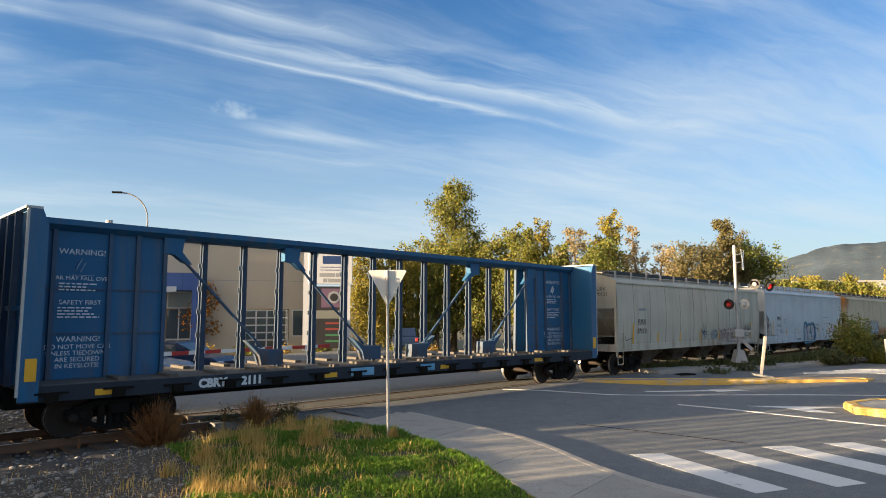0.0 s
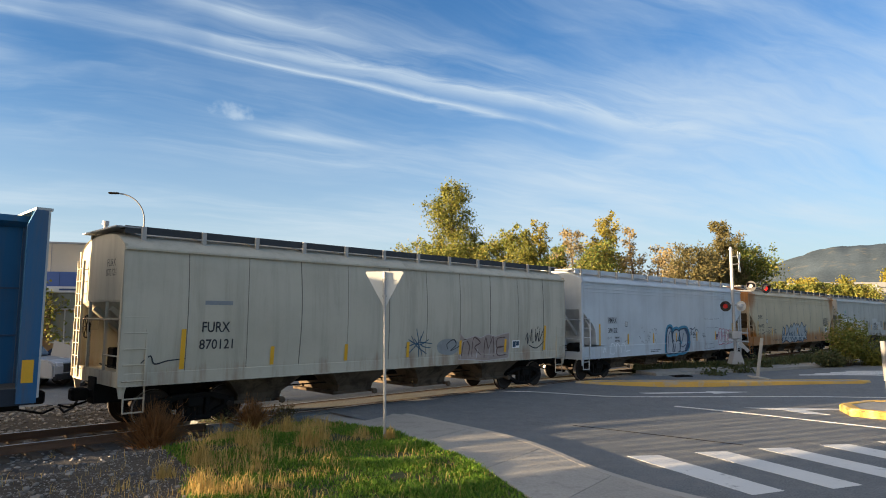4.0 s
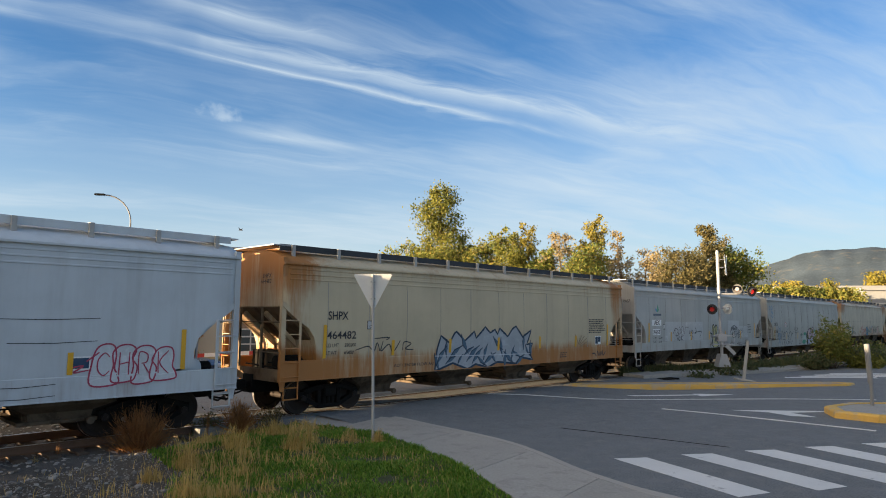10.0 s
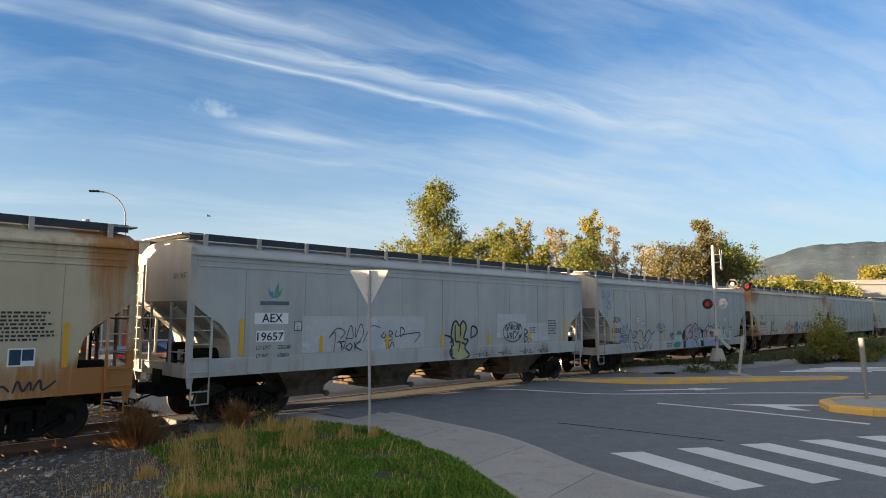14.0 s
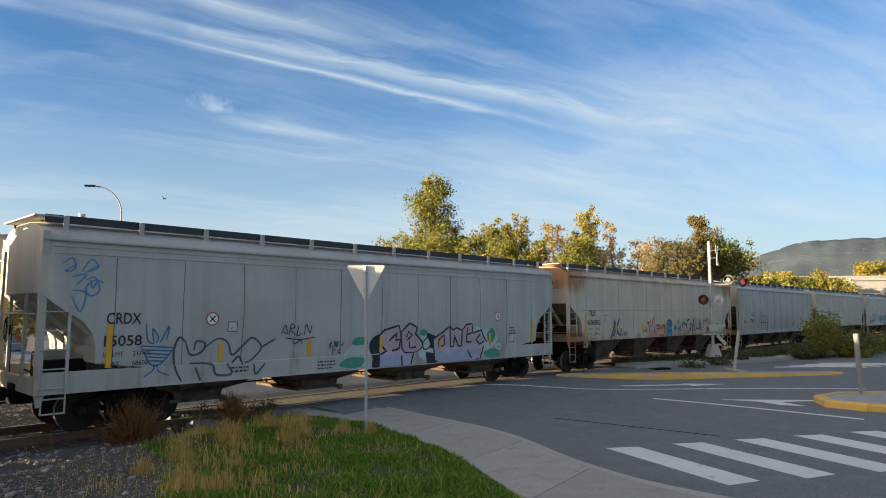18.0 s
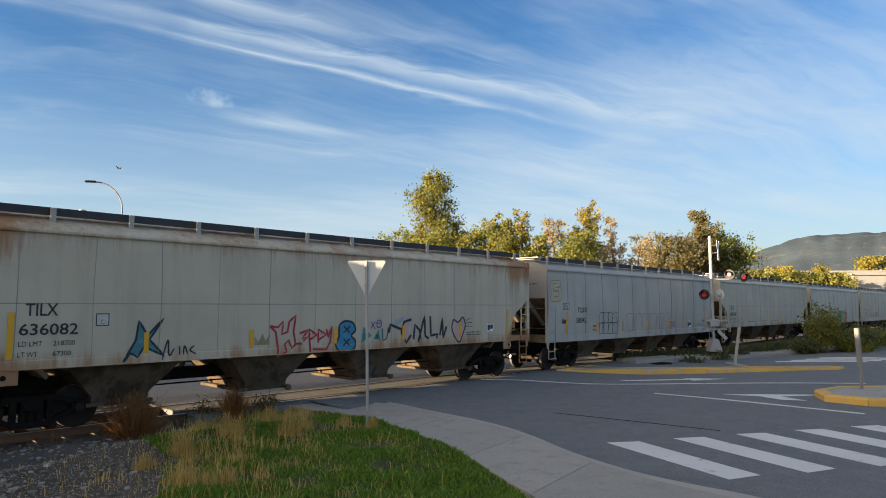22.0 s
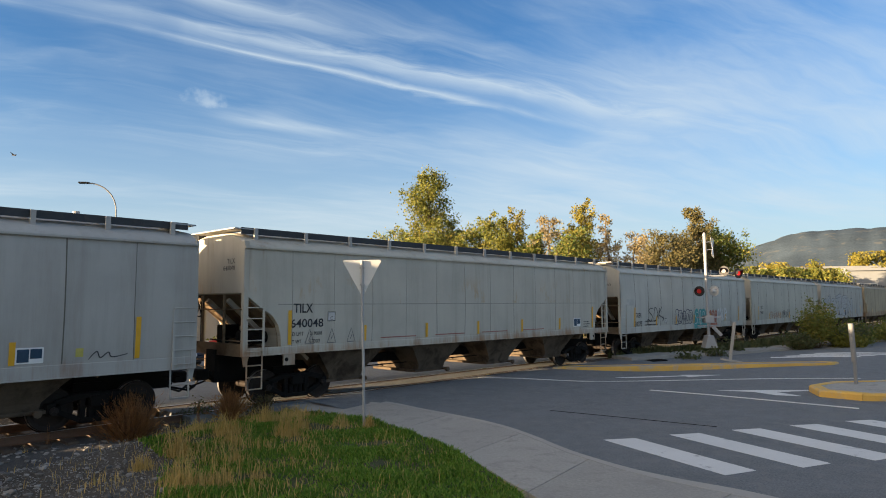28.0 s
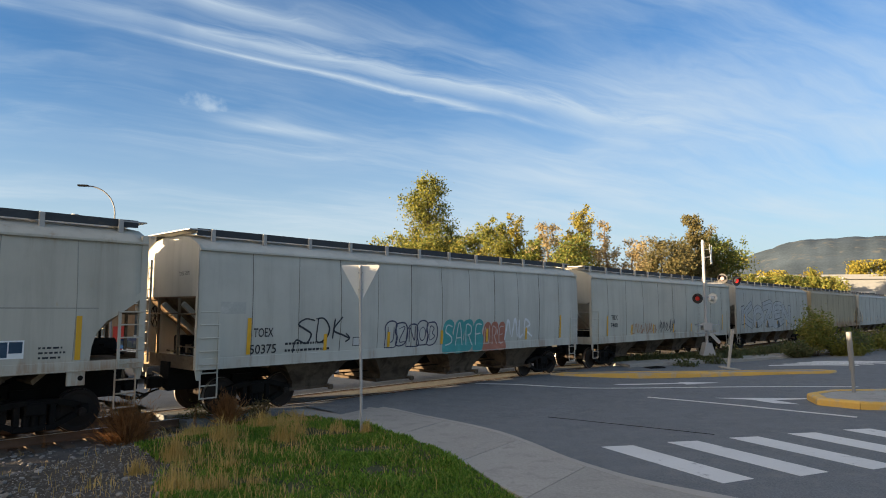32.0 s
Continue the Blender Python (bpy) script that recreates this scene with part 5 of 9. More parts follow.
    car, hb = add_hopper(1, paint=P, label="pale blue-white flat-sided hopper car with a blue graffiti piece", sill=(0.94, 1.41), eave=4.05, seams=0, beads=3, walk_mat=P, tank=True)
    patch(car, -hb + 2.02, -hb + 2.85, 2.38, 2.68, spray((0.40, 0.42, 0.44)), 1, name="mark_patch")
    marks(car, "PMRX", "39122", -hb + 2.1, -hb + 2.76, -hb + 2.06, -hb + 2.82, 2.42, 1.98, 0.23)
    stencil(car, "LD LMT", -hb + 2.0, -hb + 2.33, 1.73, 1.81, STENCIL_BLACK, 3)
    patch(car, -hb + 2.6, -hb + 3.2, 1.55, 1.84, spray((0.44, 0.46, 0.48)), 1, name="mark_patch")
    print_rows(car, -hb + 2.62, -hb + 3.1, 1.74, 2, 0.14, STENCIL_BLACK, 0.06)
    stencil(car, "NEW 7-85", -hb + 3.45, -hb + 3.85, 1.58, 1.65, STENCIL_BLACK, 3)
    square_mark(car, -hb + 3.5, 2.25, 0.22, "C")
    end_stencil(car, hb, "39122", -0.75, -0.35, 3.5, 3.64, STENCIL_BLACK)
    for shape, box4 in ((ROUND_A, (-1.08, -0.40, 0.95, 2.19)), (ROUND_B, (-0.42, 0.36, 0.95, 2.06)), (ROUND_D, (0.34, 1.42, 0.95, 2.11))):
        pts = curve(cell(box4, shape), 5, True)
        decal("graffiti_rim", ribbon([pts], 0.30, spray((0.03, 0.19, 0.31)), taper=False), car, 1, "blue graffiti glow")
        fill_shape(car, box4, shape, (0.36, 0.385, 0.42), 2, True, "grey graffiti fill")
        decal("graffiti_rim", ribbon([pts], 0.075, spray((0.012, 0.035, 0.07)), taper=False), car, 4, "dark blue graffiti contour")
    fill_shape(car, (-0.7, -0.40, 1.5, 2.19), [(0.3, 1), (0.9, 0.95), (1, 0.5), (0.9, 0.1), (0.6, 0.3), (0.5, 0.75), (0, 0.9)], (0.03, 0.10, 0.18), 3, True)
    fill_shape(car, (0.9, 1.42, 1.0, 2.1), [(0, 1), (0.6, 1), (1, 0.7), (1, 0.3), (0.5, 0), (0, 0.05), (0.5, 0.35), (0.55, 0.7)], (0.02, 0.05, 0.12), 3, True)
    strokes(car, (-1.08, 1.42, 0.95, 2.19), [[(0.08, 0.1), (0.09, 0.6), (0.18, 0.85), (0.25, 0.7), (0.25, 0.5)], [(0.25, 0.5), (0.32, 0.45), (0.36, 0.3), (0.34, 0.0)], [(0.42, 0.4), (0.45, 0.72)], [(0.4, 0.38), (0.52, 0.48), (0.56, 0.3), (0.55, 0.02)], [(0.66, 0.35), (0.76, 0.75)], [(0.62, 0.25), (0.7, 0.2), (0.85, 0.3)]], 0.05, (0.012, 0.03, 0.06), 5)
    strokes(car, (1.5, 2.6, 1.68, 2.2), [[(0.0, 0.1), (0.12, 0.5), (0.05, 0.2), (0.2, 0.2)], [(0.25, 0.9), (0.22, 0.3), (0.32, 0.2)], [(0.05, 0.85), (0.4, 0.75), (0.62, 0.95)], [(0.5, 0.5), (0.38, 0.3), (0.5, 0.2), (0.7, 0.7), (0.85, 0.7), (1, 0.4)]], 0.05, (0.012, 0.03, 0.06), label="dark sprayed tail of the piece")
    rng = random.Random(4)
    strokes(car, (-3.9, -1.8, 1.35, 2.33), [[(a, b), (a + rng.uniform(0.01, 0.05), b + rng.uniform(0.02, 0.12)), (a + rng.uniform(0.03, 0.09), b + rng.uniform(-0.1, 0.1))] for a, b in [(rng.uniform(0, 0.9), rng.uniform(0.1, 0.85)) for _ in range(22)]], 0.022, (0.2, 0.22, 0.24), label="scraped remains of old tags")
    strokes(car, (-6.9, -4.6, 1.0, 1.5), [[(0, 0.3), (0.06, 0.7), (0.1, 0.3)], [(0.25, 0.2), (0.3, 1), (0.42, 0.9), (0.4, 0.2), (0.25, 0.2)], [(0.46, 0.2), (0.5, 1), (0.6, 0.8), (0.6, 0.2)], [(0.65, 0.2), (0.7, 0.95), (0.8, 0.9), (0.78, 0.2)], [(0.82, 0.3), (1, 0.4)]], 0.05, (0.68, 0.70, 0.72), label="white sprayed outline letters")
    red = (0.36, 0.05, 0.09)
    for k, shape in enumerate((ROUND_A, ROUND_B, ROUND_B, ROUND_A)):
        a = 5.15 + 0.42 * k
        fill_shape(car, (a, a + 0.5, 1.22 + 0.05 * (k % 2), 2.08 - 0.03 * k), shape, (0.53, 0.545, 0.565), 1 + k * 0.3, True, "pale bubble letter with a red outline", red, 0.035)
        strokes(car, (a + 0.1, a + 0.4, 1.38, 1.92), glyph("CHRK"[k]), 0.03, red, 4)
    strokes(car, (4.7, 5.3, 1.5, 1.95), [[(0, 0.2), (0.5, 0.3), (0.2, 0.0), (0.7, 0.1)], [(0.6, 0.5), (1, 0.9)]], 0.035, red, 4)
    patch(car, 4.72, 5.14, 1.55, 1.83, WHITE_PAINT, 1, name="data_panel")
    patch(car, 4.75, 5.11, 1.58, 1.80, spray((0.02, 0.05, 0.10)), 2, name="small_mark")
    for z, xa, xb in ((2.61, 3.37, 5.29), (2.13, 3.6, 5.25), (1.27, 3.3, 4.5), (1.04, 3.3, 4.5)):
        decal("scratch", ribbon([[(xa, z), ((xa + xb) / 2, z - 0.015), (xb, z + 0.02)]], 0.016, STENCIL_BLACK), car, 2)
    print_rows(car, -2.7, -1.6, 1.12, 2, 0.07, STENCIL_BLACK, 0.035)
    print_rows(car, 1.95, 2.4, 1.78, 3, 0.08, STENCIL_BLACK, 0.035)
    print_rows(car, 3.1, 3.5, 1.8, 3, 0.08, STENCIL_BLACK, 0.035)

    P = car_paint("tan rusted car paint", (0.555, 0.455, 0.300), (0.36, 0.15, 0.04), 0.60, 0.16, eave_rust=0.20, ends=0.26)
    car, hb = add_hopper(2, paint=P, label="tan hopper car streaked with rust, with a silver graffiti piece", sill=(1.0, 1.51), bulge=0.05, seams=11, beads=3, web=BROWN_WEB, seam_mat=SEAM_FAINT)
    marks(car, "SHPX", "464482", -7.5, -6.8, -7.52, -6.5, 2.62, 2.08, 0.24, "220200/65800")
    end_stencil(car, hb, "SHPX", -1.0, -0.55, 3.75, 3.87, STENCIL_BLACK)
    end_stencil(car, hb, "464482", -1.0, -0.45, 3.6, 3.71, STENCIL_BLACK)
    square_mark(car, -6.1, 2.35, 0.25, "C")
    piece = (-3.24, 2.06, 0.98, 2.42)
    fill_shape(car, piece, CROWN, (0.34, 0.36, 0.38), 1, label="pale jagged graffiti fill", edge=(0.02, 0.04, 0.07), edge_width=0.07)
    rng = random.Random(21)
    for k in range(24):
        u, v = (k + 0.5) / 24, rng.uniform(0.12, 0.6)
        a, r = rng.uniform(0.5, 2.6), rng.uniform(0.10, 0.2)
        d = (math.cos(a) * r * 0.35, math.sin(a) * r * 1.2)
        e = (-math.sin(a) * r * 0.12, math.cos(a) * r * 0.4)
        fill_shape(car, piece, [(u - d[0], v - d[1]), (u + e[0], v + e[1]), (u + d[0], v + d[1]), (u - e[0] * 0.5, v - e[1] * 0.5)], (0.07, 0.125, 0.18), 3, name="graffiti_shard")
        strokes(car, piece, [[(u - d[0] * 1.3, v - d[1] * 1.2), (u + e[0], v + e[1]), (u + d[0] * 1.2, v + d[1] * 1.15)]], 0.035, (0.02, 0.035, 0.06), 4, False)
    strokes(car, piece, [[(0.0, 0.34), (0.5, 0.30), (0.97, 0.28)]], 0.03, (0.46, 0.48, 0.5), 5, False)
    strokes(car, (-6.5, -4.2, 1.6, 2.1), [[(0, 0.3), (0.2, 0.5), (0.3, 0.2), (0.35, 0.7), (0.4, 0.2)], [(0.45, 0.8), (0.42, 0.2), (0.55, 0.6), (0.6, 0.2)], [(0.62, 0.7), (0.65, 0.2), (0.75, 0.8)], [(0.8, 0.2), (0.82, 0.7), (0.95, 0.6), (0.85, 0.3), (1, 0.2)], [(0.3, 0.95), (0.55, 1), (0.5, 0.85)]], 0.035, INK, label="thin black graffiti tag")
    stencil(car, "ACF CENTER FLOW ARI", -5.0, -3.3, 1.2, 1.29, STENCIL_BLACK, 2)
    print_rows(car, 6.08, 7.43, 2.66, 8, 0.077, STENCIL_BLACK, 0.042)
    inspection_panel(car, 6.58, 1.62, 0.48, 0.36)
    strokes(car, (5.0, 5.95, 1.5, 2.08), [[(0, 1), (0.3, 0.3)], [(0.3, 0.3), (0.55, 0.9)], [(0.35, 0.25), (0.75, 0.85)], [(0.4, 0.2), (0.95, 0.7)], [(0.3, 0.25), (0.42, 0.9)], [(0.45, 0.1), (1.0, 0.45)]], 0.04, (0.24, 0.17, 0.10), label="brown sprayed fan of strokes")
    strokes(car, (6.3, 7.46, 1.08, 1.36), [[(0, 0.5), (0.2, 0.6), (0.3, 0.2)], [(0.35, 0.1), (0.42, 0.9), (0.5, 0.2), (0.6, 0.8), (0.62, 0.2)], [(0.65, 0.2), (0.75, 0.9), (0.8, 0.2), (1, 0.8)]], 0.045, INK)
    print_rows(car, 3.9, 4.5, 1.32, 3, 0.08, STENCIL_BLACK, 0.04)

    P = car_paint("grey car paint", (0.448, 0.440, 0.405), RUST, 0.08, 0.3)
    car, hb = add_hopper(3, paint=P, label="grey covered hopper car with white number patches and black tags", sill=(1.17, 1.57), eave=4.0, seams=9, bulge=0.03, beads=2, seam_mat=SEAM_FAINT)
    patch(car, -6.93, -5.93, 2.41, 2.70, WHITE_PAINT, 1, name="mark_patch")
    patch(car, -6.86, -6.04, 1.95, 2.24, WHITE_PAINT, 1, name="mark_patch")
    marks(car, "AEX", "19657", -6.72, -6.1, -6.84, -6.06, 2.45, 1.98, 0.23, "220200/65800")
    end_stencil(car, hb, "AEX 19657", -1.35, -0.65, 3.52, 3.66, STENCIL_BLACK)
    fill_shape(car, (-6.55, -6.25, 3.08, 3.38), [(0, 0.9), (0.1, 0.3), (0.5, 0), (0.45, 0.5), (0.2, 0.6)], (0.08, 0.25, 0.46), 1, True, "blue and green leaf emblem", name="logo")
    fill_shape(car, (-6.4, -6.1, 3.08, 3.48), [(0.1, 0), (0.7, 0.2), (0.9, 0.75), (0.6, 0.4), (0.5, 1.0), (0.15, 0.5)], (0.10, 0.33, 0.20), 2, True, name="logo")
    patch(car, -6.78, -5.92, 2.9, 3.0, spray((0.10, 0.12, 0.15)), 1, "dark word bar under the emblem", "logo")
    square_mark(car, -5.75, 2.22, 0.25, "C")
    patch(car, -5.48, -0.84, 1.62, 2.61, spray((0.475, 0.475, 0.46)), 1, "cleaner paint patch")
    patch(car, 2.85, 4.62, 1.85, 2.70, spray((0.475, 0.475, 0.46)), 1, "cleaner paint patch")
    patch(car, 4.65, 6.18, 1.66, 2.36, spray((0.46, 0.46, 0.445)), 1, "cleaner paint patch")
    brown = (0.09, 0.05, 0.05)
    strokes(car, (-4.6, -2.7, 1.6, 2.39), [[(0.1, 0), (0.12, 0.7), (0.0, 0.5), (0.15, 0.85), (0.3, 0.7), (0.2, 0.4), (0.3, 0.1)], [(0.28, 0.1), (0.4, 0.95), (0.45, 0.5), (0.3, 0.5)], [(0.5, 0.9), (0.5, 0.5), (0.6, 1.0), (0.65, 0.6), (0.5, 0.2)], [(0.65, 0.3), (0.8, 0.9), (1, 0.85)]], 0.03, brown, label="thin looping brown tag")
    strokes(car, (-4.3, -3.4, 1.6, 2.0), [[(0, 0.7), (0.3, 0.75)], [(0.15, 0.75), (0.2, 0.1)], [(0.5, 0.6), (0.35, 0.3), (0.5, 0.1), (0.6, 0.4), (0.5, 0.6)], [(0.7, 0.7), (0.72, 0.1)], [(0.95, 0.7), (0.72, 0.4), (1, 0.05)]], 0.04, INK)
    strokes(car, (-2.7, -1.05, 1.65, 2.27), [[(0.1, 0.8), (0.02, 0.6), (0.1, 0.5), (0.12, 0.7)], [(0.2, 0.5), (0.22, 0.85), (0.3, 0.7), (0.22, 0.6), (0.32, 0.5)], [(0.4, 0.85), (0.36, 0.6), (0.45, 0.55)], [(0.5, 0.5), (0.5, 1), (0.6, 0.8), (0.5, 0.5)], [(0.1, 0.35), (0.3, 0.4)], [(0.2, 0.4), (0.22, 0.0), (0.3, 0.3), (0.35, 0.0)], [(0.45, 0.6), (1, 0.7), (0.85, 0.2)]], 0.035, INK, label="thin black graffiti tag")
    yellow = (0.40, 0.37, 0.17)
    fill_shape(car, (0.2, 1.35, 1.15, 2.45), [(0.2, 0.55), (0.25, 0.9), (0.4, 1), (0.55, 0.88), (0.7, 1.0), (0.85, 0.85), (0.75, 0.55), (0.95, 0.5), (0.8, 0.3), (1, 0.1), (0.7, 0), (0.35, 0.02), (0.15, 0.2), (0.3, 0.4)], yellow, 1, True, "dull yellow bubble letters with black contours", INK, 0.07)
    strokes(car, (0.1, 1.8, 1.15, 2.45), [[(0.0, 0.65), (0.15, 0.6), (0.25, 0.5), (0.15, 0.45)], [(0.2, 0.4), (0.22, 0.05)], [(0.3, 0.9), (0.32, 0.5), (0.45, 0.45), (0.4, 0.2)], [(0.45, 0.9), (0.47, 0.6)], [(0.5, 0.45), (0.6, 0.4)], [(0.78, 0.55), (0.8, 0.85), (0.95, 0.8), (0.95, 0.65), (0.78, 0.55)]], 0.07, INK, 4)
    strokes(car, (3.21, 4.37, 1.67, 2.41), [[(0.5, 1), (0.15, 0.85), (0, 0.5), (0.15, 0.15), (0.5, 0), (0.85, 0.15), (1, 0.5), (0.85, 0.85), (0.5, 1)]], 0.035, INK, label="oval tag ring")
    strokes(car, (3.35, 4.3, 1.75, 2.35), [[(0, 0.6), (0.05, 0.9), (0.12, 0.6), (0, 0.6)], [(0.15, 0.6), (0.25, 0.95), (0.3, 0.6)], [(0.35, 0.6), (0.38, 0.95), (0.48, 0.8), (0.36, 0.75), (0.5, 0.6)], [(0.62, 0.9), (0.52, 0.75), (0.65, 0.6)], [(0.7, 0.6), (0.72, 0.95), (0.8, 0.6), (0.84, 0.95)], [(0.88, 0.6), (0.9, 0.95), (1, 0.8)], [(0.1, 0.5), (0.15, 0.1), (0.25, 0.45)], [(0.35, 0.1), (0.3, 0.35), (0.42, 0.35), (0.35, 0.1)], [(0.5, 0.05), (0.52, 0.5), (0.7, 0.4)], [(0.6, 0.1), (0.85, 0.5)], [(0.85, 0.2), (0.95, 0.3), (0.9, 0.1), (0.85, 0.2)]], 0.045, INK, 4)
    strokes(car, (4.46, 4.95, 1.62, 2.12), [[(0.1, 0), (0.1, 1), (0.5, 0.8), (0.15, 0.55), (0.6, 0.3), (0.1, 0)], [(1, 0.6), (0.7, 0.5), (1, 0.2), (0.6, 0)]], 0.05, INK)
    print_rows(car, 6.07, 6.72, 2.42, 6, 0.1, STENCIL_BLACK, 0.045)
    print_rows(car, 4.85, 5.3, 2.15, 3, 0.09, STENCIL_BLACK, 0.045)
    for x in (1.6, 2.9, 4.2, 5.3):
        strokes(car, (x, x + 0.9, 1.2, 1.5), [[(0, 0.3), (0.2, 0.35), (0.35, 0.0), (0.3, 0.5), (0.45, 0.1)], [(0.4, 0.1), (0.4, 1)], [(0.6, 0.6), (0.5, 0.4), (0.62, 0.1)], [(0.7, 0.3), (0.8, 0.5), (0.72, 0.1), (1, 0.2)]], 0.028, INK)

    P = car_paint("warm grey car paint", (0.440, 0.430, 0.390), RUST, 0.06, 0.34)
    car, hb = add_hopper(4, paint=P, label="grey hopper car with a pink and black graffiti piece", sill=(0.93, 1.345), eave=4.0, seams=11, bulge=0.05, beads=2)
    marks(car, "CRDX", "15058", -7.86, -7.13, -7.89, -7.09, 2.33, 1.85, 0.25, "217400/68600")
    blue = (0.07, 0.20, 0.36)
    strokes(car, (-8.85, -7.95, 2.6, 3.72), [[(0.1, 0.9), (0.3, 1), (0.35, 0.8), (0.15, 0.75), (0.4, 0.9)], [(0.5, 0.75), (0.7, 1.0), (0.85, 0.85), (0.6, 0.75), (0.9, 0.9)], [(0.3, 0.65), (0.6, 0.7), (0.4, 0.5)], [(0.6, 0.6), (0.8, 0.65), (0.9, 0.4), (0.7, 0.3), (0.6, 0.45), (0.8, 0.6), (1, 0.55)], [(0.3, 0.4), (0.6, 0.35), (0.5, 0.0), (0.3, 0.3)], [(0.7, 0.6), (0.75, 0.45), (0.85, 0.6)]], 0.035, blue, label="blue sprayed scrawl")
    vase = (-7.2, -6.25, 1.15, 2.4)
    strokes(car, vase, [[(0.1, 0.55), (0.9, 0.5)], [(0.15, 0.48), (0.85, 0.44)], [(0.2, 0.42), (0.8, 0.37)], [(0.25, 0.35), (0.7, 0.32)], [(0.3, 0.28), (0.65, 0.26)], [(0.1, 0.55), (0.35, 0.22), (0.6, 0.22), (0.9, 0.5)], [(0.45, 0.22), (0.4, 0.1), (0.2, 0.0)], [(0.5, 0.22), (0.55, 0.08), (0.8, 0.0)], [(0.2, 0.95), (0.25, 0.65), (0.4, 0.58)], [(0.4, 0.6), (0.35, 0.85), (0.5, 0.7), (0.45, 0.6)], [(0.55, 0.6), (0.75, 0.9), (0.7, 0.65)]], 0.035, (0.05, 0.16, 0.30), label="blue sprayed vase figure")
    line_art = (-6.35, -3.67, 0.98, 2.0)
    strokes(car, line_art, [[(0.08, 0.0), (0.02, 0.3), (0.0, 0.7), (0.04, 1.0), (0.1, 0.9)], [(0.1, 0.9), (0.15, 0.6), (0.25, 0.65), (0.28, 0.85), (0.2, 0.9), (0.18, 0.7)], [(0.28, 0.75), (0.4, 0.95), (0.5, 0.85), (0.55, 0.55), (0.65, 0.75), (0.75, 0.95), (0.85, 0.7), (0.75, 0.4), (0.68, 0.35)], [(0.85, 0.7), (1.0, 0.9)], [(0.15, 0.4), (0.35, 0.35), (0.4, 0.1), (0.55, 0.1), (0.5, 0.35)], [(0.55, 0.35), (0.62, 0.5), (0.66, 0.3)], [(0.2, 0.3), (0.25, 0.0)], [(0.78, 0.3), (0.8, 0.05), (0.9, 0.3)]], 0.055, (0.06, 0.085, 0.10), label="long dark graffiti contour")
    strokes(car, (-3.5, -2.3, 1.75, 2.3), [[(0, 0.5), (0.1, 0.9), (0.15, 0.5), (0.05, 0.6)], [(0.2, 0.4), (0.25, 0.95), (0.35, 0.8), (0.22, 0.7), (0.4, 0.4)], [(0.45, 0.9), (0.42, 0.4), (0.55, 0.5)], [(0.6, 0.4), (0.65, 0.95), (0.75, 0.5), (0.8, 0.9)], [(0.1, 0.3), (0.5, 0.2), (0.9, 0.3)], [(0.3, 0.2), (0.35, 0), (0.5, 0.15), (0.55, 0)]], 0.03, INK)
    mint, green, pink, lilac = (0.40, 0.475, 0.44), (0.05, 0.25, 0.16), (0.43, 0.335, 0.36), (0.32, 0.34, 0.44)
    for k, (x, z, w, h, c) in enumerate(((-1.3, 0.98, 1.5, 0.75, mint), (-1.0, 1.45, 1.0, 0.35, mint), (-1.15, 1.62, 0.7, 0.24, green), (-1.5, 0.97, 0.9, 0.36, green), (-1.75, 1.6, 0.16, 0.18, green), (1.55, 1.0, 0.75, 1.0, mint), (1.6, 1.85, 0.4, 0.2, green), (4.3, 1.2, 1.3, 0.85, mint), (4.0, 1.75, 0.7, 0.4, mint), (5.0, 1.55, 0.5, 0.45, green), (4.9, 0.95, 0.9, 0.35, green), (5.5, 1.2, 0.35, 0.3, mint))):
        blob_shape(car, x, z, w, h, c, 41 + k, 0.3 + k * 0.1)
    left, right = (-0.3, 1.80, 0.95, 2.25), (2.19, 5.02, 0.95, 2.2)
    shadow = (0.012, 0.014, 0.028)
    fill_shape(car, (-0.45, 0.2, 0.95, 2.1), [(0, 0.5), (0.1, 0.72), (0.6, 0.85), (0.9, 0.6), (0.6, 0.3), (0.9, 0), (0.2, 0), (0.2, 0.25)], shadow, 1.6, True, "black graffiti shade")
    fill_shape(car, (1.9, 2.6, 0.95, 2.0), [(0, 0.5), (0.1, 0.95), (0.8, 0.8), (0.7, 0), (0.1, 0)], shadow, 1.6, False)
    blob_shape(car, 1.75, 1.4, 0.4, 0.34, mint, 71, 3, shadow)
    for box4, shape in ((left, BLOCK_LEFT), (right, BLOCK_RIGHT)):
        fill_shape(car, box4, shape, pink, 2, False, "pink angular graffiti form", shadow, 0.06)
        fill_shape(car, (box4[0] + 0.25, box4[1] - 0.45, 0.95, 1.345), [(0, 0), (0.02, 1), (0.98, 0.9), (0.92, 0)], lilac, 4, False, "lilac foot of the piece")
    strokes(car, left, [[(0.3, 0.6), (0.45, 0.78), (0.42, 0.6), (0.52, 0.62), (0.5, 0.4), (0.36, 0.36)], [(0.52, 0.78), (0.56, 0.4), (0.62, 0.3), (0.8, 0.3)], [(0.64, 0.66), (0.68, 0.8), (0.76, 0.7), (0.66, 0.6)], [(0.7, 0.55), (0.72, 0.4), (0.85, 0.42)], [(0.55, 0.25), (0.56, 0)]], 0.06, shadow, 5, False)
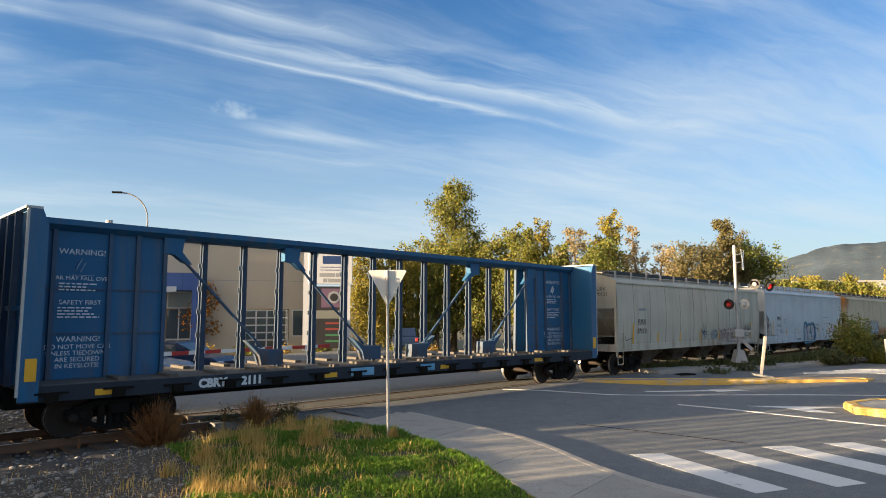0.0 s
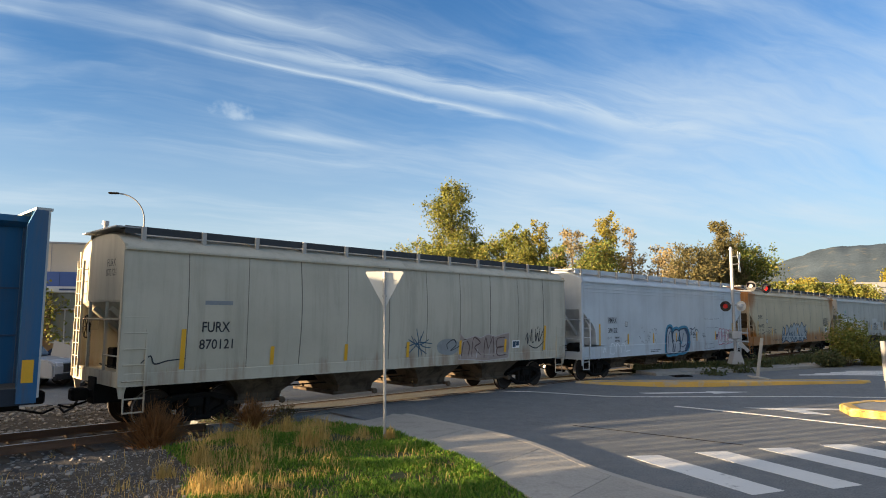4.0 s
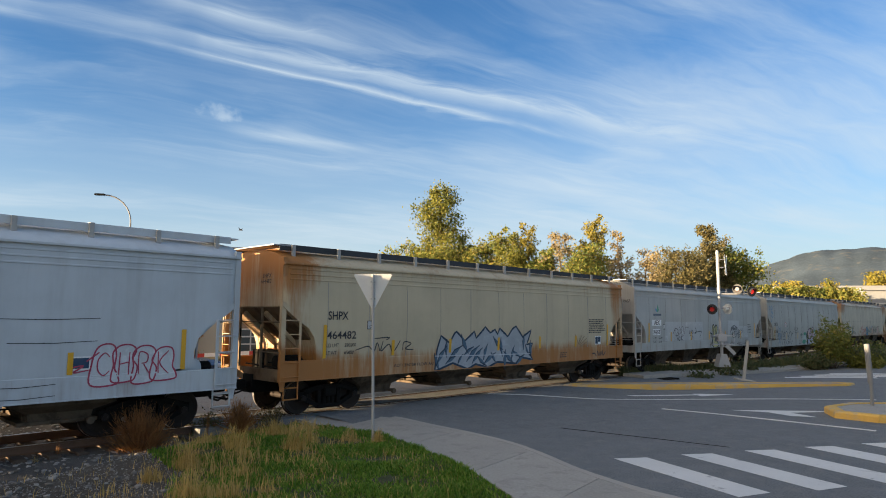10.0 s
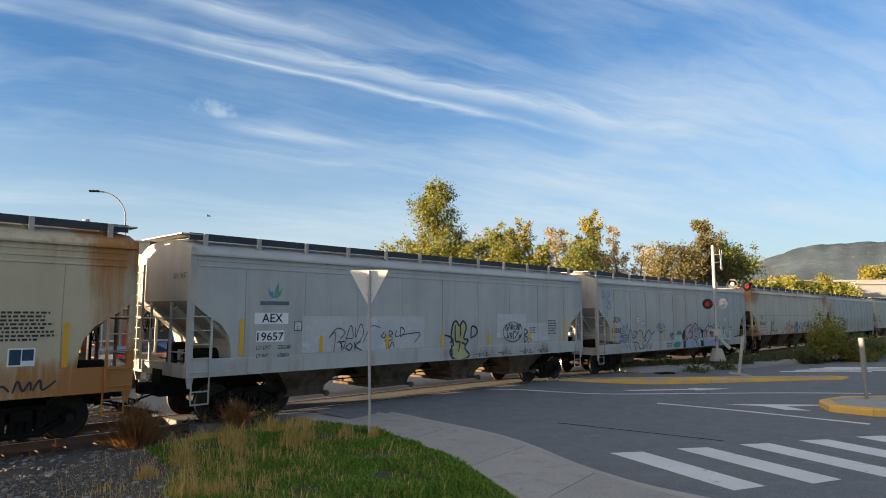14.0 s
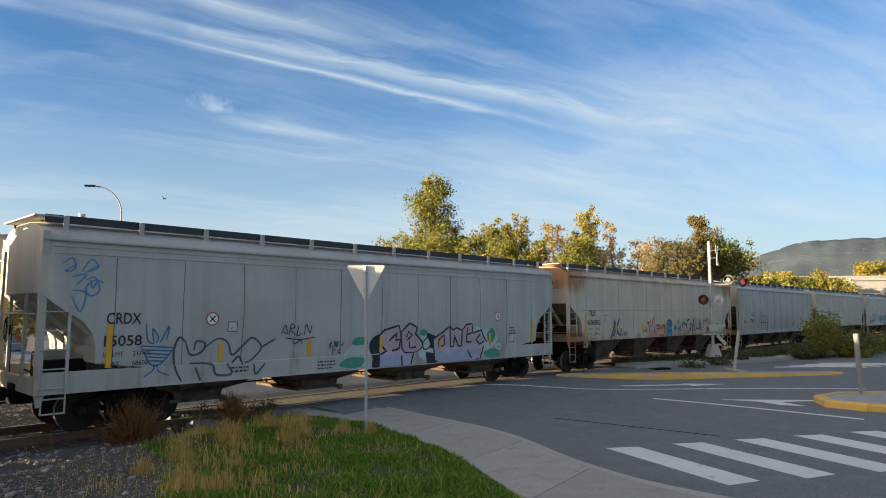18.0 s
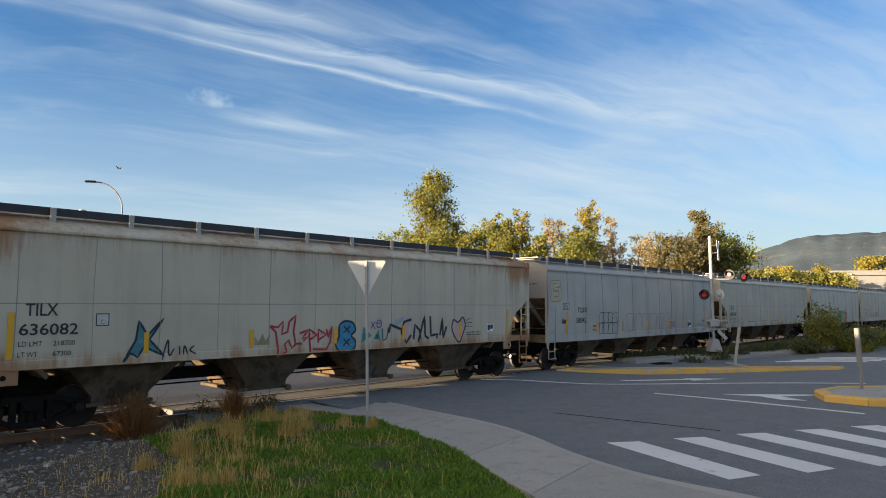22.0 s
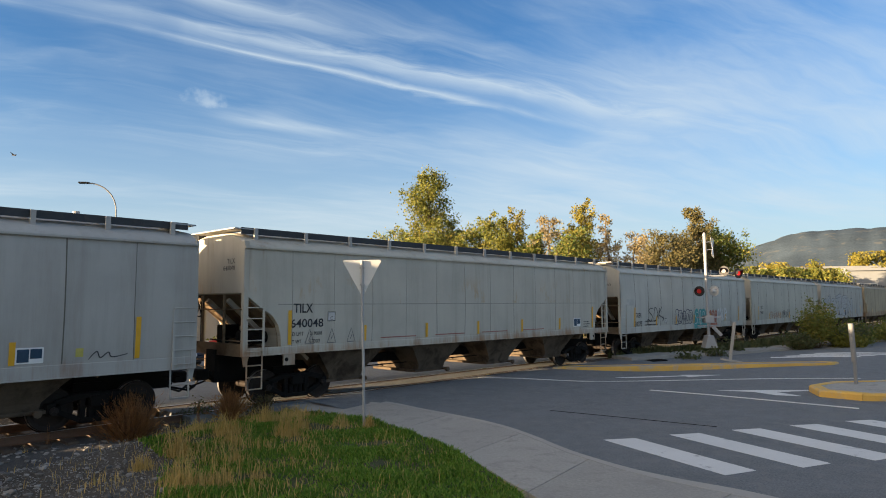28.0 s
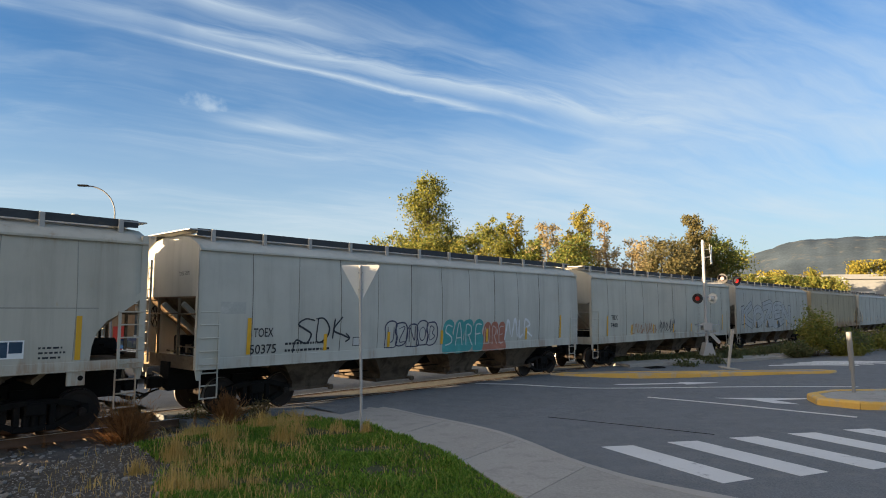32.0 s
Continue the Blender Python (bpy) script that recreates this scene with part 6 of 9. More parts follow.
    strokes(car, right, [[(0.12, 0.6), (0.2, 0.72), (0.22, 0.45), (0.12, 0.4), (0.12, 0.6)], [(0.3, 0.9), (0.32, 0.4), (0.38, 0.4), (0.38, 0.7), (0.46, 0.4), (0.52, 0.4), (0.52, 0.8)], [(0.62, 0.9), (0.6, 0.5), (0.7, 0.5)], [(0.62, 0.7), (0.7, 0.75)], [(0.86, 0.7), (0.78, 0.55), (0.86, 0.42), (0.94, 0.5)], [(0.62, 0.28), (0.7, 0.05)]], 0.06, shadow, 5, False)
    for x, z in ((-5.59, 2.28), (5.45, 2.3)):
        ring = [(x + 0.15 + 0.15 * math.cos(2 * math.pi * k / 18), z + 0.15 + 0.15 * math.sin(2 * math.pi * k / 18)) for k in range(19)]
        decal("round_mark", filled([ring], WHITE_PAINT, "round_mark"), car, 1, "round white mark with a red rim and a cross")
        decal("round_mark", ribbon([ring], 0.03, RED, taper=False), car, 2)
        strokes(car, (x, x + 0.3, z, z + 0.3), [[(0.25, 0.25), (0.75, 0.75)], [(0.25, 0.75), (0.75, 0.25)]], 0.03, INK, 3, False, name="round_mark")
    square_mark(car, -5.03, 2.1, 0.26, "C")
    square_mark(car, 6.3, 1.49, 0.3)
    print_rows(car, 6.3, 6.75, 2.0, 3, 0.1, STENCIL_BLACK, 0.045)
    strokes(car, (-1.95, -1.4, 1.4, 1.8), [[(0, 0.6), (0.2, 0.9), (0.1, 0.5), (0.3, 0.6)], [(0.35, 0.5), (0.4, 0.95), (0.5, 0.6), (0.6, 0.95), (0.6, 0.5)], [(0.7, 0.9), (0.85, 0.6), (1, 0.9)], [(0.3, 0.0), (0.3, 0.4), (0.5, 0.3)], [(0.8, 0.35), (0.6, 0.2), (0.85, 0.05)]], 0.028, INK)
    print_rows(car, -2.3, -1.6, 1.2, 3, 0.09, STENCIL_BLACK, 0.04)
    print_rows(car, -4.9, -4.3, 1.2, 2, 0.09, STENCIL_BLACK, 0.04)

    P = car_paint("cream car paint", (0.530, 0.470, 0.365), (0.30, 0.12, 0.03), 0.36, 0.26, eave_rust=0.36, ends=0.2)
    car, hb = add_hopper(5, paint=P, label="cream hopper car, rust along the eave, with red and teal graffiti", sill=(1.37, 1.53), eave=4.05, seams=12, bulge=0.02, weld=2.68, web=BROWN_WEB, plate=True, seam_mat=SEAM_FAINT)
    marks(car, "TILX", "636082", -7.67, -7.08, -7.76, -6.69, 2.43, 2.04, 0.25, "218700/67300")
    end_stencil(car, hb, "TILX", -1.05, -0.65, 3.78, 3.92, STENCIL_BLACK)
    end_stencil(car, hb, "636082", -1.1, -0.5, 3.6, 3.73, STENCIL_BLACK)
    square_mark(car, -6.35, 2.2, 0.27, "C")
    teal = (0.06, 0.19, 0.22)
    fill_shape(car, (-5.75, -4.75, 1.4, 2.35), [(0, 0), (0.25, 0.5), (0.3, 0.95), (0.5, 0.6), (0.85, 1.0), (0.55, 0.5), (0.9, 0.1), (0.6, 0.25), (0.45, 0.35), (0.3, 0.1), (0.15, 0.2)], teal, 1, False, "teal angular graffiti figure", (0.012, 0.03, 0.045), 0.05)
    strokes(car, (-4.9, -4.1, 1.4, 1.9), [[(0, 0.0), (0.15, 0.9), (0.2, 0.2), (0.35, 0.5)], [(0.5, 0.6), (0.5, 0.2)], [(0.62, 0.2), (0.65, 0.6), (0.75, 0.2)], [(0.95, 0.6), (0.82, 0.4), (1, 0.2)]], 0.04, INK)
    happy = (-2.12, -0.12, 1.3, 2.38)
    red = (0.36, 0.03, 0.04)
    strokes(car, happy, [[(0, 0.75), (0.12, 0.72), (0.2, 0.86), (0.18, 0.55), (0.27, 0.6), (0.29, 0.85), (0.39, 1.0), (0.36, 0.6), (0.4, 0.3), (0.5, 0.3)], [(0, 0.75), (0.09, 0.6), (0.13, 0.2), (0.12, 0), (0.26, 0.12), (0.23, 0.3), (0.29, 0.4), (0.34, 0.2), (0.4, 0.28)], [(0.46, 0.55), (0.6, 0.64), (0.5, 0.42), (0.6, 0.46), (0.52, 0.36)], [(0.64, 0.05), (0.61, 0.65), (0.74, 0.5), (0.62, 0.38)], [(0.77, 0.3), (0.76, 0.64), (0.9, 0.5), (0.78, 0.38)], [(0.9, 0.64), (0.93, 0.42), (1.0, 0.72), (0.97, 0.3), (0.9, 0.12), (0.68, 0.14)]], 0.06, red, 3, False, "red sprayed outline letters")
    strokes(car, happy, [[(0.52, 0.48), (0.56, 0.52)], [(0.66, 0.52), (0.7, 0.5)], [(0.8, 0.52), (0.84, 0.5)]], 0.04, (0.45, 0.25, 0.2), 2, False)
    fill_shape(car, (-0.02, 0.72, 1.33, 2.2), [(0.2, 0.05), (0.05, 0.25), (0.2, 0.5), (0.2, 0.85), (0.45, 1.0), (0.85, 0.95), (1, 0.7), (0.8, 0.52), (1.0, 0.35), (0.95, 0.1), (0.6, 0.0)], (0.035, 0.21, 0.36), 1, True, "fat blue sprayed letter", INK, 0.06)
    for z in (0.3, 0.72):
        strokes(car, (-0.02, 0.72, 1.33, 2.2), [[(0.4, z - 0.1), (0.72, z + 0.12)], [(0.42, z + 0.12), (0.7, z - 0.1)]], 0.045, INK, 4, False)
    bx = (0.95, 2.05, 1.55, 2.06)
    fill_shape(car, bx, [(0.0, 0.0), (0.05, 0.95), (0.36, 0.4)], (0.05, 0.22, 0.23), 1)
    fill_shape(car, bx, [(0.42, 0.2), (0.6, 0.75), (0.66, 0.15)], (0.05, 0.22, 0.23), 1)
    strokes(car, bx, [[(0.1, 0.3), (0.2, 0.5)], [(0.1, 0.5), (0.2, 0.3)], [(0.5, 0.25), (0.6, 0.45)], [(0.5, 0.45), (0.6, 0.25)], [(0.72, 0.8), (0.76, 0.1), (0.9, 0.2), (0.95, 0.85)]], 0.05, (0.02, 0.10, 0.12), 3, False)
    strokes(car, (1.3, 1.72, 1.92, 2.23), [[(0, 0.2), (0.4, 0.8)], [(0, 0.8), (0.4, 0.1)], [(0.9, 0.6), (0.6, 0.7), (0.6, 0.3), (0.9, 0.3), (0.95, 0.8), (0.65, 0.95), (0.5, 0.6)]], 0.035, (0.09, 0.06, 0.28), 3)
    cb = (2.02, 4.65, 1.4, 2.33)
    fill_shape(car, cb, [(0.0, 0.7), (0.22, 1.0), (0.3, 0.95), (0.1, 0.62)], (0.33, 0.35, 0.40), 1)
    fill_shape(car, cb, [(0.26, 0.1), (0.2, 0.55), (0.36, 0.85), (0.34, 0.3)], (0.50, 0.36, 0.36), 1)
    strokes(car, cb, [[(0.2, 0.55), (0.02, 0.72), (0.0, 0.45)], [(0.36, 0.88), (0.24, 0.8), (0.2, 0.45), (0.28, 0.1), (0.36, 0.35)], [(0.4, 0.2), (0.42, 0.7), (0.5, 0.5), (0.52, 0.2)], [(0.48, 0.1), (0.58, 0.98), (0.6, 0.3), (0.66, 0.2)], [(0.68, 0.98), (0.7, 0.3), (0.82, 0.35), (0.8, 0.2)], [(0.86, 0.3), (0.9, 0.9), (0.92, 0.2), (0.98, 0.6)]], 0.085, INK, 3, False, "black sprayed letters")
    heart = [(0.5, 0.0), (0.0, 0.5), (0.1, 0.9), (0.45, 0.8), (0.8, 1.0), (1.0, 0.7), (0.85, 0.35)]
    fill_shape(car, (4.88, 5.54, 1.42, 2.26), heart, (0.47, 0.33, 0.33), 1, True, "pink sprayed heart", (0.05, 0.02, 0.03), 0.055, "graffiti_heart")
    strokes(car, (5.55, 5.95, 1.85, 2.2), [[(0, 0.2), (0.4, 0.3), (0.9, 0.2)], [(0, 0.5), (0.4, 0.65), (0.9, 0.6)], [(0, 0.8), (0.4, 1.0), (0.8, 1.0)]], 0.022, INK)
    fill_shape(car, (-2.55, -2.1, 1.63, 1.96), [(0, 0), (0, 0.7), (0.25, 0.3), (0.5, 0.9), (0.7, 0.35), (1, 0.9), (0.9, 0)], (0.27, 0.22, 0.13), 1)
    inspection_panel(car, 6.72, 1.75, 0.36, 0.26)
    print_rows(car, 5.6, 6.4, 1.72, 2, 0.08, STENCIL_BLACK, 0.035)

    P = car_paint("slate grey car paint", (0.420, 0.408, 0.375), RUST, 0.05, 0.32)
    car, hb = add_hopper(6, paint=P, label="plain grey hopper car with dark vertical seams", sill=(1.19, 1.45), eave=4.02, seams=11, bulge=0.06, full_side=True, web=BROWN_WEB)
    stencil(car, "TQEX", -6.4, -5.63, 2.35, 2.59, STENCIL_BLACK, 3, 0.01)
    stencil(car, "58042", -6.48, -5.68, 1.93, 2.16, STENCIL_BLACK, 3, 0.01)
    end_stencil(car, hb, "TQEX 58042", -1.1, -0.5, 3.5, 3.6, STENCIL_BLACK)
    fill_shape(car, (-8.35, -7.65, 2.86, 3.68), [(0, 0), (1, 0.05), (1, 0.65), (0.45, 0.65), (0.95, 0.75), (0.9, 1), (0.05, 0.95), (0.0, 0.45)], (0.42, 0.375, 0.26), 1, True, "tan sprayed numeral", (0.20, 0.17, 0.11), 0.03)
    strokes(car, (-8.35, -7.65, 2.86, 3.68), [[(0.75, 0.88), (0.25, 0.85), (0.25, 0.5), (0.7, 0.5), (0.75, 0.25), (0.3, 0.2)]], 0.04, (0.16, 0.13, 0.09), 4)
    patch(car, -7.49, -7.01, 2.49, 2.76, STENCIL_BLACK, 1, name="small_mark")
    patch(car, -7.475, -7.025, 2.505, 2.745, spray((0.40, 0.39, 0.36)), 2, name="small_mark")
    print_rows(car, -7.45, -7.1, 2.68, 3, 0.07, STENCIL_BLACK, 0.03)
    strokes(car, (-7.57, -7.09, 1.87, 2.13), [[(0.2, 0.2), (0, 0.5), (0.15, 0.9), (0.25, 0.4), (0.2, 0.2)], [(0.3, 0.8), (0.4, 0.2), (0.48, 0.8)], [(0.55, 0.1), (0.57, 0.8), (0.7, 0.6), (0.57, 0.5)], [(0.78, 0.8), (0.76, 0.2)], [(0.9, 0.8), (0.9, 0.2)], [(0.76, 0.5), (0.92, 0.5)]], 0.04, INK)
    for row, (z0, z1) in enumerate(((1.9, 2.38), (1.42, 1.9))):
        for k in range(4):
            a = -4.62 + 0.4 * k + 0.04 * row
            shape = (ROUND_A, ROUND_B, ROUND_D, ROUND_A)[(k + row) % 4]
            strokes(car, (a, a + 0.42, z0, z1), [shape + [shape[0]]], 0.032, INK, 3, label="black bubble outline letter")
    for k in range(6):
        a = -2.1 + 0.8 * k
        strokes(car, (a, a + 0.75, 1.45, 2.3), [(ROUND_D, ROUND_A, ROUND_B)[k % 3]], 0.03, (0.27, 0.17, 0.15), 3, label="thin red-brown bubble outline")
    print_rows(car, -5.1, -4.7, 1.75, 2, 0.16, STENCIL_BLACK, 0.06)
    strokes(car, (2.45, 2.97, 1.42, 2.13), [[(0.1, 0.9), (0.4, 0.95)], [(0.25, 0.9), (0.2, 0.7)], [(0.1, 0.55), (0.4, 0.65), (0.5, 0.5), (0.8, 0.6)], [(0.2, 0.3), (0.5, 0.45)], [(0.0, 0.1), (0.3, 0.2), (0.6, 0.05), (1, 0.1)]], 0.03, (0.24, 0.12, 0.10))
    inspection_panel(car, 4.86, 1.52, 0.5, 0.32)
    patch(car, 5.95, 6.1, 1.6, 1.78, spray((0.45, 0.40, 0.10)), 1, name="small_mark")
    strokes(car, (6.2, 7.0, 1.48, 1.75), [[(0, 0.2), (0.2, 0.8), (0.3, 0.3), (0.5, 0.7), (0.6, 0.3), (1, 0.5)]], 0.025, INK)
    print_rows(car, 2.9, 3.4, 1.8, 3, 0.11, STENCIL_BLACK, 0.05)

    P = car_paint("off-white car paint", (0.500, 0.465, 0.385), (0.28, 0.12, 0.03), 0.30, 0.3, eave_rust=0.28, belt=0.6)
    car, hb = add_hopper(7, paint=P, label="off-white hopper car with light rust stains", sill=(1.37, 1.55), eave=4.05, seams=12, bulge=0.02, weld=2.68, web=BROWN_WEB, plate=True, seam_mat=SEAM_FAINT)
    marks(car, "TILX", "640048", -7.73, -7.11, -7.82, -6.75, 2.45, 2.05, 0.25, "219000/67000")
    end_stencil(car, hb, "TILX", -1.1, -0.7, 3.75, 3.88, STENCIL_BLACK)
    end_stencil(car, hb, "640048", -1.1, -0.5, 3.57, 3.7, STENCIL_BLACK)
    square_mark(car, -6.6, 2.2, 0.27, "C")
    for k, x in enumerate((-7.35, -6.6, -5.9)):
        strokes(car, (x, x + 0.3, 1.6, 2.0), [[(0, 0), (0.5, 1), (1, 0), (0, 0)], [(0.4, 0.2), (0.6, 0.5)]], 0.02, (0.15, 0.15, 0.15), 3, False)
    for k in range(4):
        a = -4.6 + 2.4 * k
        decal("red_rule", ribbon([fine_line([(a, 1.66), (a + 1.5, 1.66)])], 0.03, spray((0.30, 0.10, 0.08)), taper=False), car, 2, "thin red stencil rule")
    inspection_panel(car, hb - 2.9, 1.68, 0.55, 0.36)
    print_rows(car, hb - 2.1, hb - 1.55, 1.85, 3, 0.1, STENCIL_BLACK, 0.04)

    P = car_paint("light grey car paint", (0.500, 0.485, 0.425), RUST, 0.08, 0.3)
    car, hb = add_hopper(8, paint=P, label="light grey hopper car with black and teal graffiti", sill=(1.22, 1.47), eave=4.02, seams=11, bulge=0.06, full_side=True, web=BROWN_WEB)
    stencil(car, "TOEX", -7.06, -6.48, 1.95, 2.18, STENCIL_BLACK, 3, 0.01)
    stencil(car, "50375", -7.15, -6.37, 1.52, 1.76, STENCIL_BLACK, 3, 0.01)
    end_stencil(car, hb, "TOEX 50375", -1.1, -0.5, 3.5, 3.6, STENCIL_BLACK)
    sdk = (-5.86, -3.93, 1.5, 2.45)
    strokes(car, sdk, [[(0.36, 0.9), (0.2, 0.95), (0.08, 0.8), (0.2, 0.65), (0.3, 0.5), (0.22, 0.25), (0.05, 0.35), (0.0, 0.0)], [(0.42, 0.95), (0.4, 0.3), (0.55, 0.35), (0.62, 0.65), (0.52, 0.95), (0.38, 0.95)], [(0.72, 0.95), (0.68, 0.35)], [(0.86, 1.0), (0.7, 0.62), (0.88, 0.45), (1.0, 0.35)], [(0.93, 0.5), (1.0, 0.35), (0.92, 0.25)]], 0.055, INK, label="thin black sprayed letters")
    for k in range(5):
        a = -2.56 + 0.46 * k
        strokes(car, (a, a + 0.5, 1.5 + 0.03 * (k % 2), 2.3 - 0.05 * (k % 3)), [((ROUND_B, ROUND_D, ROUND_A)[k % 3]) + [((ROUND_B, ROUND_D, ROUND_A)[k % 3])[0]]], 0.045, (0.05, 0.05, 0.09), 3, label="dark bubble outline letter")
        strokes(car, (a + 0.1, a + 0.42, 1.62, 2.15), glyph("UZNOB"[k]), 0.035, (0.05, 0.05, 0.09), 3)
    for k in range(4):
        a = 0.06 + 0.52 * k
        fill_shape(car, (a, a + 0.56, 1.22, 2.32), (ROUND_B, ROUND_A, ROUND_D, ROUND_B)[k], (0.05, 0.27, 0.26), 1 + 0.3 * k, True, "teal bubble graffiti letter")
        strokes(car, (a + 0.08, a + 0.5, 1.4, 2.2), glyph("SARF"[k]), 0.05, (0.45, 0.52, 0.50), 4)
    for k in range(3):
        a = 2.16 + 0.42 * k
        fill_shape(car, (a, a + 0.46, 1.22, 2.22), (ROUND_A, ROUND_B, ROUND_A)[k], (0.36, 0.13, 0.08), 1 + 0.3 * k, True, "orange-red bubble graffiti letter")
        strokes(car, (a + 0.08, a + 0.4, 1.4, 2.1), glyph("NRE"[k]), 0.045, (0.5, 0.36, 0.3), 4)
    strokes(car, (3.45, 5.2, 1.45, 2.38), [[(0.0, 0.1), (0.1, 0.9), (0.2, 0.3)], [(0.25, 0.2), (0.35, 0.95), (0.45, 0.2)], [(0.5, 0.9), (0.52, 0.2), (0.65, 0.3)], [(0.7, 0.2), (0.72, 0.9), (0.9, 0.7), (0.74, 0.5), (1, 0.2)]], 0.09, (0.60, 0.60, 0.60), 3, label="white sprayed letters")
    square_mark(car, -3.8, 1.6, 0.26)
    patch(car, -8.0, -7.3, 2.55, 2.85, spray((0.43, 0.42, 0.38)), 1, name="small_mark")
    print_rows(car, -6.1, -4.6, 1.72, 2, 0.18, STENCIL_BLACK, 0.06)

    P = car_paint("pale car paint", (0.500, 0.475, 0.400), RUST, 0.12, 0.3)
    car, hb = add_hopper(9, paint=P, label="pale grey hopper car with small brown tags", sill=(1.15, 1.42), eave=4.02, seams=9, bulge=0.04, full_side=True)
    marks(car, "TILX", "7408", -6.8, -6.2, -6.85, -6.2, 2.2, 1.85, 0.22)
    graffiti(car, -5.0, 1.45, 3.0, 0.6, 91, "tag", [(0.33, 0.15, 0.08)], 6)
    graffiti(car, -1.8, 1.5, 2.0, 0.7, 92, "tag", [(0.06, 0.06, 0.07)], 5)

    P = car_paint("dusty grey car paint", (0.450, 0.432, 0.385), RUST, 0.1, 0.36)
    car, hb = add_hopper(10, paint=P, label="dusty grey hopper car with large silver graffiti", sill=(1.15, 1.42), eave=4.02, seams=9, bulge=0.04, full_side=True)
    graffiti(car, -7.6, 1.5, 11.0, 1.7, 101, "bubble", [(0.05, 0.05, 0.06), (0.38, 0.38, 0.38), (0.40, 0.40, 0.40)], "KOZEN")

    P = car_paint("brown tinged car paint", (0.395, 0.320, 0.207), (0.22, 0.1, 0.04), 0.4, 0.5)
    add_hopper(11, paint=P, label="brownish hopper car weathered all over", sill=(1.1, 1.4), eave=4.02, seams=8)
    P = car_paint("faded grey car paint", (0.465, 0.460, 0.420), RUST, 0.1, 0.4)
    add_hopper(12, paint=P, label="faded grey covered hopper car", sill=(1.1, 1.4), eave=4.02, seams=8)
    add_hopper(13, paint=P, label="faded grey covered hopper car at the far end", sill=(1.1, 1.4), eave=4.02, seams=8)


BLUE = car_paint("blue car paint", (0.014, 0.110, 0.245), (0.05, 0.04, 0.035), 0.16, 0.45)
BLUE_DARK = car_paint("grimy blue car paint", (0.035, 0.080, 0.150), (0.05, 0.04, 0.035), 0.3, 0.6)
# columns and sills: darker than the panels, with lighter blotches
COLUMN_BLUE = material("blotchy dark blue column paint", (0.022, 0.045, 0.085), 0.65, vary=0.4, scale=5.0, bump=0.15, second=(0.05, 0.075, 0.10), second_at=(0.52, 0.7))
SILL_DARK = material("blotchy blue-black sill paint", (0.014, 0.021, 0.033), 0.7, vary=0.35, scale=4.0, bump=0.2, second=(0.03, 0.045, 0.065), second_at=(0.55, 0.75))
DECK = material("weathered timber deck", (0.10, 0.09, 0.078), 0.9, vary=0.3, scale=5.0, bump=0.5, stretch=(0.4, 3, 1))
PALE_EDGE = material("worn pale edge paint", (0.40, 0.42, 0.42), 0.7, vary=0.2, scale=6.0, bump=0.1)
TOP_Z = 4.75


def beam_column_mesh():
    """A tapered double column of the centre partition: two legs that lean together towards the top."""
    bm = bmesh.new()
    for s in (-1, 1):
        foot = [(-0.065, s * 0.12, 1.2), (0.065, s * 0.12, 1.2), (0.065, s * 0.08, 1.2), (-0.065, s * 0.08, 1.2)]
        head = [(-0.065, s * 0.08, TOP_Z - 0.2), (0.065, s * 0.08, TOP_Z - 0.2), (0.065, s * 0.04, TOP_Z - 0.2), (-0.065, s * 0.04, TOP_Z - 0.2)]
        a, b = [bm.verts.new(v) for v in foot], [bm.verts.new(v) for v in head]
        for j in range(4):
            bm.faces.new((a[j], a[(j + 1) % 4], b[(j + 1) % 4], b[j]))
        bm.faces.new(a)
        bm.faces.new(b)
    for z in (1.5, 2.1, 2.7, 3.3, 3.9):
        y = 0.12 - 0.04 * (z - 1.2) / (TOP_Z - 1.4)
        for s in (-1, 1):
            box(bm, -0.09, -0.02, s * (y - 0.02), s * (y + 0.02), z - 0.06, z + 0.06)
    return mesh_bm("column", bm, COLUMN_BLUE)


def slant(bm, x0, x1, y, z0, z1, t=0.02):
    """A leaning sheet of the partition between two heights, y at foot and top as the columns lean."""
    def yy(z):
        return 0.28 - 0.07 * (z - 1.2) / (TOP_Z - 1.4)
    vs = [bm.verts.new((x, y * (yy(z) - d), z)) for x, z, d in ((x0, z0, 0), (x1, z0, 0), (x1, z1, 0), (x0, z1, 0), (x0, z0, t), (x1, z0, t), (x1, z1, t), (x0, z1, t))]
    for f in ((0, 1, 2, 3), (7, 6, 5, 4), (0, 4, 5, 1), (1, 5, 6, 2), (2, 6, 7, 3), (3, 7, 4, 0)):
        bm.faces.new([vs[i] for i in f])
    return bm


